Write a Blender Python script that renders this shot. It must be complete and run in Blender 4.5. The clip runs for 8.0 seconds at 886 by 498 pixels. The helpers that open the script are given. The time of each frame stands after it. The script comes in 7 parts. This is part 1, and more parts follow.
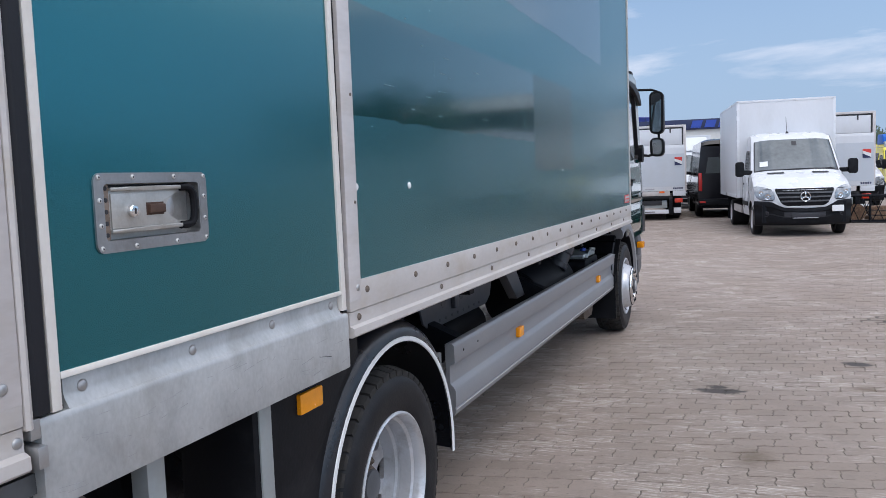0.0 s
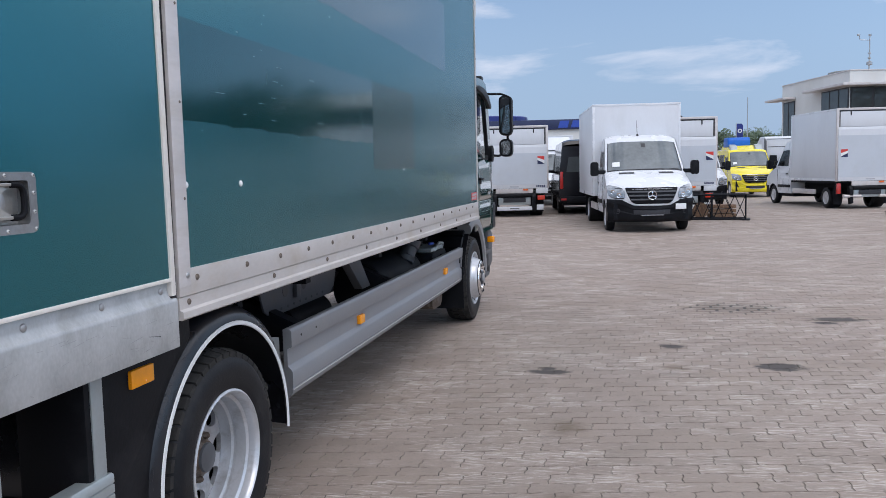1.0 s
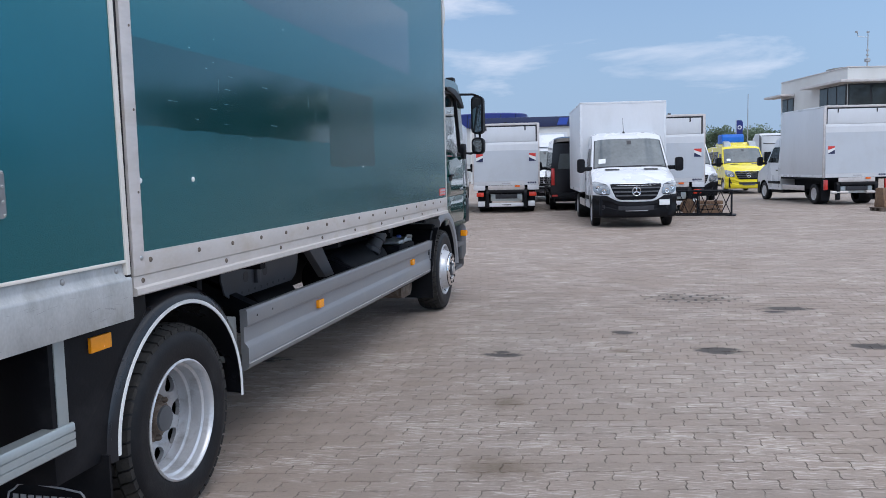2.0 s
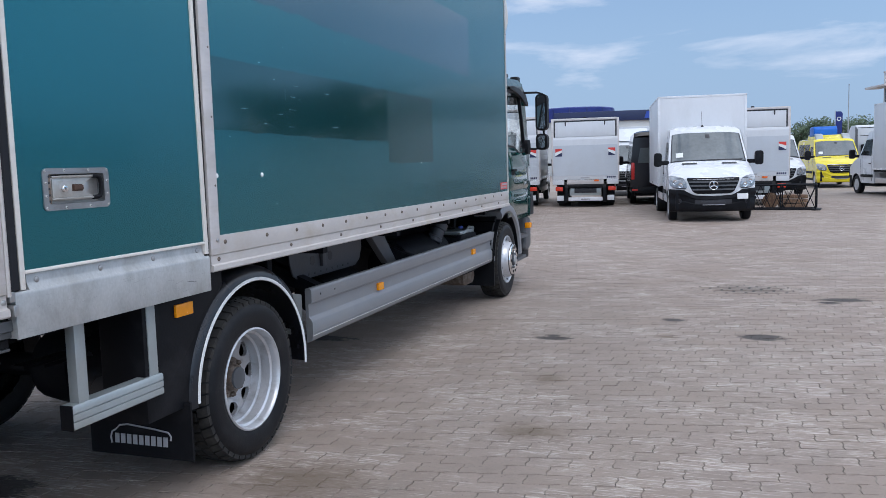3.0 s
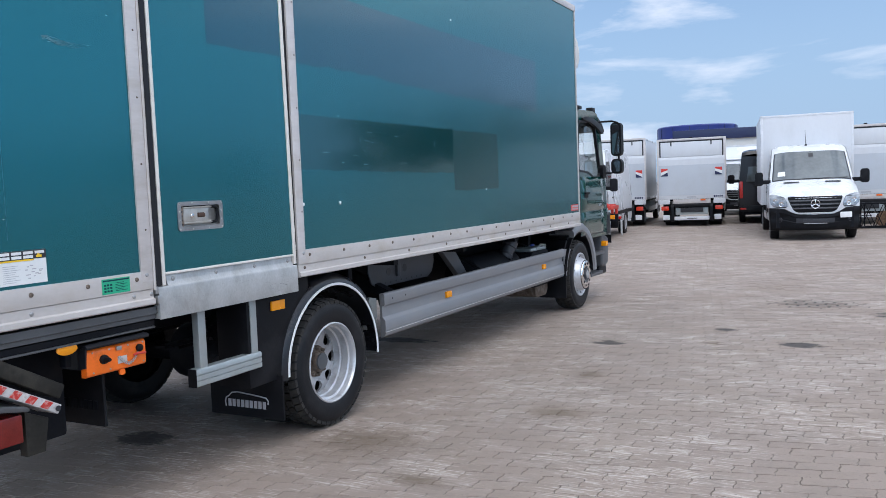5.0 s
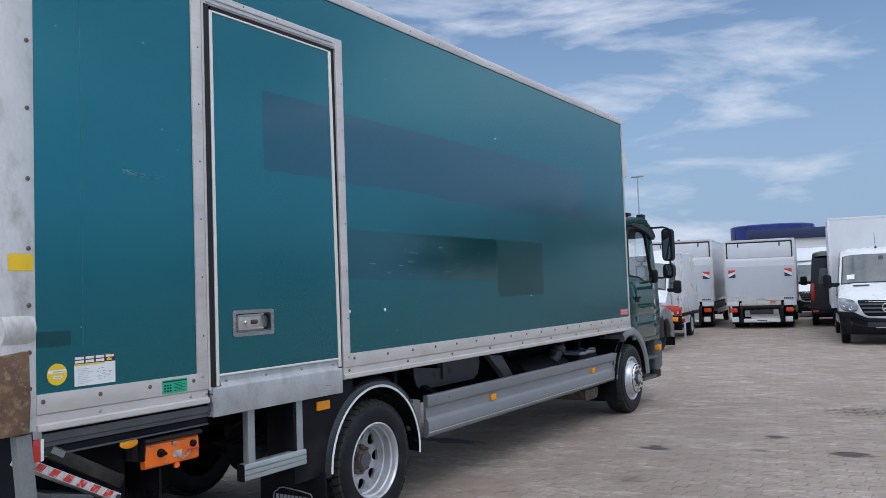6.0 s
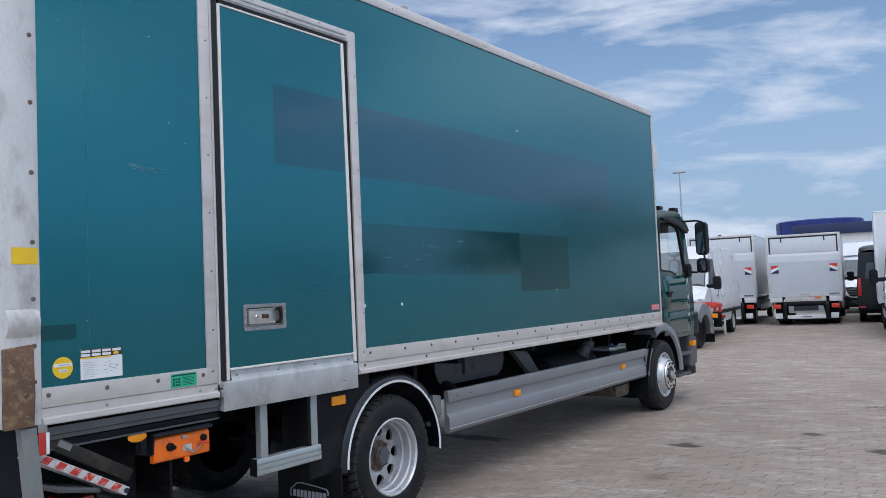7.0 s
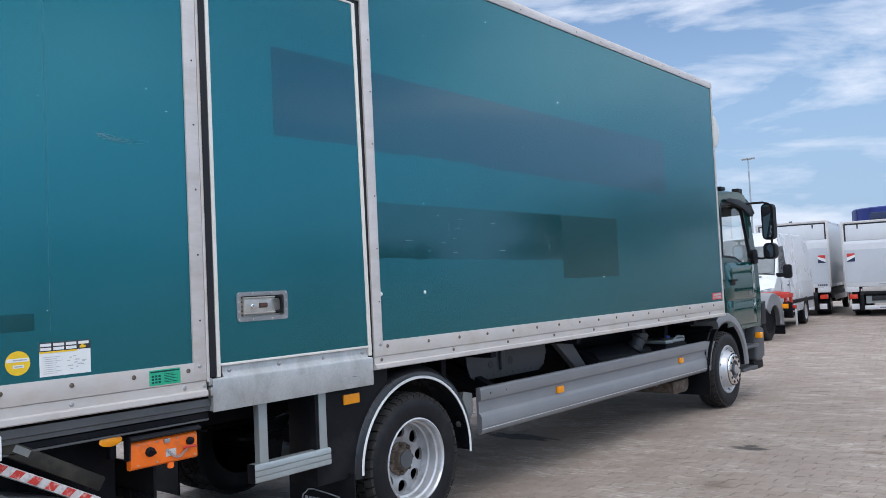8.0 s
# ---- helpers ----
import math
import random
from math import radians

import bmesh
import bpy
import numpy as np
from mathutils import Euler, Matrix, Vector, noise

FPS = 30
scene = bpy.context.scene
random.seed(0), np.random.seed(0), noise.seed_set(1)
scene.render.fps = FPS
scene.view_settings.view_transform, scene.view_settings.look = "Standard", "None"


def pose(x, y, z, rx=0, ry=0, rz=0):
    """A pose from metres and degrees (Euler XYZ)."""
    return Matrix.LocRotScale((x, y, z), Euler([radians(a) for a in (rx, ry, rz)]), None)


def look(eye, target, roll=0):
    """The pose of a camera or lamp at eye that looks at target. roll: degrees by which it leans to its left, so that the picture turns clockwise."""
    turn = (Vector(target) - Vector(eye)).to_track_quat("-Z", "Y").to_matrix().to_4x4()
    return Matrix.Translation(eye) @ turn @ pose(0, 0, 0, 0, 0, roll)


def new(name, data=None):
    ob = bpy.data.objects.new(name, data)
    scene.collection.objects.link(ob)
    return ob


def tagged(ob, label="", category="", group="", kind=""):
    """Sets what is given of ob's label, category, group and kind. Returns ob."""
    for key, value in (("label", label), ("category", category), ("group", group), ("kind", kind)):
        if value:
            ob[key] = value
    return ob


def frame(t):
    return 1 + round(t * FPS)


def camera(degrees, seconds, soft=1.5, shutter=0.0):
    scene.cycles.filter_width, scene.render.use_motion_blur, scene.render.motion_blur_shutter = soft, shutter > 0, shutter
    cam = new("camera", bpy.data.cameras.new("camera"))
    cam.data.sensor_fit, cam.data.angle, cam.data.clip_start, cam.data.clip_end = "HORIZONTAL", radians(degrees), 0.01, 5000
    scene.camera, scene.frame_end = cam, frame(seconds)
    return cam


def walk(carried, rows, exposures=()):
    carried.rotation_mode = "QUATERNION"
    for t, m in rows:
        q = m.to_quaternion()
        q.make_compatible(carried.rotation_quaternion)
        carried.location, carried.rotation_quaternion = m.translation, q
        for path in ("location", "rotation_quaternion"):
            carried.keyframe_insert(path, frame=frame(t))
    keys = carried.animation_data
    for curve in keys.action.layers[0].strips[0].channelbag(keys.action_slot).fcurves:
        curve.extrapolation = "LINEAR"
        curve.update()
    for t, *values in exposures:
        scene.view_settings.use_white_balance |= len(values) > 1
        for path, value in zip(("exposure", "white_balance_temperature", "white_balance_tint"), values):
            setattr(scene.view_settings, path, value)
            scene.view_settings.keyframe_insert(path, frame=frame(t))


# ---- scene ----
cam = camera(56.5, 8.0, soft=0.45)
PATH = [
    (0, (0.039, -0.041, 1.513), (-0.689, 1.815, 1.345), -2.1),
    (0.5, (0.165, -0.195, 1.533), (-0.403, 1.714, 1.356), -1.7),
    (1, (0.344, -0.329, 1.527), (-0.098, 1.612, 1.339), -1.3),
    (1.2, (0.421, -0.393, 1.536), (-0.003, 1.552, 1.345), -1.3),
    (2.5, (0.993, -0.929, 1.516), (0.47, 0.991, 1.314), -1.4),
    (3, (1.173, -1.153, 1.522), (0.52, 0.726, 1.319), -1.6),
    (3.5, (1.386, -1.393, 1.547), (0.59, 0.431, 1.347), -2.0),
    (4, (1.586, -1.554, 1.566), (0.676, 0.216, 1.368), -2.2),
    (4.2, (1.668, -1.606, 1.557), (0.751, 0.161, 1.358), -2.2),
    (5.3, (2.174, -2.087, 1.569), (1.236, -0.322, 1.509), -2.2),
    (5.5, (2.262, -2.135, 1.597), (1.296, -0.384, 1.632), -2.1),
    (6, (2.429, -2.189, 1.625), (1.361, -0.501, 1.724), -2.0),
    (6.5, (2.534, -2.162, 1.619), (1.436, -0.494, 1.731), -2.2),
    (7, (2.527, -2.026, 1.58), (1.376, -0.394, 1.681), -2.4),
    (7.5, (2.451, -1.743, 1.576), (1.253, -0.143, 1.656), -2.4),
    (8, (2.373, -1.408, 1.533), (1.099, 0.132, 1.622), -2.7),
]
EXPOSURE = [(0, 0.22, 6420, 13), (0.5, 0.17, 6420, 13), (1, 0.14, 6420, 13), (1.2, 0.14, 6420, 13), (2.3, 0.12, 6150, 11), (2.5, 0.12, 6150, 11), (3, 0.14, 6150, 11), (3.5, 0.18, 6150, 11), (4, 0.36, 6150, 11), (4.2, 0.36, 6150, 11), (5.3, 0.26, 6250, 10), (5.5, 0.17, 6250, 10), (6, -0.03, 6250, 10), (6.5, -0.01, 6250, 10), (7, 0.04, 6250, 10), (7.5, 0.12, 6320, 10), (8, 0.28, 6340, 10)]
walk(cam, [(t, look(eye, target, roll)) for t, eye, target, roll in PATH], EXPOSURE)

# ---- light ----
world = bpy.data.worlds.new("sky")
scene.world = world
world.use_nodes = True
wn, wl = world.node_tree.nodes, world.node_tree.links
SUN_EL, SUN_AZ = 56.0, 148.0
sky = wn.new("ShaderNodeTexSky")
sky.sky_type = "NISHITA"
sky.sun_disc = False
sky.sun_elevation, sky.sun_rotation = radians(SUN_EL), radians(SUN_AZ)
sky.air_density, sky.dust_density, sky.ozone_density = 1.0, 0.5, 3.0
w_co = wn.new("ShaderNodeTexCoord")
w_map = wn.new("ShaderNodeMapping")
w_map.inputs["Scale"].default_value = (1.2, 1.2, 5.5)
w_noise = wn.new("ShaderNodeTexNoise")
w_noise.inputs["Scale"].default_value = 2.3
w_noise.inputs["Detail"].default_value = 7
w_noise.inputs["Roughness"].default_value = 0.58
w_noise.inputs["Distortion"].default_value = 0.35
w_ramp = wn.new("ShaderNodeValToRGB")
w_ramp.color_ramp.elements[0].position, w_ramp.color_ramp.elements[0].color = 0.385, (0, 0, 0, 1)
w_ramp.color_ramp.elements[1].position, w_ramp.color_ramp.elements[1].color = 0.540, (0.92, 0.92, 0.92, 1)
az, el = radians(SUN_AZ), radians(SUN_EL)
sun_way = Vector((math.sin(az) * math.cos(el), math.cos(az) * math.cos(el), math.sin(el)))


def sky_mix(fac, one, two):
    t = wn.new("ShaderNodeMix")
    t.data_type = "RGBA"
    wl.new(fac, t.inputs["Factor"])
    for key, v in (("A", one), ("B", two)):
        if isinstance(v, tuple):
            t.inputs[key].default_value = (*v, 1)
        else:
            wl.new(v, t.inputs[key])
    return t.outputs["Result"]


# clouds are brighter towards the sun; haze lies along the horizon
w_dot = wn.new("ShaderNodeVectorMath")
w_dot.operation = "DOT_PRODUCT"
w_dot.inputs[1].default_value = (0.48, -0.38, 0.85)
wl.new(w_co.outputs["Generated"], w_dot.inputs[0])
w_glow = wn.new("ShaderNodeMapRange")
w_glow.interpolation_type = "SMOOTHSTEP"
w_glow.inputs["From Min"].default_value, w_glow.inputs["From Max"].default_value = -0.30, 0.62
wl.new(w_dot.outputs["Value"], w_glow.inputs["Value"])
cloud = sky_mix(w_glow.outputs["Result"], (6.6, 7.0, 7.9), (14.0, 14.8, 16.2))
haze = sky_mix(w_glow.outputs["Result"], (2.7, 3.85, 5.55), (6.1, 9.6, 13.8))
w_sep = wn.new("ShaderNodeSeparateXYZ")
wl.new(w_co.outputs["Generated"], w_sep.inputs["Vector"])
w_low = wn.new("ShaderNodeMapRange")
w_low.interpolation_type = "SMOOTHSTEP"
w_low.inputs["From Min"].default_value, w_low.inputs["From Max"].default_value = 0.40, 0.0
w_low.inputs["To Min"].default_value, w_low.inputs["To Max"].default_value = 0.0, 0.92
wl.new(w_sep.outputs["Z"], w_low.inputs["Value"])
wl.new(w_co.outputs["Generated"], w_map.inputs["Vector"])
wl.new(w_map.outputs["Vector"], w_noise.inputs["Vector"])
w_thin = wn.new("ShaderNodeMath")
w_thin.operation, w_thin.inputs[1].default_value = "MULTIPLY_ADD", -0.205
wl.new(w_low.outputs["Result"], w_thin.inputs[0])
wl.new(w_noise.outputs["Fac"], w_thin.inputs[2])
wl.new(w_thin.outputs[0], w_ramp.inputs["Fac"])
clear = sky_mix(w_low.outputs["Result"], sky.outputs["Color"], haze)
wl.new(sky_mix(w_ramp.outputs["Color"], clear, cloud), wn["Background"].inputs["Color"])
wn["Background"].inputs["Strength"].default_value = 0.11

sun = new("sun", bpy.data.lights.new("sun", "SUN"))
sun.data.energy, sun.data.angle, sun.data.color = 1.0, radians(40), (1.0, 0.955, 0.91)
sun.matrix_world = look(sun_way * 100, (0, 0, 0))


# ---- materials ----
def nodes_of(name):
    m = bpy.data.materials.new(name)
    m.use_nodes = True
    return m, m.node_tree.nodes, m.node_tree.links, m.node_tree.nodes["Principled BSDF"]


def surface(name, color, rough=0.5, metal=0.0, var=0.12, scale=3.0, fine=60.0, bump=0.05, rvar=0.08, coat=0.0,
            dirt=None, dirt_amount=0.0, dirt_scale=1.2, streak=(1, 1, 1), spec=0.5, coat_rough=0.08, gloss_tint=None, ior=1.5):
    """Colour with variation at two scales, gloss variation, fine relief and blotches of dirt."""
    m, n, l, b = nodes_of(name)
    co = n.new("ShaderNodeTexCoord")
    mp = n.new("ShaderNodeMapping")
    mp.inputs["Scale"].default_value = streak
    l.new(co.outputs["Object"], mp.inputs["Vector"])
    big, small = n.new("ShaderNodeTexNoise"), n.new("ShaderNodeTexNoise")
    big.inputs["Scale"].default_value, big.inputs["Detail"].default_value = scale, 4
    small.inputs["Scale"].default_value, small.inputs["Detail"].default_value = fine, 3
    for t in (big, small):
        l.new(mp.outputs["Vector"], t.inputs["Vector"])
    mixn = n.new("ShaderNodeMath")
    mixn.operation = "ADD"
    half = n.new("ShaderNodeMath")
    half.operation, half.inputs[1].default_value = "MULTIPLY", 0.4
    l.new(small.outputs["Fac"], half.inputs[0])
    l.new(big.outputs["Fac"], mixn.inputs[0])
    l.new(half.outputs[0], mixn.inputs[1])
    ramp = n.new("ShaderNodeValToRGB")
    c = Vector(color)
    ramp.color_ramp.elements[0].position, ramp.color_ramp.elements[0].color = 0.45, (*(c * (1 - var)), 1)
    ramp.color_ramp.elements[1].position, ramp.color_ramp.elements[1].color = 0.95, (*(c * (1 + var)), 1)
    l.new(mixn.outputs[0], ramp.inputs["Fac"])
    out = ramp.outputs["Color"]
    if dirt:
        dn = n.new("ShaderNodeTexNoise")
        dn.inputs["Scale"].default_value, dn.inputs["Detail"].default_value = dirt_scale, 6
        dn.inputs["Roughness"].default_value = 0.65
        l.new(mp.outputs["Vector"], dn.inputs["Vector"])
        dr = n.new("ShaderNodeValToRGB")
        dr.color_ramp.elements[0].position, dr.color_ramp.elements[0].color = 0.5, (0, 0, 0, 1)
        dr.color_ramp.elements[1].position, dr.color_ramp.elements[1].color = 0.72, (dirt_amount,) * 3 + (1,)
        l.new(dn.outputs["Fac"], dr.inputs["Fac"])
        mx = n.new("ShaderNodeMix")
        mx.data_type = "RGBA"
        mx.inputs["B"].default_value = (*dirt, 1)
        l.new(dr.outputs["Color"], mx.inputs["Factor"])
        l.new(out, mx.inputs["A"])
        out = mx.outputs["Result"]
    l.new(out, b.inputs["Base Color"])
    rr = n.new("ShaderNodeMapRange")
    rr.inputs["To Min"].default_value, rr.inputs["To Max"].default_value = max(0.02, rough - rvar), min(1, rough + rvar)
    l.new(big.outputs["Fac"], rr.inputs["Value"])
    l.new(rr.outputs["Result"], b.inputs["Roughness"])
    b.inputs["Metallic"].default_value = metal
    b.inputs["Specular IOR Level"].default_value = spec
    b.inputs["IOR"].default_value = ior
    if gloss_tint:
        b.inputs["Specular Tint"].default_value = (*gloss_tint, 1)
    b.inputs["Coat Weight"].default_value = coat
    b.inputs["Coat Roughness"].default_value = coat_rough
    if bump:
        bp = n.new("ShaderNodeBump")
        bp.inputs["Strength"].default_value, bp.inputs["Distance"].default_value = bump, 0.004
        l.new(small.outputs["Fac"], bp.inputs["Height"])
        l.new(bp.outputs["Normal"], b.inputs["Normal"])
    return m


def glass_mat(name, tint=(0.93, 0.96, 0.95), rough=0.02):
    m, n, l, b = nodes_of(name)
    b.inputs["Base Color"].default_value = (*tint, 1)
    b.inputs["Roughness"].default_value = rough
    b.inputs["Transmission Weight"].default_value = 1.0
    b.inputs["IOR"].default_value = 1.05
    b.inputs["Coat Weight"].default_value, b.inputs["Coat Roughness"].default_value = 1.0, 0.02
    return m


TEAL = surface("faded_teal_paint", (0.004, 0.0385, 0.0480), 0.24, var=0.10, scale=0.8, fine=9, bump=0.05, rvar=0.04, streak=(1, 1.6, 0.22), spec=0.9, ior=1.85, coat=0.17, coat_rough=0.08, gloss_tint=(0.15, 0.83, 0.96),
               dirt=(0.004, 0.047, 0.060), dirt_amount=0.35, dirt_scale=1.5)
TEAL_PATCH = surface("unfaded_dark_paint", (0.002, 0.036, 0.042), 0.12, coat=0.40, coat_rough=0.06, spec=0.9, var=0.15, scale=1.5, fine=12, bump=0.04, rvar=0.03, streak=(1, 1.4, 0.5), gloss_tint=(0.2, 0.85, 1.0),
                     dirt=(0.003, 0.041, 0.045), dirt_amount=0.5, dirt_scale=2.5)
TEAL_PATCH_B = surface("unfaded_blue_paint", (0.002, 0.035, 0.050), 0.22, ior=1.7, coat=0.45, spec=0.7, var=0.12, scale=1.2, fine=12, bump=0.02, rvar=0.05, streak=(1, 1.4, 0.5), gloss_tint=(0.25, 0.75, 1.0),
                       dirt=(0.004, 0.042, 0.056), dirt_amount=0.5, dirt_scale=2.0)
STUB = surface("dull_grey_green_film", (0.002, 0.043, 0.046), 0.22, coat=0.22, coat_rough=0.18, spec=0.5, var=0.15, scale=2, fine=14, bump=0.03, rvar=0.05, gloss_tint=(0.3, 0.85, 1.0))
CAB_GREEN = surface("cab_green_paint", (0.001, 0.045, 0.040), 0.08, var=0.08, scale=2, fine=40, bump=0.0, rvar=0.02, coat=0.55, spec=0.5, coat_rough=0.02)
ALU = surface("anodised_aluminium", (0.56, 0.525, 0.51), 0.42, 0.2, var=0.1, scale=2.5, fine=40, bump=0.04,
              dirt=(0.36, 0.31, 0.25), dirt_amount=0.5, dirt_scale=3, streak=(1, 0.5, 2))
ALU_RAIL = surface("painted_rail", (0.52, 0.485, 0.46), 0.45, 0.15, var=0.08, scale=3, fine=50, bump=0.05,
                   dirt=(0.38, 0.31, 0.22), dirt_amount=0.5, dirt_scale=4, streak=(1, 0.7, 1.5))
GALV = surface("brushed_aluminium_sheet", (0.43, 0.44, 0.44), 0.4, 0.3, var=0.2, scale=5, fine=70, bump=0.06, rvar=0.12,
               dirt=(0.24, 0.225, 0.20), dirt_amount=0.6, dirt_scale=3.5, streak=(1, 1.5, 1.0))
STEEL = surface("zinc_steel", (0.40, 0.40, 0.40), 0.4, 0.8, var=0.12, scale=10, fine=120, bump=0.05, rvar=0.1)
CHROME = surface("bright_metal", (0.75, 0.75, 0.75), 0.14, 1.0, var=0.05, scale=8, fine=100, bump=0.0, rvar=0.05)
SILVER = surface("silver_wheel_paint", (0.58, 0.59, 0.61), 0.33, 0.5, var=0.08, scale=9, fine=90, bump=0.05, rvar=0.08,
                 dirt=(0.2, 0.18, 0.16), dirt_amount=0.6, dirt_scale=9)
GREY_PLASTIC = surface("grey_guard_paint", (0.215, 0.22, 0.232), 0.42, 0.2, var=0.07, scale=3, fine=90, bump=0.05, rvar=0.08,
                       dirt=(0.27, 0.255, 0.235), dirt_amount=0.4, dirt_scale=3)
GREY_STEP = surface("grey_step_profile", (0.36, 0.395, 0.40), 0.4, 0.4, var=0.08, scale=4, fine=70, bump=0.05, dirt=(0.34, 0.32, 0.28), dirt_amount=0.4, dirt_scale=5)
BLACK_PLASTIC = surface("black_plastic", (0.006, 0.0065, 0.0085), 0.5, var=0.2, scale=4, fine=80, bump=0.12, spec=0.15,
                        dirt=(0.025, 0.025, 0.027), dirt_amount=0.5, dirt_scale=4)
TREAD = surface("dusty_tread", (0.028, 0.027, 0.026), 0.85, var=0.25, scale=12, fine=120, bump=0.2, dirt=(0.075, 0.068, 0.06), dirt_amount=0.6, dirt_scale=10, spec=0.2)
RUBBER = surface("tyre_rubber", (0.005, 0.0055, 0.0075), 0.55, var=0.2, scale=8, fine=120, bump=0.2,
                 dirt=(0.03, 0.029, 0.029), dirt_amount=0.5, dirt_scale=6, spec=0.3)
SEAL = surface("black_seal", (0.010, 0.0105, 0.014), 0.5, var=0.15, scale=5, fine=60, bump=0.1, dirt=(0.025, 0.025, 0.027), dirt_amount=0.4, spec=0.3)
WHITE_EDGE = surface("white_edge_trim", (0.74, 0.70, 0.645), 0.45, var=0.07, scale=6, fine=60, bump=0.05, dirt=(0.4, 0.36, 0.28), dirt_amount=0.4, dirt_scale=6)
CHASSIS = surface("chassis_black", (0.007, 0.008, 0.011), 0.6, spec=0.12, var=0.25, scale=4, fine=50, bump=0.15, dirt=(0.022, 0.021, 0.021), dirt_amount=0.5, dirt_scale=5)
RUST = surface("rusty_steel", (0.135, 0.076, 0.046), 0.7, 0.1, var=0.35, scale=9, fine=70, bump=0.35, dirt=(0.36, 0.25, 0.13), dirt_amount=0.85, dirt_scale=24)
RUST_HUB = surface("rusty_hub", (0.12, 0.088, 0.066), 0.7, 0.3, var=0.3, scale=20, fine=120, bump=0.3, dirt=(0.28, 0.26, 0.24), dirt_amount=0.6, dirt_scale=20)
ORANGE = surface("orange_enamel", (0.86, 0.155, 0.008), 0.38, var=0.1, scale=6, fine=80, bump=0.05, dirt=(0.22, 0.06, 0.025), dirt_amount=0.6, dirt_scale=11)
AMBER = surface("amber_lens", (0.88, 0.31, 0.004), 0.25, var=0.08, scale=20, fine=200, bump=0.15, coat=0.1)
RED_LENS = surface("red_lens", (0.45, 0.02, 0.015), 0.2, var=0.1, scale=20, fine=150, bump=0.15, coat=0.5)
WHITE = surface("white_paint", (0.65, 0.665, 0.69), 0.28, var=0.04, scale=1.5, fine=30, bump=0.01, coat=0.15, dirt=(0.6, 0.59, 0.56), dirt_amount=0.35, dirt_scale=1.3)
WHITE_BOX = surface("white_panel", (0.60, 0.615, 0.64), 0.36, var=0.04, scale=0.9, fine=25, bump=0.015, dirt=(0.48, 0.49, 0.50), dirt_amount=0.45, dirt_scale=1.1, streak=(1, 1, 0.4))
YELLOW = surface("yellow_paint", (0.75, 0.62, 0.02), 0.25, var=0.05, scale=2, fine=30, bump=0.01, coat=0.4)
DARK_PAINT = surface("black_van_paint", (0.010, 0.010, 0.013), 0.12, var=0.15, scale=2, fine=30, bump=0.0, coat=0.1, spec=0.3)
RED = surface("red_frame_paint", (0.55, 0.045, 0.03), 0.4, var=0.12, scale=5, fine=60, bump=0.05, dirt=(0.25, 0.05, 0.04), dirt_amount=0.5, dirt_scale=4)
BLUE = surface("blue_cladding", (0.012, 0.025, 0.17), 0.4, var=0.1, scale=0.6, fine=8, bump=0.02)
DARK_BLUE = surface("dark_blue_fascia", (0.012, 0.02, 0.07), 0.4, var=0.1, scale=0.5, fine=8, bump=0.02)
BLUE_LIGHT = surface("blue_lens", (0.01, 0.12, 0.50), 0.4, var=0.1, scale=8, fine=60, bump=0.05, spec=0.3)
WALL_WHITE = surface("white_render", (0.62, 0.62, 0.6), 0.8, var=0.05, scale=0.4, fine=6, bump=0.1, dirt=(0.5, 0.49, 0.46), dirt_amount=0.4, dirt_scale=0.3)
PAPER = surface("white_sticker", (0.72, 0.73, 0.72), 0.5, var=0.03, scale=10, fine=80, bump=0.0)
STICK_YELLOW = surface("yellow_sticker", (0.78, 0.50, 0.012), 0.45, var=0.06, scale=10, fine=80, bump=0.0)
STICK_GREEN = surface("green_sticker", (0.015, 0.36, 0.19), 0.45, var=0.08, scale=10, fine=80, bump=0.0)
TRACE = surface("glue_trace", (0.11, 0.19, 0.20), 0.5, var=0.3, scale=20, fine=90, bump=0.0)
SCRATCH = surface("pale_scratch", (0.16, 0.26, 0.28), 0.5, var=0.2, scale=20, fine=90, bump=0.0)
STICK_BLACK = surface("black_print", (0.02, 0.02, 0.025), 0.5, var=0.1, scale=10, fine=80, bump=0.0)
STICK_GREY = surface("grey_print", (0.4, 0.4, 0.42), 0.5, var=0.1, scale=10, fine=80, bump=0.0)
STICK_RED = surface("red_print", (0.6, 0.04, 0.03), 0.45, var=0.08, scale=10, fine=80, bump=0.0)
BRIGHT_RED = surface("bright_red_lens", (0.62, 0.045, 0.02), 0.25, var=0.1, scale=20, fine=150, bump=0.1, coat=0.3)
PANEL_GREY = surface("pale_grey_panel", (0.47, 0.50, 0.54), 0.4, var=0.04, scale=1.2, fine=25, bump=0.01, dirt=(0.40, 0.41, 0.42), dirt_amount=0.4, dirt_scale=1.5)
STRIPE_WHITE = surface("dirty_white_stripe", (0.55, 0.53, 0.52), 0.45, var=0.15, scale=25, fine=120, bump=0.03, dirt=(0.20, 0.16, 0.14), dirt_amount=0.8, dirt_scale=30)
WORN_RED = surface("worn_red_stripe", (0.50, 0.030, 0.022), 0.45, var=0.15, scale=30, fine=120, bump=0.0, dirt=(0.60, 0.50, 0.46), dirt_amount=0.9, dirt_scale=38)
STICK_BLUE = surface("blue_print", (0.02, 0.06, 0.35), 0.45, var=0.08, scale=10, fine=80, bump=0.0)
OLD_ZINC = surface("weathered_zinc", (0.19, 0.20, 0.195), 0.55, 0.2, var=0.22, scale=7, fine=60, bump=0.1, dirt=(0.16, 0.13, 0.1), dirt_amount=0.6, dirt_scale=7)
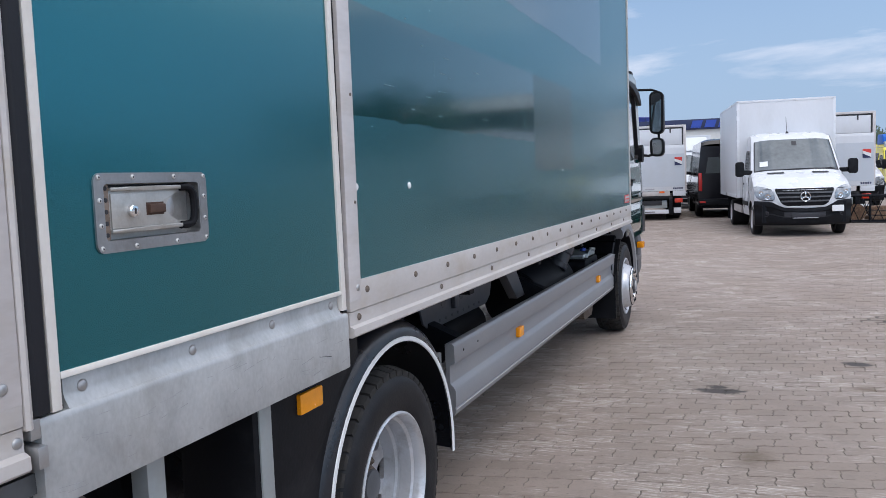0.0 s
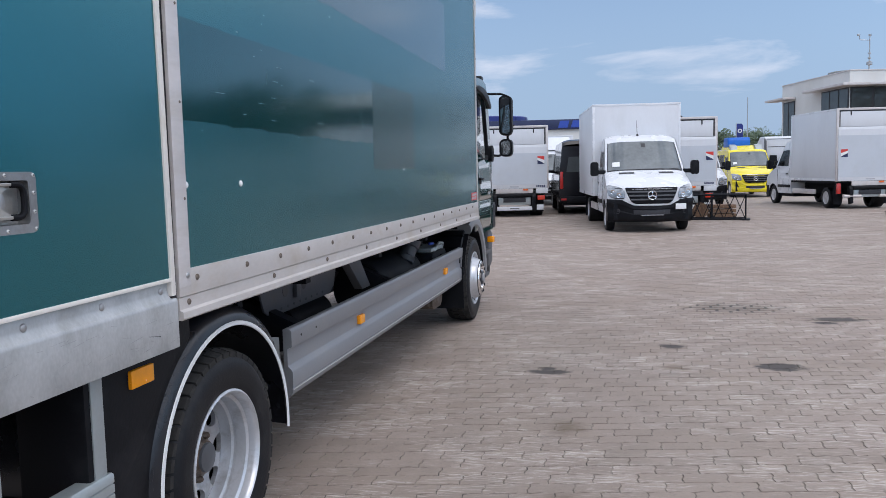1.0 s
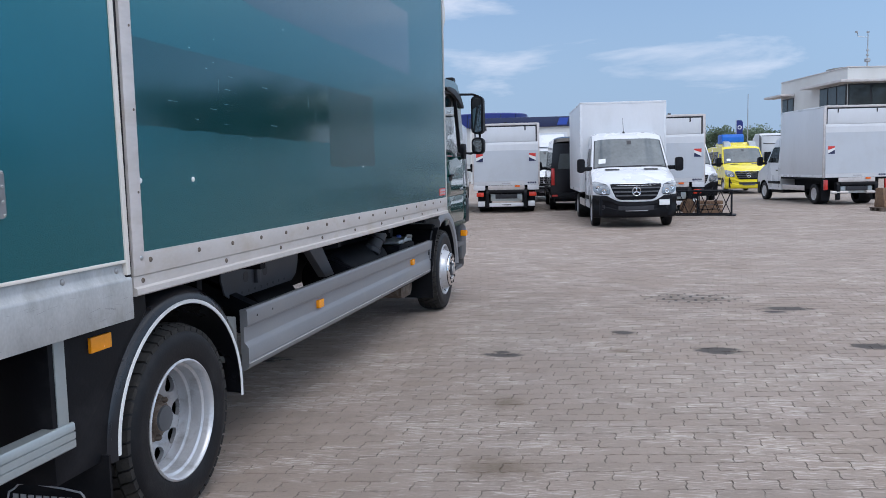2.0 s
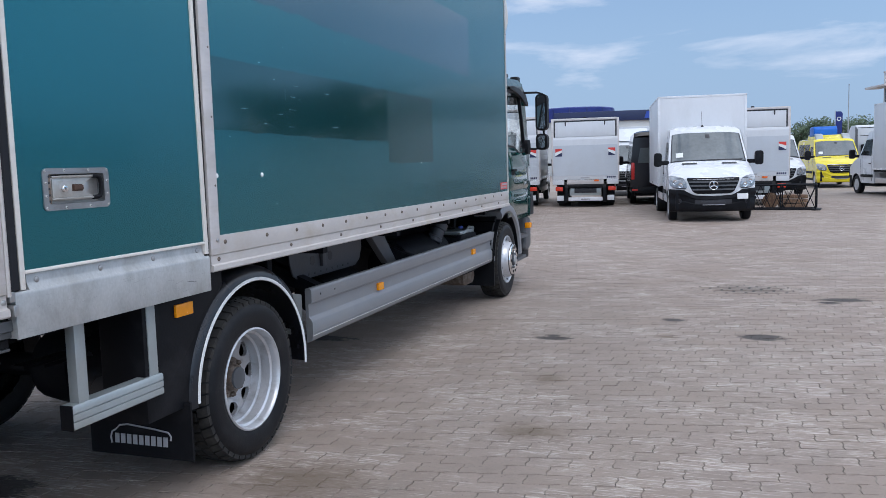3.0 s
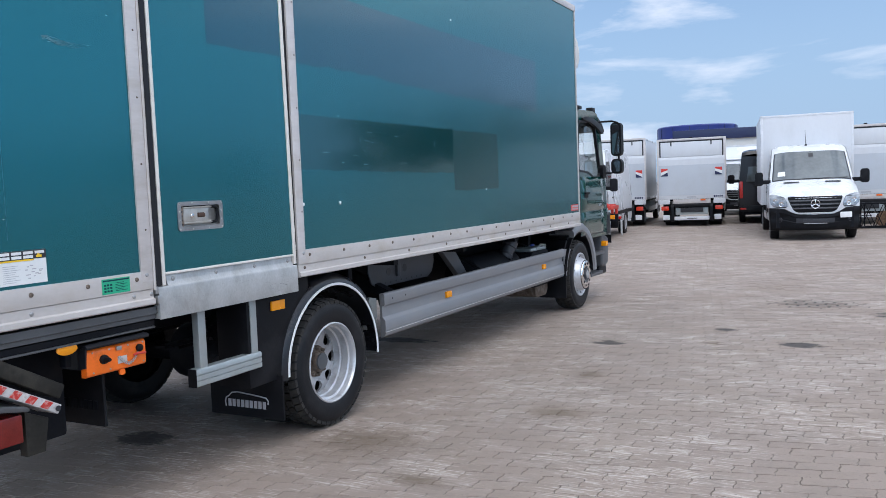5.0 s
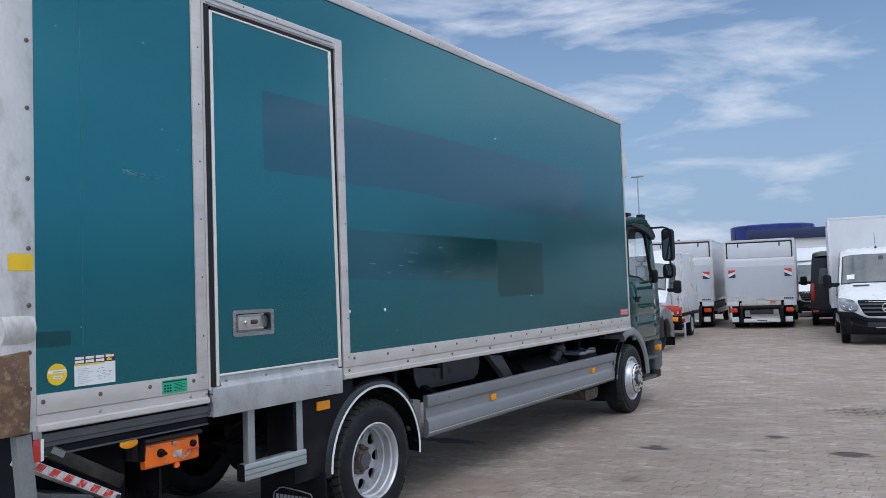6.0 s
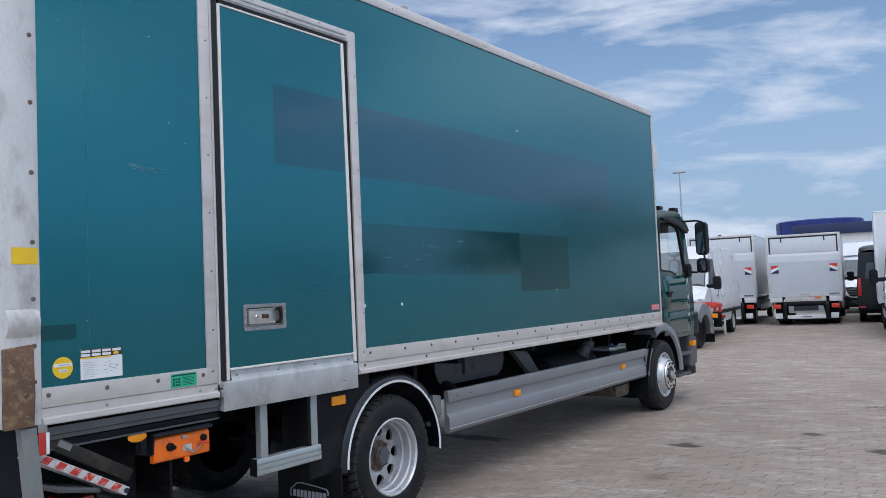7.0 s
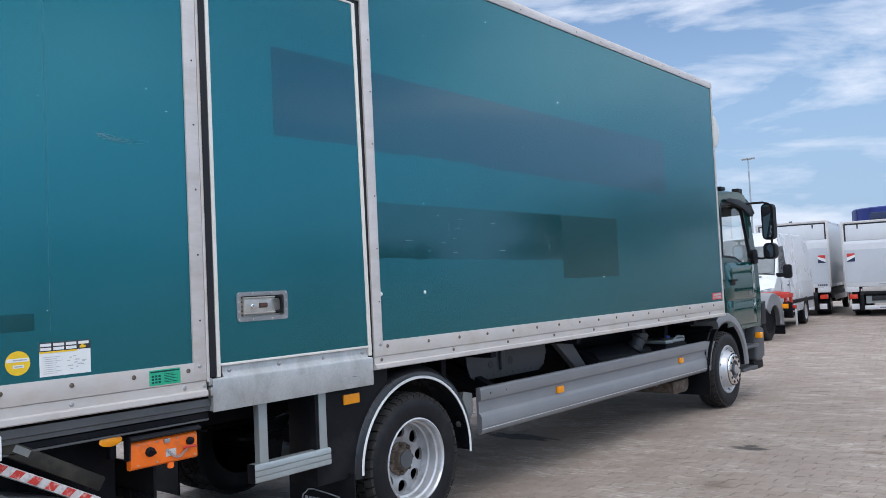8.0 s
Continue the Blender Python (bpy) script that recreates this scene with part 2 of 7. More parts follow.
LIFT_ARM = surface("dusty_dark_arm", (0.024, 0.0225, 0.019), 0.6, var=0.3, scale=6, fine=60, bump=0.12, dirt=(0.08, 0.07, 0.055), dirt_amount=0.6, dirt_scale=6, spec=0.2)
DIM_AMBER = surface("dull_amber_lens", (0.5, 0.19, 0.015), 0.3, var=0.2, scale=20, fine=200, bump=0.15)
DULL_SCRATCH = surface("dull_scratch", (0.33, 0.335, 0.34), 0.55, 0.2, var=0.3, scale=20, fine=90, bump=0.0)
SCUFF = surface("grey_scuff", (0.10, 0.10, 0.105), 0.7, var=0.3, scale=20, fine=90, bump=0.0)
SMEAR = surface("pale_smear", (0.075, 0.19, 0.225), 0.4, var=0.3, scale=20, fine=90, bump=0.0)
PLATE_DARK = surface("dark_plate", (0.045, 0.048, 0.057), 0.5, var=0.2, scale=5, fine=60, bump=0.08, dirt=(0.05, 0.048, 0.045), dirt_amount=0.5, dirt_scale=6)
DARK_RED = surface("dark_red_lens", (0.14, 0.010, 0.008), 0.2, var=0.2, scale=20, fine=150, bump=0.15)
INOX = surface("worn_stainless", (0.44, 0.43, 0.405), 0.36, 0.5, var=0.12, scale=14, fine=140, bump=0.04, dirt=(0.24, 0.2, 0.16), dirt_amount=0.45, dirt_scale=16)
GUARD_BLACK = surface("guard_black", (0.011, 0.012, 0.016), 0.28, var=0.2, scale=4, fine=80, bump=0.08, dirt=(0.03, 0.03, 0.032), dirt_amount=0.5, dirt_scale=5, spec=0.5)
OLD_RUST = surface("dark_rust", (0.07, 0.038, 0.026), 0.75, 0.1, var=0.3, scale=20, fine=90, bump=0.2)
FRAME_STEEL = surface("dull_frame_steel", (0.29, 0.295, 0.30), 0.38, 0.7, var=0.15, scale=12, fine=120, bump=0.05, dirt=(0.16, 0.14, 0.12), dirt_amount=0.5, dirt_scale=14)
STICK_NAVY = surface("navy_print", (0.012, 0.018, 0.07), 0.45, var=0.08, scale=10, fine=80, bump=0.0)
DARK_GREY = surface("dark_grey_plastic", (0.075, 0.078, 0.085), 0.5, var=0.1, scale=4, fine=80, bump=0.06, dirt=(0.11, 0.105, 0.1), dirt_amount=0.4, dirt_scale=4)
POST = surface("stained_aluminium", (0.60, 0.59, 0.575), 0.42, 0.2, var=0.12, scale=3.5, fine=50, bump=0.06, dirt=(0.23, 0.22, 0.2), dirt_amount=0.75, dirt_scale=4.5, streak=(1, 1.3, 0.7))
WHEEL_DISC = surface("dusty_wheel_disc", (0.40, 0.40, 0.41), 0.42, 0.4, var=0.12, scale=9, fine=90, bump=0.06, dirt=(0.16, 0.14, 0.12), dirt_amount=0.6, dirt_scale=12)
GLASS = glass_mat("window_glass")
DARK_GLASS = surface("dark_window_glass", (0.05, 0.058, 0.06), 0.06, var=0.2, scale=1.5, fine=20, bump=0.0, rvar=0.02)
# Grey base stands for mirrored sky and glimpses of the pale interior.
WINDSCREEN = surface("sky_grey_windscreen", (0.13, 0.145, 0.15), 0.05, var=0.25, scale=1.8, fine=12, bump=0.0, rvar=0.02, spec=0.7)
HEADLIGHT = surface("headlamp_glass", (0.27, 0.29, 0.31), 0.08, 0.4, var=0.5, scale=14, fine=60, bump=0.1, coat=1.0)
MIRROR = surface("mirror_glass", (0.34, 0.345, 0.35), 0.02, 1.0, var=0.02, scale=2, fine=20, bump=0.0, rvar=0.01)
# Leaf green paled to put the haze of distance into the colour.
HAZY_LEAF = surface("hazy_tree_leaf", (0.08, 0.118, 0.065), 0.6, var=0.35, scale=2, fine=12, bump=0.1)
BARK = surface("tree_bark", (0.12, 0.09, 0.07), 0.85, var=0.25, scale=5, fine=40, bump=0.4)


# ---- mesh helpers ----
def vb():
    return bmesh.new()


def finish(bm, name, material, smooth=35.0):
    bmesh.ops.recalc_face_normals(bm, faces=bm.faces[:])
    me = bpy.data.meshes.new(name)
    bm.to_mesh(me)
    bm.free()
    if smooth:
        me.polygons.foreach_set("use_smooth", [True] * len(me.polygons))
        me.set_sharp_from_angle(angle=radians(smooth))
    me.materials.append(material)
    return me


def part(name, bm, material, parent=None, label="", smooth=35.0):
    ob = new(name, finish(bm, name, material, smooth))
    ob.parent = parent
    if label:
        ob["label"] = label
    return ob


def same_mesh(name, me, parent, m):
    ob = new(name, me)
    ob.parent = parent
    ob.matrix_basis = m
    return ob


def thing(name, m, label, category, group=""):
    e = new(name)
    e.empty_display_size = 0.2
    e.matrix_world = m
    return tagged(e, label, category, group)


def bevel_new(bm, verts, w, seg=2):
    if w > 0:
        vs = set(verts)
        es = [e for e in bm.edges if e.verts[0] in vs and e.verts[1] in vs]
        bmesh.ops.bevel(bm, geom=es, offset=w, segments=seg, profile=0.6, affect="EDGES", clamp_overlap=True)
    return bm


def box(bm, x0, x1, y0, y1, z0, z1, w=0.0, seg=2, m=None):
    r = bmesh.ops.create_cube(bm, size=1.0, matrix=Matrix.Translation(((x0 + x1) / 2, (y0 + y1) / 2, (z0 + z1) / 2)) @ Matrix.Diagonal((abs(x1 - x0), abs(y1 - y0), abs(z1 - z0), 1)))
    vs = r["verts"]
    if m is not None:
        bmesh.ops.transform(bm, matrix=m, verts=vs)
    return bevel_new(bm, vs, w, seg)


def prism(bm, poly, axis, a, b, w=0.0, seg=2):
    """A closed outline of (u, v) pushed from a to b along axis: x takes (y, z), y takes (x, z), z takes (x, y)."""
    def at(u, v, d):
        return {"x": (d, u, v), "y": (u, d, v), "z": (u, v, d)}[axis]
    lo = [bm.verts.new(at(u, v, a)) for u, v in poly]
    hi = [bm.verts.new(at(u, v, b)) for u, v in poly]
    n = len(poly)
    bm.faces.new(lo)
    bm.faces.new(hi[::-1])
    for i in range(n):
        bm.faces.new((lo[i], lo[(i + 1) % n], hi[(i + 1) % n], hi[i]))
    return bevel_new(bm, lo + hi, w, seg)


def lerp(v, a, b, fa, fb):
    return fa + (fb - fa) * (v - a) / (b - a)


def ring_strip(bm, rings, closed_ring=True, cap=False):
    rows = [[bm.verts.new(p) for p in r] for r in rings]
    n = len(rows[0])
    for a, b in zip(rows, rows[1:]):
        for i in range(n if closed_ring else n - 1):
            j = (i + 1) % n
            bm.faces.new((a[i], a[j], b[j], b[i]))
    if cap:
        bm.faces.new(rows[0][::-1])
        bm.faces.new(rows[-1])
    return rows


def sheet(rows):
    """A new mesh of one open strip of quads through the rows."""
    bm = vb()
    ring_strip(bm, rows, False)
    return bm


def lathe(bm, profile, m=Matrix(), n=48, cap=False):
    """Profile of (radius, along x), turned round the x axis, then placed by m."""
    rings = []
    for r, x in profile:
        rings.append([m @ Vector((x, r * math.cos(2 * math.pi * i / n), r * math.sin(2 * math.pi * i / n))) for i in range(n)])
    ring_strip(bm, rings, True, cap)
    return bm


def rod(bm, p0, p1, r0, r1=None, n=12):
    p0, p1 = Vector(p0), Vector(p1)
    q = (p1 - p0).to_track_quat("X", "Z").to_matrix().to_4x4()
    d = (p1 - p0).length
    return lathe(bm, [(r0, 0), (r1 if r1 is not None else r0, d)], Matrix.Translation(p0) @ q, n, True)


def pipe(bm, pts, r, n=10):
    """A round bar along points."""
    pts = [Vector(p) for p in pts]
    rings, side = [], None
    for i, p in enumerate(pts):
        d = (pts[min(i + 1, len(pts) - 1)] - pts[max(i - 1, 0)]).normalized()
        side = d.orthogonal().normalized() if side is None else (side - d * side.dot(d)).normalized()
        u = side.cross(d)
        rings.append([p + (side * math.cos(t) + u * math.sin(t)) * r for t in [2 * math.pi * k / n for k in range(n)]])
    ring_strip(bm, rings, True, True)
    return bm


def rounded(y0, y1, z0, z1, r, k=5):
    """The outline of a rectangle with round corners."""
    out = []
    for cy, cz, a0 in ((y1 - r, z1 - r, 0), (y0 + r, z1 - r, 90), (y0 + r, z0 + r, 180), (y1 - r, z0 + r, 270)):
        for i in range(k + 1):
            a = radians(a0 + 90 * i / k)
            out.append((cy + r * math.cos(a), cz + r * math.sin(a)))
    return out


def frame_band(bm, outer, inner, axis, a, b):
    """A flat ring between two outlines of equal count, with thickness."""
    def at(u, v, d):
        return Vector({"x": (d, u, v), "y": (u, d, v), "z": (u, v, d)}[axis])
    ring_strip(bm, [[at(u, v, a) for u, v in inner], [at(u, v, b) for u, v in inner], [at(u, v, b) for u, v in outer], [at(u, v, a) for u, v in outer], [at(u, v, a) for u, v in inner]])
    return bm


def arc_band(bm, cy, cz, profile, a0, a1, n=28):
    """A profile of (x, radius) swept round the x axis through (cy, cz), degrees from +y upwards; closed profile."""
    rings = []
    for i in range(n + 1):
        a = radians(a0 + (a1 - a0) * i / n)
        rings.append([(x, cy + r * math.cos(a), cz + r * math.sin(a)) for x, r in profile])
    ring_strip(bm, rings, True, True)
    return bm


def bolt_mesh(name, r, h, material, n=10, slot=0.0):
    bm = vb()
    prof = [(r, 0), (r * 0.96, h * 0.45), (r * 0.7, h * 0.85), (r * 0.3, h)]
    lathe(bm, prof, Matrix(), n, True)
    return finish(bm, name, material, 50)


def put_bolts(name, me, parent, places):
    for p in places:
        same_mesh(name, me, parent, Matrix.Translation(p))


# ---- ground ----
PAVE = 10.4
SPOTS = [(-0.245, 5.80, 0.17, 0.09), (-0.27, 5.90, 0.08, 0.06), (0.685, 6.83, 0.12, 0.10), (1.44, 6.18, 0.22, 0.14), (2.31, 8.25, 0.28, 0.13), (2.17, 8.05, 0.13, 0.08),
         (-2.22, 1.83, 0.22, 0.17), (2.71, 6.48, 0.24, 0.13), (-2.4, 5.4, 0.5, 0.14)]
SEEP = [(1.41, 8.85, 0.56, 0.36)]
BROWN = [(0.12, 3.30, 0.30, 0.20), (-0.15, 1.80, 0.30, 0.10), (-0.02, 4.47, 0.14, 0.16), (0.70, 6.05, 0.16, 0.10), (-0.8, 2.3, 0.5, 0.4)]


def paving_material(name, joint):
    """Grey concrete pavers: each its own tone, pale scuffs, drips of oil, brown tint in places."""
    m, n, l, b = nodes_of(name)
    geo = n.new("ShaderNodeNewGeometry")
    pos = geo.outputs["Position"]

    def math_node(op, a, c=None, d=None):
        t = n.new("ShaderNodeMath")
        t.operation = op
        for i, v in enumerate((a, c, d)):
            if v is None:
                continue
            if isinstance(v, (int, float)):
                t.inputs[i].default_value = v
            else:
                l.new(v, t.inputs[i])
        return t.outputs[0]

    def noise_node(scale, detail=4, rough=0.55, stretch=(1, 1, 1)):
        mp = n.new("ShaderNodeMapping")
        mp.inputs["Scale"].default_value = stretch
        mp.inputs["Rotation"].default_value = (0, 0, radians(-PAVE))
        l.new(pos, mp.inputs["Vector"])
        t = n.new("ShaderNodeTexNoise")
        t.inputs["Scale"].default_value, t.inputs["Detail"].default_value, t.inputs["Roughness"].default_value = scale, detail, rough
        l.new(mp.outputs["Vector"], t.inputs["Vector"])
        return t.outputs["Fac"]

    def step(v, lo, hi, amount=1.0):
        t = n.new("ShaderNodeMapRange")
        t.interpolation_type = "SMOOTHSTEP"
        t.inputs["From Min"].default_value, t.inputs["From Max"].default_value, t.inputs["To Max"].default_value = lo, hi, amount
        l.new(v, t.inputs["Value"])
        return t.outputs["Result"]

    def mix(fac, a, c):
        t = n.new("ShaderNodeMix")
        t.data_type = "RGBA"
        l.new(fac, t.inputs["Factor"])
        for key, v in (("A", a), ("B", c)):
            if isinstance(v, tuple):
                t.inputs[key].default_value = (*v, 1)
            else:
                l.new(v, t.inputs[key])
        return t.outputs["Result"]

    sep = n.new("ShaderNodeSeparateXYZ")
    l.new(pos, sep.inputs["Vector"])
    wob = math_node("ADD", noise_node(7, 5, 0.7, (1, 1.8, 1)), math_node("MULTIPLY", noise_node(38, 3, 0.7, (0.5, 2.5, 1)), 0.55))
    wob2 = math_node("MULTIPLY_ADD", wob, 1.9, -1.45)

    def spots(rows, soft):
        total = None
        for x, y, rx, ry in rows:
            dx = math_node("DIVIDE", math_node("SUBTRACT", sep.outputs["X"], x), rx)
            dy = math_node("DIVIDE", math_node("SUBTRACT", sep.outputs["Y"], y), ry)
            d = math_node("SQRT", math_node("ADD", math_node("MULTIPLY", dx, dx), math_node("MULTIPLY", dy, dy)))
            d = math_node("ADD", d, wob2)
            t = n.new("ShaderNodeMapRange")
            t.inputs["From Min"].default_value, t.inputs["From Max"].default_value = 1.0, 1.0 - soft
            l.new(d, t.inputs["Value"])
            total = t.outputs["Result"] if total is None else math_node("MAXIMUM", total, t.outputs["Result"])
        return total

    rnd = geo.outputs["Random Per Island"]
    info = n.new("ShaderNodeObjectInfo")
    rnd = math_node("FRACT", math_node("ADD", rnd, info.outputs["Random"]))
    large, mid, fine = noise_node(0.22, 4), noise_node(1.3, 5, 0.6), noise_node(55, 3)
    streaks = noise_node(17, 5, 0.7, (0.32, 5.5, 1))
    where = step(noise_node(0.9, 5, 0.7, (1, 1.6, 1)), 0.42, 0.58)
    scuff = math_node("MULTIPLY", where, step(math_node("MULTIPLY_ADD", rnd, 0.06, streaks), 0.53, 0.655, 0.85))
    if joint:
        base = mix(step(noise_node(9, 4, 0.6), 0.40, 0.66), (0.13, 0.107, 0.088), (0.25, 0.212, 0.178))
        base = mix(step(noise_node(13, 4, 0.7), 0.54, 0.64, 0.9), base, (0.045, 0.039, 0.034))
    else:
        base = mix(rnd, (0.256, 0.203, 0.170), (0.300, 0.239, 0.202))
        base = mix(step(mid, 0.35, 0.75, 0.5), base, (0.298, 0.238, 0.190))
        base = mix(step(large, 0.42, 0.62, 0.45), base, (0.330, 0.275, 0.235))
        base = mix(scuff, base, (0.62, 0.555, 0.50))
        base = mix(step(noise_node(3.3, 6, 0.7), 0.46, 0.68, 0.5), base, (0.215, 0.178, 0.150))
        base = mix(step(fine, 0.50, 0.72, 0.3), base, (0.185, 0.157, 0.136))
        base = mix(step(noise_node(30, 5, 0.75, (0.7, 1.6, 1)), 0.60, 0.70, 0.7), base, (0.115, 0.099, 0.087))
    base = mix(math_node("MULTIPLY", spots(BROWN, 0.9), 0.85), base, (0.150, 0.112, 0.080))
    base = mix(math_node("MULTIPLY", spots(SEEP, 0.5), 0.95 if joint else 0.34), base, (0.05, 0.045, 0.04))
    base = mix(math_node("MULTIPLY", spots(SPOTS, 0.3), 0.95 if joint else 0.90), base, (0.042, 0.037, 0.034))
    l.new(base, b.inputs["Base Color"])
    rr = n.new("ShaderNodeMapRange")
    rr.inputs["To Min"].default_value, rr.inputs["To Max"].default_value = 0.62, 0.88
    l.new(mid, rr.inputs["Value"])
    l.new(rr.outputs["Result"], b.inputs["Roughness"])
    b.inputs["Specular IOR Level"].default_value = 0.35
    bp = n.new("ShaderNodeBump")
    bp.inputs["Strength"].default_value, bp.inputs["Distance"].default_value = 0.35, 0.004
    l.new(math_node("ADD", fine, math_node("MULTIPLY", noise_node(180, 2), 0.6)), bp.inputs["Height"])
    l.new(bp.outputs["Normal"], b.inputs["Normal"])
    if joint:
        # beyond the laid pavers the sheet carries the same courses in its colour and relief
        mp = n.new("ShaderNodeMapping")
        mp.inputs["Rotation"].default_value = (0, 0, radians(-PAVE))
        l.new(pos, mp.inputs["Vector"])
        br = n.new("ShaderNodeTexBrick")
        br.inputs["Scale"].default_value = 1.0
        br.inputs["Brick Width"].default_value, br.inputs["Row Height"].default_value, br.inputs["Mortar Size"].default_value = 0.2175, 0.1185, 0.004
        br.inputs["Color1"].default_value, br.inputs["Color2"].default_value, br.inputs["Mortar"].default_value = (0.262, 0.212, 0.176, 1), (0.292, 0.238, 0.200, 1), (0.19, 0.16, 0.132, 1)
        l.new(mp.outputs["Vector"], br.inputs["Vector"])
        far = math_node("MAXIMUM", step(sep.outputs["Y"], 29.9, 30.0), math_node("MAXIMUM", step(sep.outputs["X"], 11.9, 12.0), math_node("SUBTRACT", 1.0, step(sep.outputs["X"], -8.0, -7.9))))
        far = math_node("MAXIMUM", far, math_node("SUBTRACT", 1.0, step(sep.outputs["Y"], -3.0, -2.9)))
        pale = mix(step(large, 0.42, 0.62, 0.5), br.outputs["Color"], (0.34, 0.298, 0.26))
        pale = mix(math_node("MULTIPLY", scuff, 0.8), pale, (0.62, 0.555, 0.50))
        pale = mix(step(noise_node(3.3, 6, 0.7), 0.46, 0.68, 0.5), pale, (0.215, 0.178, 0.150))
        l.new(mix(far, base, pale), b.inputs["Base Color"])
    return m


PAVER = paving_material("concrete_paver", False)
JOINT = paving_material("paving_sand_joint", True)

bm = vb()
bmesh.ops.create_grid(bm, x_segments=8, y_segments=8, size=900)
ground = tagged(part("ground", bm, JOINT, None, "", 0), "sandy bed of a wide paved vehicle yard", "ground", kind="structure")
ground.location.z = -0.0034


# ---- the green box truck ----
truck = thing("box_truck", pose(-1.12, 0, 0), "dark green box truck with aluminium rails, side door and tail lift", "truck")

SEAM = surface("pale_seam", (0.03, 0.14, 0.18), 0.3, var=0.2, scale=2, fine=20, bump=0.0)
# box shell: floor, roof, far wall, front wall and rear frame
bm = vb()
box(bm, -2.48, -2.44, -0.2, 7.68, 1.06, 3.62)
box(bm, -2.44, -0.05, 7.64, 7.68, 1.06, 3.62)
box(bm, -2.44, -0.05, -0.2, 7.64, 3.58, 3.62)
part("box_shell", bm, TEAL, truck)
bm = vb()
box(bm, -2.44, -0.05, -0.2, 7.64, 1.06, 1.14)
part("floor_frame", bm, CHASSIS, truck)
bm = vb()
box(bm, -2.40, -0.06, -0.19, -0.15, 1.14, 3.56)
part("rear_shutter", bm, ALU, truck)

# side panels: rear bay, above the door, long front bay
bm = vb()
box(bm, -0.05, 0, -0.036, 0.905, 1.212, 3.615)
box(bm, -0.05, 0, 0.905, 2.18, 3.355, 3.615)
part("rear_side_panel", bm, TEAL, truck)
bm = vb()
box(bm, -0.05, 0, 2.18, 7.655, 1.212, 3.615)
part("front_side_panel", bm, TEAL, truck)


def torn_edge(y0, y1, z0, z1, steps, wob, seed, slope=0.0, cut=()):
    """An outline of a patch where lettering was peeled off: straight above, uneven below."""
    rng = random.Random(seed)
    low = [(y0 + (y1 - y0) * i / steps, z0 + slope * i / steps + rng.uniform(-wob, wob)) for i in range(steps + 1)]
    for a, b, d in cut:
        low = [(y, z + d if a <= y <= b else z) for y, z in low]
    side = [(y1 + rng.uniform(-wob, wob) * 0.6, z0 + slope + (z1 - z0 - slope) * k / 5) for k in range(1, 5)]
    top = [(y1 - (y1 - y0) * i / steps, z1 + rng.uniform(-wob, wob) * 0.35) for i in range(steps + 1)]
    return low + side + top


bm = vb()
prism(bm, torn_edge(2.19, 6.33, 2.375, 2.86, 46, 0.007, 3, -0.045, ((2.55, 3.2, 0.015),)), "x", -0.002, 0.0005)
part("peeled_patch", bm, TEAL_PATCH_B, truck, "long darker patch left by peeled lettering", 0)
bm = vb()
prism(bm, torn_edge(2.2, 4.3265, 1.715, 2.06, 34, 0.006, 5, -0.02), "x", -0.002, 0.0005)
part("peeled_patch", bm, TEAL_PATCH, truck, "dark unfaded patch left by a peeled sign", 0)
part("peeled_patch", prism(vb(), torn_edge(4.3275, 5.265, 1.545, 2.058, 14, 0.006, 6), "x", -0.002, 0.00045), STUB, truck, "dull grey-green patch beside it", 0)
bm = vb()
prism(bm, torn_edge(-0.030, 0.14, 1.427, 1.497, 6, 0.002, 9), "x", -0.002, 0.0015)
part("tape_patch", bm, TEAL_PATCH, truck, "short strip of dark green tape", 0)

rng = random.Random(14)
bm = vb()
for z, y0, y1 in ((1.985, 2.35, 3.5), (1.83, 2.3, 3.9), (1.90, 2.5, 3.2), (1.765, 2.6, 4.2), (1.93, 3.6, 4.6)):
    y = y0
    while y < y1:
        d = rng.uniform(0.01, 0.09)
        if rng.random() < 0.25:
            zz = z + rng.gauss(0, 0.018)
            prism(bm, [(y, zz), (y + d, zz + rng.gauss(0, 0.002)), (y + d, zz + 0.0016), (y, zz + 0.002)], "x", 0.0002, 0.0009)
        y += d + rng.uniform(0.01, 0.08)
for _ in range(4):
    y, z, h = rng.uniform(2.3, 4.9), rng.uniform(1.74, 1.95), rng.uniform(0.02, 0.09)
    prism(bm, [(y, z), (y + 0.002, z), (y + 0.004, z + h), (y + 0.003, z + h)], "x", 0.0002, 0.0009)
tagged(part("glue_trace", bm, TRACE, truck, "faint pale traces of old lettering", 0), kind="stuff")
part("panel_seam", box(vb(), -0.001, 0.0006, 0.205, 0.2068, 1.42, 3.60), SEAM, truck, "faint pale upright line", 0)
bm = vb()
for _ in range(70):
    y, z = rng.uniform(0.0, 7.5), rng.uniform(1.3, 3.5)
    if 0.88 < y < 2.2:
        continue
    d, h = rng.uniform(0.002, 0.016), rng.uniform(0.001, 0.003)
    prism(bm, [(y, z), (y + d, z + rng.uniform(-0.004, 0.004)), (y + d, z + h), (y, z + h)], "x", -0.001, 0.0007)
tagged(part("paint_chips", bm, SCRATCH, truck, "small pale nicks in the paint", 0), kind="stuff")

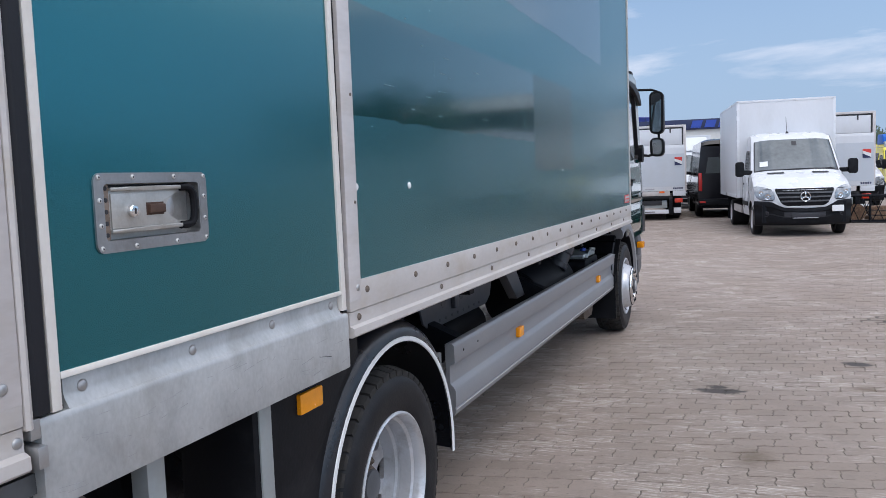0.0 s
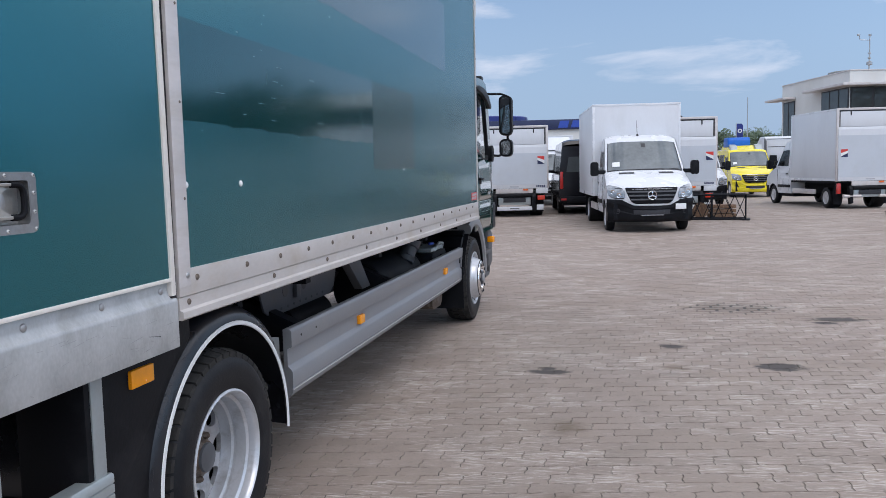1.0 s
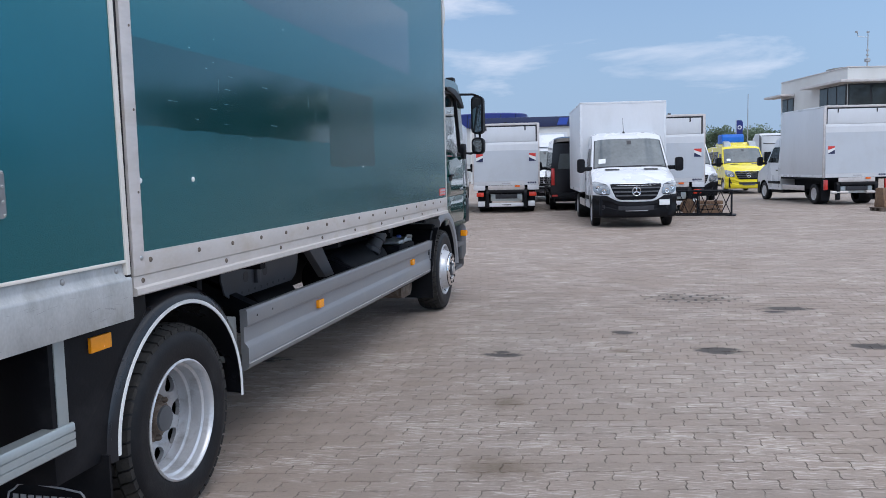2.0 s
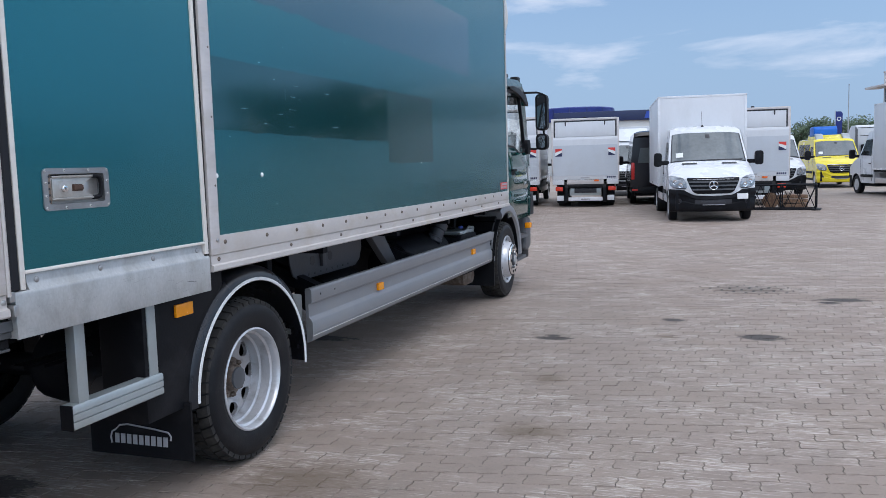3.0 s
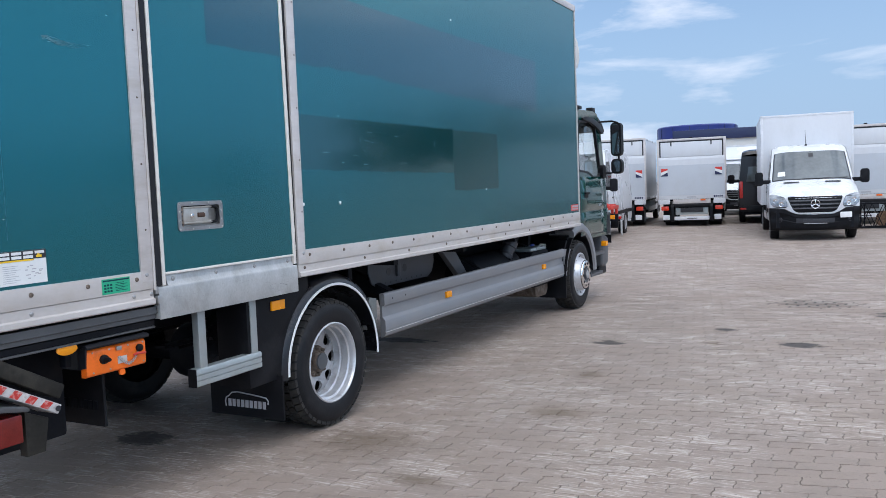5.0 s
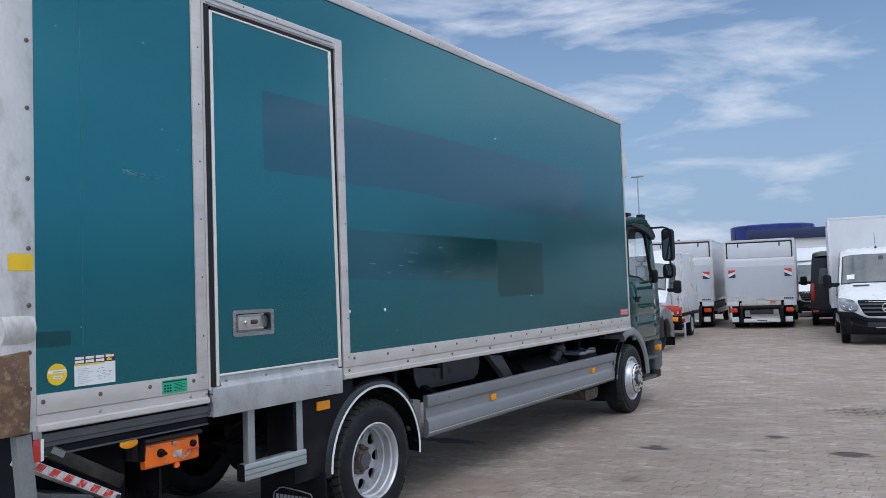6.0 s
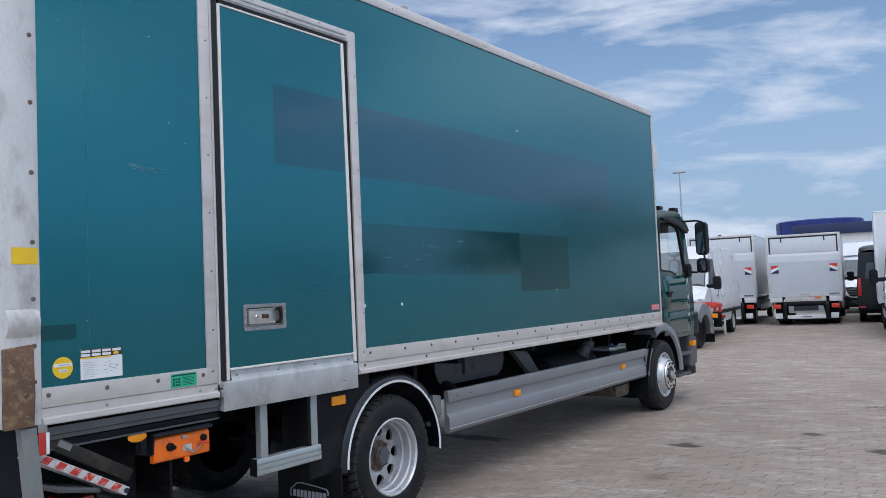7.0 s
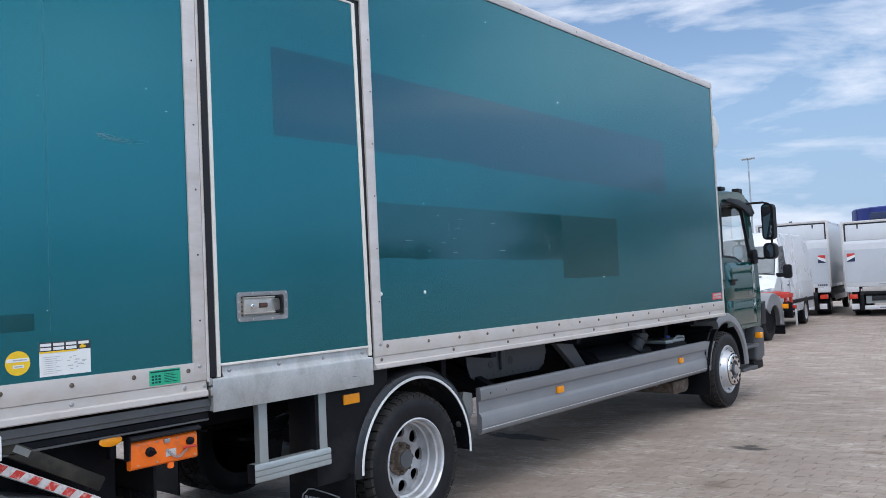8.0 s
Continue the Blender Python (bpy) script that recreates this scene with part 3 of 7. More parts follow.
# bottom rail in two runs, split by the door
for y0, y1 in ((-0.034, 0.953), (2.1195, 7.68)):
    bm = vb()
    box(bm, -0.045, 0.009, y0, y1, 1.128, 1.218, 0.003)
    part("upper_rail", bm, ALU_RAIL, truck)
    bm = vb()
    prism(bm, [(-0.05, 1.128), (0.004, 1.126), (0.005, 1.085), (0.018, 1.078), (0.019, 1.056), (0.012, 1.05), (-0.05, 1.05)], "y", y0, y1)
    part("lower_rail", bm, ALU_RAIL, truck)
bm = vb()
prism(bm, [(-0.05, 3.608), (0.01, 3.608), (0.012, 3.62), (0.012, 3.666), (0.002, 3.684), (-0.05, 3.687)], "y", -0.2, 7.685)
part("roof_rail", bm, ALU, truck)
bm = vb()
prism(bm, [(-0.05, 7.65), (0.008, 7.65), (0.008, 7.682), (-0.01, 7.69), (-0.05, 7.69)], "z", 1.06, 3.64)
part("front_corner_post", bm, ALU, truck)
# rear post with its dented bulge
bm = vb()
prism(bm, [(-0.06, -0.21), (0.008, -0.21), (0.014, -0.19), (0.014, -0.048), (0.006, -0.0345), (-0.06, -0.0345)], "z", 1.06, 3.66)
part("rear_corner_post", bm, POST, truck, "dented and stained aluminium corner post")
bm = vb()
rows = []
for i in range(13):
    t = i / 12
    z = 1.575 - 0.125 * t
    bulge = 0.013 + 0.026 * math.sin(math.pi * min(1, t * 1.05)) ** 0.7
    rows.append([(0.0, -0.20, z), (bulge, -0.195, z), (bulge + 0.004, -0.09, z), (bulge - 0.004, -0.048, z), (0.0, -0.032, z)])
ring_strip(bm, rows, True, True)
part("post_dent", bm, POST, truck, "bulging dented aluminium cover")
bm = vb()
prism(bm, [(-0.21, 1.055), (-0.082, 1.058), (-0.076, 1.2), (-0.08, 1.41), (-0.09, 1.418), (-0.21, 1.405)], "x", 0.0, 0.032, 0.004)
part("rust_plate", bm, RUST, truck, "rusty brown steel corner plate")
bm = vb()
box(bm, 0.0145, 0.016, -0.165, -0.048, 1.775, 1.85)
part("reflector_tape", bm, STICK_YELLOW, truck, "yellow reflective tape", 0)

# door frame members
bm = vb()
box(bm, -0.05, 0.010, 0.882, 0.953, 1.165, 3.36, 0.003)
part("door_post", bm, ALU, truck)
bm = vb()
prism(bm, [(-0.06, 0.9535), (0.012, 0.954), (0.016, 0.961), (0.012, 0.969), (-0.06, 0.970)], "z", 1.12, 3.33)
part("door_post", bm, ALU_RAIL, truck)
bm = vb()
prism(bm, [(-0.05, 2.1195), (0.0085, 2.1195), (0.0115, 2.124), (0.0115, 2.189), (0.007, 2.195), (-0.05, 2.195)], "z", 1.16, 3.36)
part("door_post", bm, ALU, truck)
bm = vb()
box(bm, -0.05, 0.011, 0.9535, 2.1192, 3.285, 3.36, 0.003)
part("door_header", bm, ALU, truck)
bm = vb()
box(bm, -0.04, 0.016, 0.985, 2.09, 3.318, 3.330, 0.003)
box(bm, -0.04, 0.016, 0.985, 2.09, 3.292, 3.302, 0.003)
part("rain_strip", bm, STEEL, truck)
bm = vb()
prism(bm, [(-0.04, 0.9705), (0.004, 0.9705), (0.013, 0.980), (0.013, 1.004), (0.004, 1.0135), (-0.04, 1.0135)], "z", 1.138, 3.285)
part("door_seal", bm, SEAL, truck, "black rubber hinge seal")
bm = vb()
prism(bm, [(2.0995, 1.12), (2.119, 1.12), (2.119, 3.285), (2.0755, 3.285)], "x", -0.04, -0.004)
part("door_seal", bm, SEAL, truck)
bm = vb()
box(bm, -0.04, 0.004, 1.03, 2.07, 3.262, 3.285, 0.003)
part("door_seal", bm, SEAL, truck)

# side door
door = part("side_door", frame_band(vb(), [(1.037, 1.20), (2.072, 1.20), (2.049, 3.25), (1.037, 3.25)], [(1.164, 1.413), (1.459, 1.413), (1.459, 1.536), (1.164, 1.536)], "x", -0.045, 0.001), TEAL, truck, "green side door with white edging")
bm = vb()
prism(bm, torn_edge(1.43, 2.049, 2.39, 2.875, 8, 0.004, 4), "x", 0.0005, 0.0015)
part("peeled_patch", bm, TEAL_PATCH_B, door, "darker patch where lettering was peeled off", 0)
for y0, y1, z0, z1 in ((1.0142, 1.037, 1.134, 3.26), (1.037, 2.049, 3.25, 3.262), (1.037, 2.072, 1.188, 1.20)):
    part("edge_trim", box(vb(), -0.04, 0.008, y0, y1, z0, z1, 0.003), WHITE_EDGE, door)

part("edge_trim", prism(vb(), [(2.0735, 1.14), (2.099, 1.14), (2.075, 3.26), (2.0495, 3.26)], "x", -0.04, 0.008, 0.003), WHITE_EDGE, door)

# kick plate below the door
bm = vb()
prism(bm, [(-0.014, 1.190), (-0.010, 1.191), (-0.008, 1.186), (-0.008, 1.158), (-0.006, 1.150), (0.0046, 1.1312), (-0.008, 1.1312), (-0.014, 1.145)], "y", 1.054, 2.070)
prism(bm, [(-0.02, 1.131), (0.005, 1.131), (0.0085, 1.126), (0.010, 1.118), (0.010, 0.972), (0.0085, 0.968), (0.005, 0.967), (0.003, 0.971), (0.003, 1.116), (-0.02, 1.12)], "y", 0.985, 2.100)
kick = part("kick_plate", bm, GALV, truck, "scuffed folded aluminium plate below the side door")
for y in (0.985, 2.096):
    part("plate_return", box(vb(), -0.03, 0.0028, y, y + 0.004, 0.972, 1.116), GALV, kick)
big_rivet = bolt_mesh("rivet", 0.012, 0.006, STEEL, 14)
put_bolts("rivet", big_rivet, kick, [(-0.008, y, 1.162) for y in (1.098, 1.412, 1.725, 2.03)])
bm = vb()
box(bm, -0.02, 0.012, 0.962, 0.983, 1.10, 1.135, 0.002)
box(bm, -0.02, 0.026, 0.962, 0.983, 1.052, 1.09, 0.002)
part("door_bracket", bm, STEEL, truck)

rng = random.Random(52)
bm = vb()
for _ in range(46):
    y, z = rng.uniform(1.0, 2.07), rng.uniform(0.985, 1.105)
    d, h, tilt = rng.uniform(0.01, 0.07), rng.uniform(0.0006, 0.0016), rng.uniform(-0.010, 0.010)
    prism(bm, [(y, z), (y + d, z + tilt), (y + d, z + tilt + h), (y, z + h * 0.6)], "x", 0.0094, 0.01035)
tagged(part("scratches", bm, DULL_SCRATCH, kick, "fine dull scratches", 0), kind="stuff")
for y0, y1, z0, dz in ((1.925, 1.99, 1.035, -0.012),):
    part("dark_scratch", prism(vb(), [(y0, z0), (y1, z0 + dz), (y1, z0 + dz + 0.002), (y0, z0 + 0.0015)], "x", 0.0094, 0.0105), STICK_BLACK, kick, "", 0)

# bolts and rivets
dome = bolt_mesh("bolt", 0.011, 0.007, RUST_HUB, 10)
small = bolt_mesh("rivet", 0.0055, 0.003, RUST_HUB, 8)
grey_dome = bolt_mesh("bolt", 0.0105, 0.005, STEEL, 12)
put_bolts("bolt", dome, truck, [(0.009, 2.233, 1.184)] + [(0.009, 2.615 + i * 0.3165, 1.184) for i in range(16)])
put_bolts("bolt", dome, truck, [(0.004, 2.18, 1.106)] + [(0.004, 2.87 + i * 0.626, 1.106) for i in range(8)] + [(0.009, y, 1.184) for y in (-0.005, 0.286, 0.571, 0.852)])
put_bolts("bolt", grey_dome, truck, [(0.004, y, 1.103) for y in (0.285, 0.832, 0.94)] + [(0.0105, 0.915, 1.20), (0.0115, 2.168, 1.197)])
put_bolts("rivet", small, truck, [(0.010, 0.925, 1.42 + i * 0.32) for i in range(6)] + [(0.0115, 2.174, 1.455 + i * 0.32) for i in range(6)])
put_bolts("rivet", small, truck, [(0.011, 1.0 + i * 0.28, 3.345) for i in range(4)] + [(0.012, 0.1 + i * 0.42, 3.638) for i in range(18)])
put_bolts("rivet", small, truck, [(0.008, 7.667, 1.4 + i * 0.3) for i in range(8)])
put_bolts("bolt", dome, truck, [(0.014, -0.070, z) for z in (1.25, 1.41, 1.62, 1.875, 2.19, 2.51, 2.82, 3.14, 3.45)] + [(0.032, -0.11, 1.10), (0.032, -0.12, 1.20)])
white_rivet = bolt_mesh("rivet", 0.012, 0.006, PAPER, 12)
put_bolts("rivet", white_rivet, truck, [(0.0, 2.61, 1.497), (0.001, 2.205, 1.50)])

put_bolts("rivet", bolt_mesh("rivet", 0.006, 0.004, PAPER, 10), truck, [(0.0, 4.98, 1.545), (0.0, 4.37, 2.98)])
# recessed paddle handle
HINGE_BROWN = surface("rust_stained_steel", (0.20, 0.150, 0.115), 0.6, 0.2, var=0.3, scale=30, fine=120, bump=0.1, dirt=(0.30, 0.27, 0.24), dirt_amount=0.7, dirt_scale=22)
PALE_RIVET = surface("pale_aluminium_rivet", (0.52, 0.515, 0.50), 0.4, 0.3, var=0.06, scale=20, fine=150, bump=0.03)
handle = part("door_handle", frame_band(vb(), rounded(1.19, 1.545, 1.385, 1.545, 0.02), rounded(1.212, 1.52, 1.405, 1.527, 0.012), "x", 0.0, 0.0055), FRAME_STEEL, door, "stainless steel recessed paddle handle")
handle.matrix_basis = Matrix.Translation((0, 0.0403, 0.081)) @ Matrix.Diagonal((1, 0.93, 0.95, 1))
bm = vb()
frame_band(bm, rounded(1.208, 1.524, 1.401, 1.531, 0.014), rounded(1.216, 1.516, 1.409, 1.523, 0.01), "x", -0.035, 0.0050)
part("recess_wall", bm, FRAME_STEEL, handle)
part("recess_floor", box(vb(), -0.034, -0.030, 1.216, 1.516, 1.409, 1.523), INOX, handle)
# Black strip painted in for the shade at the top of the recess.
part("recess_shade", box(vb(), -0.030, -0.026, 1.232, 1.50, 1.512, 1.521), STICK_BLACK, handle)
bm = vb()
prism(bm, [(1.240, 1.424), (1.300, 1.423), (1.480, 1.425), (1.480, 1.437), (1.452, 1.436), (1.440, 1.440), (1.420, 1.452), (1.412, 1.462), (1.412, 1.476), (1.420, 1.487), (1.440, 1.500), (1.452, 1.504), (1.480, 1.503), (1.480, 1.514), (1.300, 1.517), (1.240, 1.513)], "x", -0.012, -0.005, 0.002)
part("paddle", bm, INOX, handle, "pale worn steel paddle")
part("lock_plate", prism(vb(), [(1.242, 1.432), (1.345, 1.432), (1.345, 1.503), (1.242, 1.503)], "x", -0.006, -0.0015, 0.0015), INOX, handle)
for z in (1.5125, 1.4275):
    bm = vb()
    prism(bm, [(1.238, z - 0.004), (1.36, z - 0.0045), (1.478, z - 0.004), (1.478, z + 0.005), (1.36, z + 0.0045), (1.238, z + 0.003)], "x", -0.010, 0.003, 0.0025)
    part("paddle_arm", bm, INOX, handle)
bm = vb()
pipe(bm, [(-0.004, 1.458, 1.5125), (0.0, 1.478, 1.5125), (0.002, 1.490, 1.508), (0.003, 1.497, 1.498), (0.003, 1.500, 1.480), (0.003, 1.500, 1.458), (0.003, 1.497, 1.441), (0.002, 1.490, 1.431), (0.0, 1.478, 1.4275), (-0.004, 1.458, 1.4275)], 0.0088)
part("grip", bm, BLACK_PLASTIC, handle, "black rubber grip")
part("catch_plate", prism(vb(), rounded(1.418, 1.484, 1.434, 1.505, 0.005), "x", -0.026, -0.019, 0.003), INOX, handle)
part("catch", prism(vb(), [(1.416, 1.446), (1.424, 1.440), (1.434, 1.446), (1.441, 1.458), (1.442, 1.472), (1.438, 1.486), (1.430, 1.496), (1.416, 1.490)], "x", -0.019, -0.007, 0.002), STEEL, handle)
lock = part("lock_cylinder", lathe(vb(), [(0.0135, -0.004), (0.0135, 0.005), (0.011, 0.008), (0.006, 0.0085)], Matrix.Translation((0, 1.300, 1.466)), 20, True), CHROME, handle, "bright lock cylinder")
part("keyhole", box(vb(), 0.008, 0.0095, 1.2985, 1.3015, 1.460, 1.472), STICK_BLACK, lock)
part("latch", box(vb(), -0.008, 0.004, 1.352, 1.402, 1.459, 1.478, 0.003), OLD_RUST, handle, "rust-brown latch tongue")
part("latch_slot", box(vb(), -0.006, -0.0035, 1.338, 1.404, 1.455, 1.482, 0.001), OLD_RUST, handle)
strip = part("hinge_strip", box(vb(), -0.028, -0.003, 1.217, 1.238, 1.41, 1.522, 0.001), HINGE_BROWN, handle, "rusty perforated hinge strip")
for k in range(5):
    part("strip_hole", lathe(vb(), [(0.0052, -0.0035), (0.0045, -0.002)], Matrix.Translation((0, 1.229, 1.420 + k * 0.0235)), 10, True), STICK_BLACK, strip)
pop = bolt_mesh("rivet", 0.0055, 0.0028, PALE_RIVET, 12)
pin = bolt_mesh("rivet_hole", 0.0022, 0.0006, STICK_BLACK, 8)
for y, z in ((1.203, 1.395), (1.203, 1.44), (1.203, 1.49), (1.203, 1.536), (1.535, 1.395), (1.533, 1.44), (1.533, 1.49), (1.535, 1.536), (1.3, 1.394), (1.43, 1.394), (1.3, 1.536), (1.43, 1.536)):
    put_bolts("rivet", pop, handle, [(0.0055, y, z)])
    put_bolts("rivet_hole", pin, handle, [(0.0082, y, z)])


# stickers
def sticker(name, y0, y1, z0, z1, material, label, x=0.0, t=0.0015):
    return part(name, box(vb(), x, x + t, y0, y1, z0, z1), material, truck, label, 0)


s = sticker("load_sticker", 0.157, 0.376, 1.232, 1.374, PAPER, "white loading chart sticker with black heading")
bm = vb()
box(bm, 0.0012, 0.0022, 0.157, 0.376, 1.336, 1.374)
part("heading", bm, STICK_BLACK, s, "", 0)
bm = vb()
for i in range(4):
    for j in range(2):
        if i < 3 or j:
            box(bm, 0.0018, 0.0028, 0.161 + i * 0.054, 0.206 + i * 0.054, 1.340 + j * 0.017, 1.352 + j * 0.017)
part("print", bm, PAPER, s, "", 0)
part("yellow_line", box(vb(), 0.0018, 0.0028, 0.157, 0.317, 1.3295, 1.3360), STICK_YELLOW, s, "", 0)
bm = vb()
box(bm, 0.0018, 0.003, 0.328, 0.355, 1.341, 1.351)
box(bm, 0.0018, 0.003, 0.335, 0.345, 1.351, 1.358)
part("pictogram", bm, STICK_YELLOW, s, "", 0)
bm = vb()
rng = random.Random(8)
for i in range(9):
    box(bm, 0.0012, 0.0022, 0.172, 0.172 + rng.uniform(0.05, 0.08), 1.243 + i * 0.0085, 1.245 + i * 0.0085)
for i in range(12):
    y = 0.268 + rng.uniform(0, 0.075)
    z = 1.252 + rng.uniform(0, 0.06)
    box(bm, 0.0012, 0.0022, y, y + rng.uniform(0.008, 0.022), z, z + 0.004)
part("print", bm, STICK_GREY, s, "", 0)
bm = vb()
lathe(bm, [(0.0495, 0.0), (0.0495, 0.0015)], Matrix.Translation((0, 0.070, 1.299)), 40, True)
c = part("round_sticker", bm, STICK_YELLOW, truck, "round yellow sticker with a white band", 0)
bm = vb()
box(bm, 0.0012, 0.0022, 0.026, 0.114, 1.304, 1.319)
box(bm, 0.0012, 0.0022, 0.050, 0.094, 1.279, 1.292)
part("text_band", bm, PAPER, c, "", 0)
bm = vb()
box(bm, 0.0018, 0.0028, 0.050, 0.106, 1.309, 1.314)
box(bm, 0.0018, 0.0028, 0.056, 0.088, 1.283, 1.288)
part("print", bm, STICK_GREY, c, "", 0)
g = sticker("green_sticker", 0.647, 0.808, 1.135, 1.206, STICK_GREEN, "green instruction sticker with dark print", 0.009)
bm = vb()
box(bm, 0.0102, 0.0112, 0.652, 0.803, 1.194, 1.201)
for i in range(6):
    box(bm, 0.0102, 0.0112, 0.722, 0.722 + 0.07 - 0.02 * (i % 2), 1.146 + i * 0.0073, 1.1485 + i * 0.0073)
for i in range(3):
    for j in range(3):
        box(bm, 0.0102, 0.0112, 0.658 + i * 0.017, 0.670 + i * 0.017, 1.145 + j * 0.014, 1.154 + j * 0.014)
part("print", bm, TEAL_PATCH, g, "", 0)
r = sticker("maker_sticker", 7.37, 7.63, 1.243, 1.315, STICK_RED, "faded red maker sticker")
bm = vb()
for i in range(7):
    box(bm, 0.0012, 0.0025, 7.39 + i * 0.032, 7.412 + i * 0.032, 1.255, 1.275)
prism(bm, [(7.385, 1.285), (7.43, 1.305), (7.615, 1.305), (7.615, 1.285)], "x", 0.0012, 0.0025)
part("lettering", bm, STICK_GREY, r, "", 0)
rng = random.Random(31)
bm = vb()
for s in range(7):
    y0, z0 = 0.44 + rng.uniform(-0.01, 0.03), 2.268 + rng.gauss(0, 0.006)
    span = rng.uniform(0.08, 0.34)
    for q in range(8):
        ya, yb = y0 + span * q / 8, y0 + span * (q + 1) / 8
        za, zb = z0 + 0.014 * math.exp(-((q - 1) ** 2) / 2) + rng.gauss(0, 0.0015), z0 + 0.014 * math.exp(-(q ** 2) / 2) + rng.gauss(0, 0.0015)
        w = 0.0022 * (1 - q / 9)
        prism(bm, [(ya, za), (yb, zb), (yb, zb + w), (ya, za + w * 1.2)], "x", -0.001, 0.0006 + 0.0001 * s)
tagged(part("scratch", bm, SMEAR, truck, "pale smeared scratch", 0), kind="stuff")


# ---- wheels ----
def tyre_mesh(r=0.43, w=0.26, bead=0.265, lugs=52, rows=4):
    """The tyre's outer wall lies at x = 0 and the rest behind it."""
    bm = vb()
    prof = [(bead, -0.012), (bead + 0.012, -0.004), (bead + 0.035, 0.0), (bead + 0.075, 0.004), (bead + 0.105, 0.002), (r - 0.045, -0.006), (r - 0.022, -0.024), (r - 0.016, -0.05),
            (r - 0.016, -w + 0.05), (r - 0.022, -w + 0.024), (r - 0.045, -w + 0.006), (bead + 0.08, -w), (bead, -w + 0.012)]
    lathe(bm, prof, Matrix(), 72)
    return bm


def tread_mesh(r=0.43, w=0.26, lugs=46, rows=4):
    """The rows of tread blocks, with grooves between them."""
    bm = vb()
    for k in range(rows):
        xa = -0.012 - k * (w - 0.024) / rows
        xb = -0.012 - (k + 1) * (w - 0.024) / rows + 0.010
        for i in range(lugs):
            a = 2 * math.pi * (i + 0.5 * (k % 2)) / lugs
            da = math.pi / lugs * 0.80
            q = []
            for x in (xa, xb):
                edge = (x == xa and k == 0) or (x == xb and k == rows - 1)
                for aa in (a - da, a + da):
                    lean = 0.025 * (1 if x == xb else 0)
                    for rr in (r - 0.05 if edge else r - 0.03, r - 0.016 if edge else r):
                        q.append(bm.verts.new((x, rr * math.cos(aa + lean), rr * math.sin(aa + lean))))
            for f in ((0, 1, 3, 2), (4, 6, 7, 5), (0, 4, 5, 1), (2, 3, 7, 6), (1, 5, 7, 3)):
                bm.faces.new([q[j] for j in f])
    return bm


def disc_with_holes(bm, r0, r1, rc, rh, count, x_of, depth):
    """A wheel disc between two radii with round hand holes that go through it."""
    k = 20
    for s in range(count):
        a0, a1 = 2 * math.pi * s / count, 2 * math.pi * (s + 1) / count
        am = (a0 + a1) / 2
        cy, cz = rc * math.cos(am), rc * math.sin(am)
        border = []
        for i in range(5):
            border.append((r1, a0 + (a1 - a0) * i / 5))
        for i in range(5):
            border.append((r1 + (r0 - r1) * i / 5, a1))
        for i in range(5):
            border.append((r0, a1 + (a0 - a1) * i / 5))
        for i in range(5):
            border.append((r0 + (r1 - r0) * i / 5, a0))
        outer, inner, deep = [], [], []
        for r, a in border:
            y, z = r * math.cos(a), r * math.sin(a)
            outer.append((x_of(r), y, z))
            d = Vector((y - cy, z - cz)).normalized() * rh
            hy, hz = cy + d.x, cz + d.y
            inner.append((x_of(math.hypot(hy, hz)), hy, hz))
            deep.append((x_of(math.hypot(hy, hz)) - depth, hy, hz))
        ring_strip(bm, [outer, inner, deep])
    bmesh.ops.remove_doubles(bm, verts=bm.verts[:], dist=0.0005)


TYRE = finish(tyre_mesh(), "tyre", RUBBER, 40)
TREADS = finish(tread_mesh(), "tread", TREAD, 0)


def add_tyre(w, m):
    t = same_mesh("tyre", TYRE, w, m)
    tagged(same_mesh("tread", TREADS, t, Matrix()), kind="stuff")


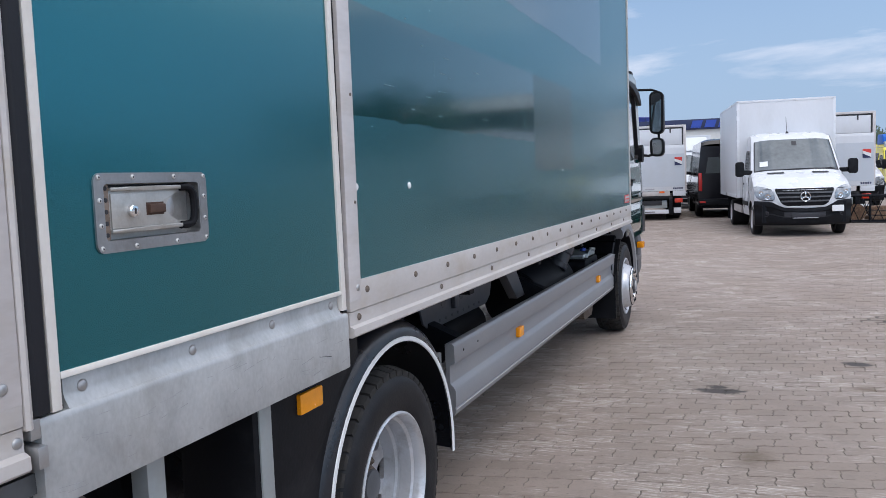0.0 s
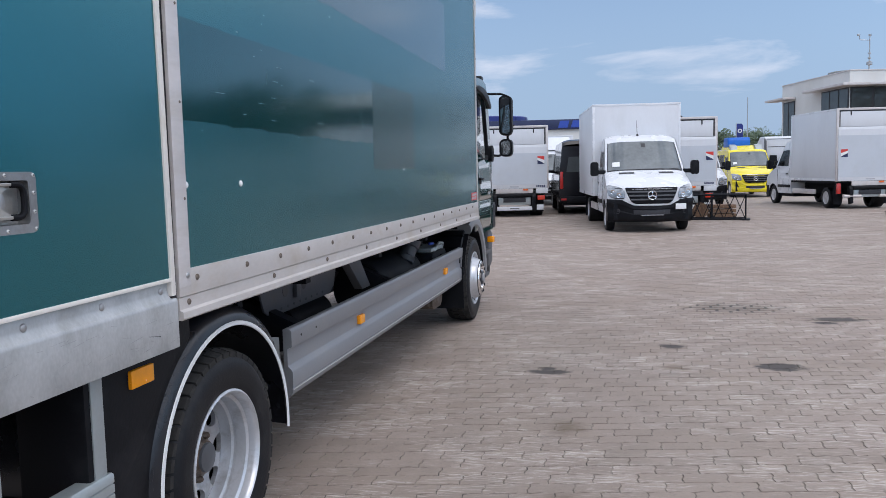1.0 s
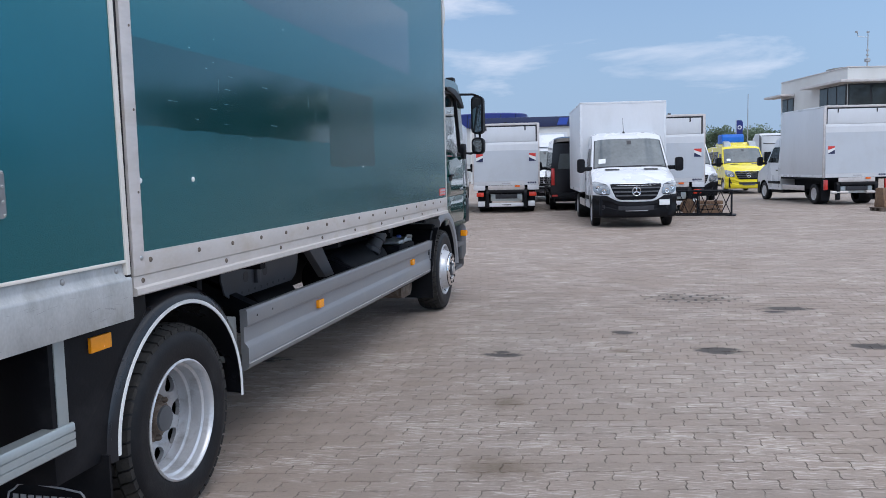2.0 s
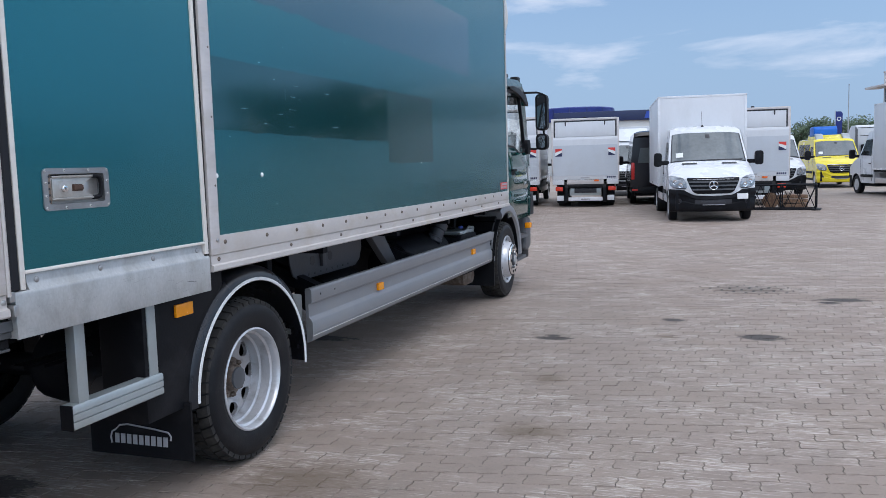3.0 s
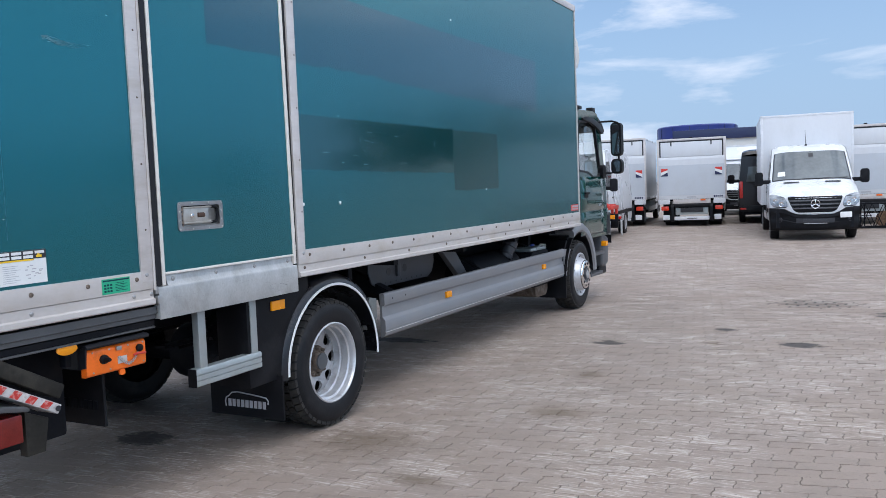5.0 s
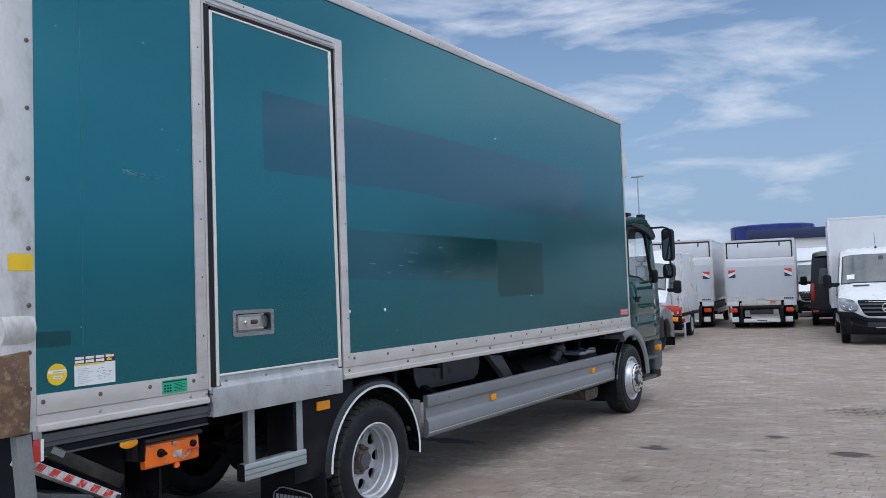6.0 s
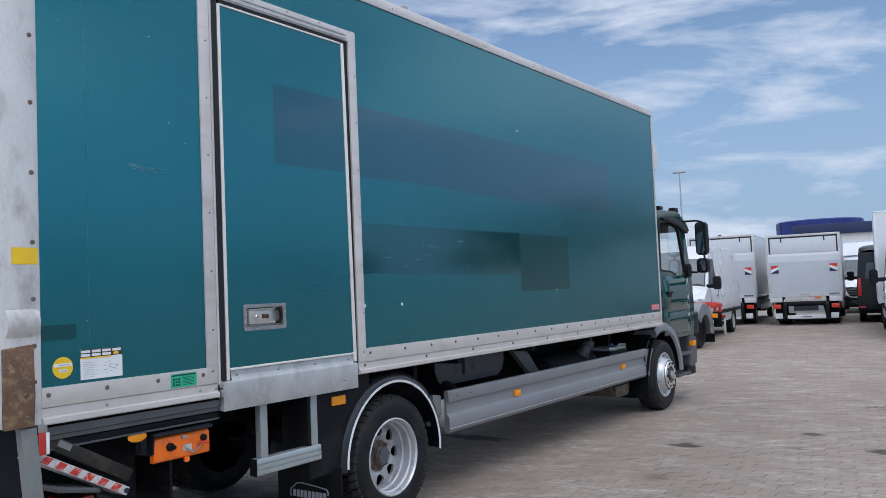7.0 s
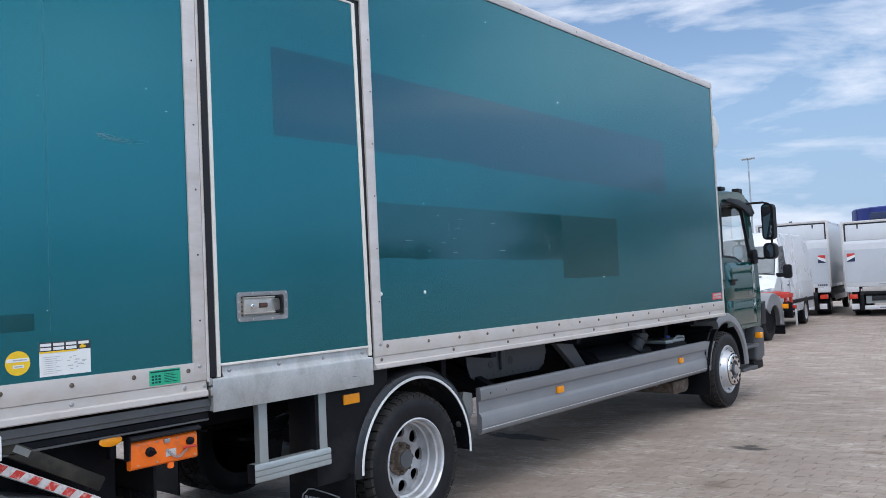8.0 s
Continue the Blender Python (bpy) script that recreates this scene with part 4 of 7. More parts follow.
def rear_wheel(parent, m, dual=True):
    w = new("rear_wheel")
    w.parent, w.matrix_basis = parent, m
    add_tyre(w, Matrix())
    if dual:
        add_tyre(w, Matrix.Translation((-0.29, 0, 0)))
    bm = vb()
    lathe(bm, [(0.262, -0.03), (0.270, -0.012), (0.270, -0.004), (0.262, 0.0), (0.256, -0.006), (0.252, -0.022), (0.250, -0.045), (0.238, -0.052), (0.236, -0.095), (0.241, -0.100), (0.240, -0.108), (0.228, -0.114), (0.226, -0.150), (0.224, -0.16)], Matrix(), 72)
    part("rim", bm, SILVER, w, "silver painted steel rim")
    bm = vb()
    disc_with_holes(bm, 0.112, 0.224, 0.176, 0.040, 8, lambda r: -0.16 + 0.02 * math.sin(math.pi * (r - 0.112) / 0.112), 0.02)
    lathe(bm, [(0.112, -0.16), (0.09, -0.158)], Matrix(), 48)
    part("wheel_disc", bm, WHEEL_DISC, w).matrix_basis = pose(0, 0, 0, 22.5, 0, 0)
    bm = vb()
    lathe(bm, [(0.108, -0.158), (0.107, -0.148), (0.082, -0.144), (0.072, -0.135), (0.068, -0.112), (0.062, -0.105), (0.02, -0.103)], Matrix(), 40, True)
    part("hub", bm, RUST_HUB, w, "rust-stained axle hub")
    bm = vb()
    lathe(bm, [(0.058, -0.104), (0.056, -0.094), (0.03, -0.089), (0.008, -0.088)], Matrix(), 32, True)
    part("hub_cap", bm, DARK_GREY, w)
    nb = vb()
    lathe(nb, [(0.015, 0), (0.015, 0.018), (0.012, 0.024), (0.006, 0.03)], Matrix(), 6, True)
    nut = finish(nb, "wheel_nut", RUST_HUB, 30)
    for i in range(8):
        a = 2 * math.pi * i / 8
        same_mesh("wheel_nut", nut, w, Matrix.Translation((-0.152, 0.092 * math.cos(a), 0.092 * math.sin(a))))
    bm = vb()
    lathe(bm, [(0.22, -0.20), (0.05, -0.20)], Matrix(), 32, True)
    part("brake_drum", bm, CHASSIS, w)
    return w


def front_wheel(parent, m):
    w = new("front_wheel")
    w.parent, w.matrix_basis = parent, m
    add_tyre(w, Matrix())
    bm = vb()
    lathe(bm, [(0.262, -0.03), (0.270, -0.012), (0.270, -0.002), (0.262, 0.002), (0.254, -0.006), (0.248, -0.03), (0.240, -0.036), (0.228, -0.03), (0.214, -0.016), (0.204, 0.006), (0.196, 0.03), (0.186, 0.05), (0.176, 0.058)], Matrix(), 72)
    part("rim", bm, SILVER, w, "silver painted steel rim")
    bm = vb()
    lathe(bm, [(0.176, 0.058), (0.172, 0.070), (0.155, 0.077), (0.128, 0.078), (0.104, 0.074), (0.10, 0.045), (0.086, 0.03)], Matrix(), 48)
    part("wheel_trim", bm, CHROME, w, "bright trim ring")
    part("trim_groove", lathe(vb(), [(0.182, 0.0545), (0.181, 0.0605), (0.175, 0.0605), (0.174, 0.058)], Matrix(), 48), CHASSIS, w)
    bm = vb()
    lathe(bm, [(0.104, 0.03), (0.10, 0.05), (0.07, 0.055), (0.066, 0.08), (0.05, 0.086), (0.02, 0.087)], Matrix(), 36, True)
    part("hub", bm, PLATE_DARK, w)
    part("hub_cap", lathe(vb(), [(0.052, 0.086), (0.050, 0.092), (0.03, 0.097), (0.01, 0.098)], Matrix(), 28, True), WHEEL_DISC, w)
    nb = vb()
    lathe(nb, [(0.017, 0), (0.017, 0.004), (0.010, 0.008)], Matrix(), 6, True)
    nut = finish(nb, "wheel_nut", CHASSIS, 30)
    for i in range(10):
        a = 2 * math.pi * i / 10
        same_mesh("wheel_nut", nut, w, Matrix.Translation((0.075, 0.138 * math.cos(a), 0.138 * math.sin(a))))
    hb = vb()
    lathe(hb, [(0.016, 0.0), (0.014, 0.002)], Matrix(), 12, True)
    hole = finish(hb, "hand_hole", CHASSIS, 30)
    for i in range(10):
        a = 2 * math.pi * (i + 0.5) / 10
        same_mesh("hand_hole", hole, w, Matrix.Translation((-0.012, 0.224 * math.cos(a), 0.224 * math.sin(a))) @ pose(0, 0, 0, math.degrees(a), 0, 0) @ pose(0, 0, 0, 0, 0, -38))
    return w


REAR_Y, FRONT_Y = 2.53, 7.93
rear_wheel(truck, pose(-0.055, REAR_Y, 0.43))
rear_wheel(truck, pose(-2.42, REAR_Y, 0.43, 0, 0, 180))
front_wheel(truck, pose(-0.085, FRONT_Y, 0.43))
front_wheel(truck, pose(-2.39, FRONT_Y, 0.43, 0, 0, 180))

# rear mudguard with white lip, flap and splash panel
bm = vb()
arc_band(bm, 2.55, 0.44, [(-0.70, 0.594), (-0.15, 0.594), (-0.10, 0.588), (-0.07, 0.572), (-0.052, 0.548), (-0.046, 0.522), (-0.055, 0.520), (-0.075, 0.555), (-0.15, 0.575), (-0.70, 0.575)], -5, 182, 40)
guard = part("mudguard", bm, GUARD_BLACK, truck, "black plastic rear mudguard with a white lip")
bm = vb()
arc_band(bm, 2.55, 0.44, [(-0.0455, 0.5245), (-0.041, 0.522), (-0.041, 0.509), (-0.0455, 0.506)], -5, 180, 40)
part("white_lip", bm, PAPER, guard)
bm = vb()
prism(bm, [(1.70, 0.44), (1.985, 0.44), (2.02, 0.62), (2.09, 0.76), (2.19, 0.88), (2.30, 0.96), (2.30, 1.04), (1.70, 1.04)], "x", -0.30, -0.065, 0.01)
part("splash_panel", bm, BLACK_PLASTIC, guard)
bm = vb()
box(bm, -0.61, -0.03, 1.945, 1.957, 0.19, 0.47)
flap = part("mud_flap", bm, BLACK_PLASTIC, guard, "black rubber mud flap with a white maker's emblem")
part("mud_flap", box(vb(), -2.42, -1.85, 1.945, 1.957, 0.12, 0.62), BLACK_PLASTIC, guard)
bm = vb()
hx = [(-0.455, 0.0), (-0.46, 0.03), (-0.452, 0.062), (-0.43, 0.075), (-0.405, 0.10), (-0.36, 0.108), (-0.22, 0.095), (-0.13, 0.082), (-0.115, 0.062), (-0.118, 0.04)]
pipe(bm, [(x - 0.03, 1.943, 0.245 + z * 0.9) for x, z in hx], 0.0042, 6)
for i in range(9):
    x0 = -0.467 + i * 0.0345
    prism(bm, [(x0, 0.248), (x0 + 0.024, 0.248), (x0 + 0.026, 0.294), (x0 + 0.002, 0.294)], "y", 1.942, 1.945)
part("emblem", bm, STICK_GREY, flap, "white van outline over plain bars")
bm = vb()
box(bm, -0.5, -0.085, 1.965, 1.978, 0.83, 0.98)
prism(bm, [(1.80, 0.79), (2.03, 0.79), (2.045, 0.82), (2.045, 0.99), (1.80, 0.99)], "x", -0.098, -0.092)
box(bm, -0.098, -0.075, 1.80, 2.035, 0.786, 0.792)
part("lamp_bracket", bm, LIFT_ARM, truck)
bm = vb()
box(bm, -0.07, -0.052, 1.915, 2.040, 0.868, 0.926, 0.004)
part("side_marker", bm, AMBER, truck, "amber side marker lamp")
part("marker_stem", box(vb(), -0.085, -0.071, 1.96, 1.99, 0.92, 1.04), STEEL, truck)
for y in (2.35, 2.75):
    part("guard_stay", rod(vb(), (-0.9, y, 1.0), (-0.4, y, 0.99), 0.02), CHASSIS, truck)
part("guard_bracket", prism(vb(), [(3.10, 0.55), (3.16, 0.52), (3.26, 0.62), (3.26, 0.76), (3.16, 0.78)], "x", -0.20, -0.16, 0.006), OLD_ZINC, truck)

# scuffs along the mudguard's shoulder
bm = vb()
rng = random.Random(63)
for _ in range(34):
    ang, d = radians(rng.choice((rng.uniform(112, 178), rng.uniform(60, 178)))), radians(rng.uniform(0.6, 4.5))
    r0 = rng.uniform(0.553, 0.590)
    xs = lerp(r0, 0.553, 0.590, -0.0535, -0.098) + 0.0016
    w = rng.uniform(0.0006, 0.0016)
    pts = [(xs, 2.55 + (r0 + k) * math.cos(q), 0.44 + (r0 + k) * math.sin(q)) for q, k in ((ang, 0), (ang + d, 0.003), (ang + d, 0.003 + w), (ang, w))]
    bm.faces.new([bm.verts.new(p) for p in pts])
bmesh.ops.solidify(bm, geom=bm.faces[:], thickness=0.0006)
tagged(part("scuffs", bm, SCUFF, guard, "pale scuffs on black plastic", 0), kind="stuff")

# folding step below the door
step = new("entry_step")
step.parent = truck
step["label"] = "grey aluminium step on two uprights"
for y in (1.335, 1.752):
    part("upright", prism(vb(), [(-0.105, y - 0.028), (-0.06, y - 0.028), (-0.06, y + 0.028), (-0.105, y + 0.028)], "z", 0.56 if y < 1.5 else 0.62, 1.06, 0.004), GREY_STEP, step)
bm = vb()
prism(bm, [(-0.11, 0.556), (-0.055, 0.553), (-0.05, 0.558), (-0.05, 0.582), (-0.056, 0.585), (-0.05, 0.588), (-0.05, 0.612), (-0.056, 0.615), (-0.05, 0.618), (-0.05, 0.640), (-0.055, 0.648), (-0.11, 0.648)], "y", 1.265, 1.795)
part("tread_bar", bm, GREY_STEP, step)
for y in (1.262, 1.793):
    part("end_cap", box(vb(), -0.112, -0.052, y, y + 0.005, 0.55, 0.65, 0.002), BLACK_PLASTIC, step)

# side guard of three pressed planks
guard_rail = new("side_guard")
guard_rail.parent = truck
guard_rail["label"] = "grey ribbed side underrun guard"
SX = -0.13
prof = [(-0.03, 0.788), (-0.014, 0.793), (0.004, 0.790), (0.012, 0.782), (0.014, 0.772), (0.014, 0.708), (0.011, 0.700), (-0.004, 0.696), (-0.010, 0.690), (-0.010, 0.614), (-0.008, 0.607), (0.004, 0.597),
        (0.009, 0.588), (0.014, 0.580), (0.014, 0.509), (0.0105, 0.505), (0.0105, 0.501), (0.014, 0.497), (0.012, 0.482), (0.002, 0.466), (-0.014, 0.456), (-0.03, 0.453)]
bm = vb()
prism(bm, [(SX + x, z) for x, z in prof], "y", 3.30, 7.42)
part("plank", bm, GREY_PLASTIC, guard_rail)
bm = vb()
prism(bm, [(7.42, 0.460), (7.42, 0.785), (7.78, 0.762), (7.77, 0.70), (7.68, 0.69), (7.60, 0.60), (7.56, 0.46)], "x", SX - 0.03, SX + 0.009, 0.006)
part("end_piece", bm, GREY_PLASTIC, guard_rail)
part("seam_lip", box(vb(), SX + 0.006, SX + 0.0152, 3.30, 7.42, 0.494, 0.4975), ALU, guard_rail)
for y in (4.386, 6.754):
    part("side_marker", box(vb(), SX - 0.012, SX + 0.012, y - 0.045, y + 0.045, 0.618, 0.671, 0.004), AMBER, guard_rail, "amber side marker lamp")
hole = bolt_mesh("bolt", 0.007, 0.003, CHASSIS, 8)
put_bolts("bolt", hole, guard_rail, [(SX + 0.013, y, z) for y in (3.42, 3.62) for z in (0.742,)] + [(SX + 0.009, y, 0.54) for y in (3.40, 3.66)])
for y in (3.55, 5.2, 6.9):
    bm = vb()
    prism(bm, [(-0.95, 1.04), (-0.80, 1.04), (SX - 0.06, 0.78), (SX - 0.03, 0.78), (SX - 0.03, 0.50), (SX - 0.06, 0.50), (SX - 0.07, 0.70), (-0.88, 0.96)], "y", y - 0.04, y + 0.04)
    part("bracket", bm, CHASSIS, guard_rail)

# chassis frame, axles, tanks
for x in (-0.86, -1.62):
    part("frame_rail", box(vb(), x - 0.04, x + 0.04, 0.1, 9.1, 0.76, 1.0, 0.006), CHASSIS, truck)
for y in (0.3, 1.3, 2.1, 3.4, 4.6, 5.8, 7.0):
    part("cross_member", box(vb(), -2.4, -0.06, y - 0.03, y + 0.03, 1.0, 1.058), CHASSIS, truck)
bm = vb()
rod(bm, (-2.3, REAR_Y, 0.43), (-0.3, REAR_Y, 0.43), 0.07)
lathe(bm, [(0.05, -0.2), (0.2, -0.12), (0.22, 0), (0.2, 0.12), (0.05, 0.2)], pose(-1.24, REAR_Y, 0.45), 20, True)
part("rear_axle", bm, CHASSIS, truck)
part("front_axle", rod(vb(), (-2.3, FRONT_Y, 0.40), (-0.25, FRONT_Y, 0.40), 0.06), CHASSIS, truck)
bm = vb()
for x in (-0.86, -1.62):
    for k in range(3):
        box(bm, x - 0.04, x + 0.04, REAR_Y - 0.75 + 0.12 * k, REAR_Y + 0.75 - 0.12 * k, 0.62 - 0.02 * k, 0.638 - 0.02 * k)
part("leaf_spring", bm, CHASSIS, truck)
# Unseen fillers added to keep bright ground from showing through the chassis.
bm = vb()
box(bm, -2.36, -2.33, 3.3, 7.4, 0.46, 0.80)
part("far_side_guard", bm, GREY_PLASTIC, truck)
part("underfloor_filler", box(vb(), -1.56, -0.92, 2.9, 7.6, 0.55, 0.98, 0.03), CHASSIS, truck)
bm = vb()
lathe(bm, [(0.05, 0), (0.23, 0.02), (0.24, 0.06), (0.24, 1.35), (0.23, 1.39), (0.05, 1.41)], pose(-2.05, 3.6, 0.70, 0, 0, 90), 24, True)
part("second_tank", bm, CHASSIS, truck)
# plate with holes and posts behind the guard
bm = vb()
prism(bm, [(3.42, 0.93), (3.46, 0.84), (3.54, 0.80), (4.38, 0.80), (4.46, 0.84), (4.50, 0.93), (4.50, 1.03), (3.42, 1.03)], "x", -0.337, -0.325, 0.003)
part("tank_bracket", bm, PLATE_DARK, truck)
part("diagonal_strut", prism(vb(), [(4.58, 1.045), (4.84, 1.045), (5.15, 0.74), (4.97, 0.74)], "x", -0.37, -0.31, 0.006), DARK_GREY, truck, "dark grey slanting strut")
for i in range(9):
    part("bracket_hole", lathe(vb(), [(0.009, -0.326), (0.009, -0.3235)], Matrix.Translation((0, 3.58 + i * 0.085, 0.826)), 10, True), STICK_BLACK, truck)
for y, z in ((3.72, 0.912), (3.98, 0.918)):
    part("bracket_hole", lathe(vb(), [(0.033, -0.326), (0.033, -0.3235)], Matrix.Translation((0, y, z)), 20, True), STICK_BLACK, truck)
part("upright_bracket", box(vb(), -0.3245, -0.300, 3.825, 3.875, 0.86, 1.05, 0.004), PLATE_DARK, truck)
part("upright_bracket", box(vb(), -0.30, -0.26, 3.05, 3.10, 0.55, 1.05, 0.004), CHASSIS, truck)
bm = vb()
lathe(bm, [(0.05, 0), (0.20, 0.02), (0.21, 0.06), (0.21, 1.05), (0.20, 1.09), (0.05, 1.11)], pose(-0.45, 5.30, 0.68, 0, 0, 90), 28, True)
part("fuel_tank", bm, CHASSIS, truck)
bm = vb()
lathe(bm, [(0.04, 0), (0.14, 0.03), (0.145, 0.07), (0.145, 0.6), (0.14, 0.64), (0.04, 0.67)], pose(-0.62, 4.2, 0.60, 0, 0, 90), 24, True)
part("air_tank", bm, CHASSIS, truck)
bm = vb()
prism(bm, rounded(6.55, 7.1, 0.42, 0.82, 0.06), "x", -0.62, -0.20, 0.02)
part("battery_box", bm, CHASSIS, truck)
bm = vb()
box(bm, -0.55, -0.22, 6.62, 7.1, 0.82, 0.86, 0.02)
pipe(bm, [(-0.24, 6.75, 0.79), (-0.22, 6.78, 0.85), (-0.22, 6.9, 0.885), (-0.22, 7.05, 0.87), (-0.24, 7.08, 0.80)], 0.012)
part("battery_cover", bm, GREY_STEP, truck, "pale grey cover with a wire bail")
bm = vb()
lathe(bm, [(0.03, 0), (0.075, 0.01), (0.08, 0.05), (0.07, 0.06), (0.07, 0.13), (0.08, 0.14), (0.08, 0.2), (0.05, 0.22)], pose(-0.33, 6.1, 0.80, 0, -60, 60), 20, True)
part("air_hose", bm, PLATE_DARK, truck)
bm = vb()
lathe(bm, [(0.015, 0), (0.024, 0.004), (0.024, 0.022), (0.015, 0.026)], pose(-0.25, 6.72, 0.88, 0, -90, 0), 16, True)
part("blue_cap", bm, STICK_BLUE, truck, "blue plastic filler cap")
bm = vb()
prism(bm, rounded(6.85, 7.25, 0.27, 0.47, 0.07), "x", -0.75, -0.28, 0.02)
part("silencer", bm, RUST_HUB, truck, "weathered exhaust silencer")
part("drain_valve", rod(vb(), (-0.5, 6.5, 0.40), (-0.25, 6.4, 0.44), 0.035), RUST_HUB, truck)
part("front_flap", box(vb(), -0.50, -0.10, 7.40, 7.415, 0.20, 0.60), BLACK_PLASTIC, truck)
part("floor_post", prism(vb(), [(6.98, 0.75), (7.06, 0.75), (7.14, 1.05), (7.06, 1.05)], "x", -0.5, -0.42), CHASSIS, truck)
# ribbed black mudguard behind the cab wheel
bm = vb()
for k in range(3):
    arc_band(bm, FRONT_Y, 0.43, [(-0.55, 0.55), (-0.14, 0.55), (-0.13, 0.56), (-0.14, 0.575), (-0.55, 0.575)], 112 + k * 16, 126 + k * 16, 6)
arc_band(bm, FRONT_Y, 0.43, [(-0.60, 0.545), (-0.16, 0.545), (-0.16, 0.557), (-0.60, 0.557)], 95, 170, 14)
part("front_mudguard", bm, BLACK_PLASTIC, truck)

# tail lift under the rear bay
GUIDE = surface("dull_grey_steel", (0.085, 0.088, 0.092), 0.45, 0.3, var=0.15, scale=5, fine=70, bump=0.06, dirt=(0.09, 0.085, 0.08), dirt_amount=0.5, dirt_scale=6)
lift = new("tail_lift")
lift.parent = truck
lift["label"] = "folded tail lift with an orange control box"
bm = vb()
prism(bm, [(-0.07, 1.035), (-0.012, 1.035), (-0.010, 1.0), (-0.02, 0.995), (-0.02, 0.975), (-0.07, 0.975)], "y", -0.02, 0.985)
part("guide_rail", bm, GUIDE, lift)
part("guide_rail", box(vb(), -0.09, -0.035, -0.02, 0.985, 0.938, 0.968, 0.004), CHASSIS, lift)
part("guide_rail", box(vb(), -0.085, -0.03, -0.02, 0.985, 0.927, 0.937, 0.003), GUIDE, lift)
bm = vb()
prism(bm, [(-0.075, 0.889), (-0.045, 0.885), (-0.035, 0.87), (-0.035, 0.757), (-0.05, 0.748), (-0.075, 0.748)], "y", 0.568, 0.918, 0.006)
cb = part("control_box", bm, ORANGE, lift, "orange tail lift control box")
cb.matrix_basis = Matrix.Translation((0, 0, 0.0549)) @ Matrix.Diagonal((1, 1, 0.94, 1))
bm = vb()
prism(bm, [(-0.09, 0.920), (-0.03, 0.913), (-0.016, 0.900), (-0.020, 0.890), (-0.09, 0.898)], "y", 0.565, 0.930, 0.002)
prism(bm, [(-0.08, 0.897), (-0.024, 0.895), (-0.034, 0.80), (-0.08, 0.79)], "y", 0.5605, 0.5675)
part("box_lid", bm, SEAL, cb, "grey rubber lid")
bm = vb()
lathe(bm, [(0.024, 0.0), (0.022, 0.012), (0.013, 0.016), (0.012, 0.035), (0.008, 0.045)], pose(-0.035, 0.665, 0.825), 18, True)
part("rotary_switch", bm, BLACK_PLASTIC, cb)
bm = vb()
lathe(bm, [(0.02, 0.0), (0.019, 0.012), (0.01, 0.018)], pose(-0.035, 0.875, 0.842), 16, True)
part("push_button", bm, BLACK_PLASTIC, cb)
part("plate", box(vb(), -0.036, -0.033, 0.745, 0.80, 0.785, 0.82), ALU, cb)
part("cable_clip", box(vb(), -0.036, -0.024, 0.735, 0.765, 0.855, 0.875, 0.002), STEEL, cb)
bm = vb()
for i in range(12):
    t = i / 11
    p = Vector((-0.027, 0.75 + 0.12 * t, 0.86 - 0.09 * math.sin(math.pi * (0.15 + 0.7 * t)) + 0.015 * t))
    q = [p + Vector((0, 0.006 * math.cos(a), 0.006 * math.sin(a))) for a in [k * math.pi / 3 for k in range(7)]]
    pipe(bm, q, 0.0022, 5)
part("chain", bm, STEEL, cb)
bm = vb()
pipe(bm, [(-0.032, 0.84, 0.81), (-0.02, 0.85, 0.818), (-0.018, 0.88, 0.815), (-0.025, 0.905, 0.812)], 0.006, 8)
part("key", bm, RED, cb, "red isolator key")
part("lug", prism(vb(), rounded(0.758, 0.790, 0.722, 0.752, 0.010), "x", -0.05, -0.04), ORANGE, cb)
put_bolts("bolt", bolt_mesh("bolt", 0.005, 0.003, STEEL, 8), cb, [(-0.035, y, z) for y in (0.605, 0.70, 0.81, 0.90) for z in (0.768, 0.868)])
bm = vb()
lathe(bm, [(0.03, -0.06), (0.032, -0.045), (0.02, -0.035)], Matrix.Translation((0, 0, 0)), 24, True)
bmesh.ops.transform(bm, matrix=Matrix.Translation((-0.015, 0.480, 0.912)) @ Matrix.Diagonal((0.6, 1.7, 0.8, 1)), verts=bm.verts[:])
part("oval_marker", bm, AMBER, lift, "oval amber marker lamp")
part("marker_bracket", box(vb(), -0.13, -0.085, 0.50, 0.53, 0.82, 0.90, 0.006), CHASSIS, lift)
m = pose(-0.03, 0.26, 0.832, -30, 0, 0)
part("flap_arm", box(vb(), -0.10, 0.0, -0.30, 0.20, -0.032, 0.032, 0.008, 2, m), LIFT_ARM, lift, "dusty dark padded lift arm")
part("arm_label", box(vb(), 0.0, 0.0015, -0.235, -0.165, -0.006, 0.024, 0, 2, m), OLD_ZINC, lift)
m = pose(-0.03, 0.20, 0.778, -29, 0, 0)
plate = part("lift_edge", box(vb(), -0.14, 0.0, -0.285, 0.245, -0.022, 0.020, 0.004, 2, m), STRIPE_WHITE, lift, "tail lift edge with red and white stripes")
for i in range(2, 8):
    part("warning_stripe", prism(vb(), [(-0.41 + i * 0.079, -0.018), (-0.37 + i * 0.079, -0.018), (-0.355 + i * 0.079, 0.016), (-0.395 + i * 0.079, 0.016)], "x", 0.0, 0.002), WORN_RED, plate).matrix_basis = m
part("edge_socket", rod(vb(), m @ Vector((0.001, 0.232, 0.0)), m @ Vector((0.004, 0.232, 0.0)), 0.013), STICK_BLACK, plate)
part("lift_web", prism(vb(), [(0.27, 0.48), (0.36, 0.48), (0.385, 0.625), (0.27, 0.68)], "x", -0.12, -0.07, 0.006), LIFT_ARM, lift)
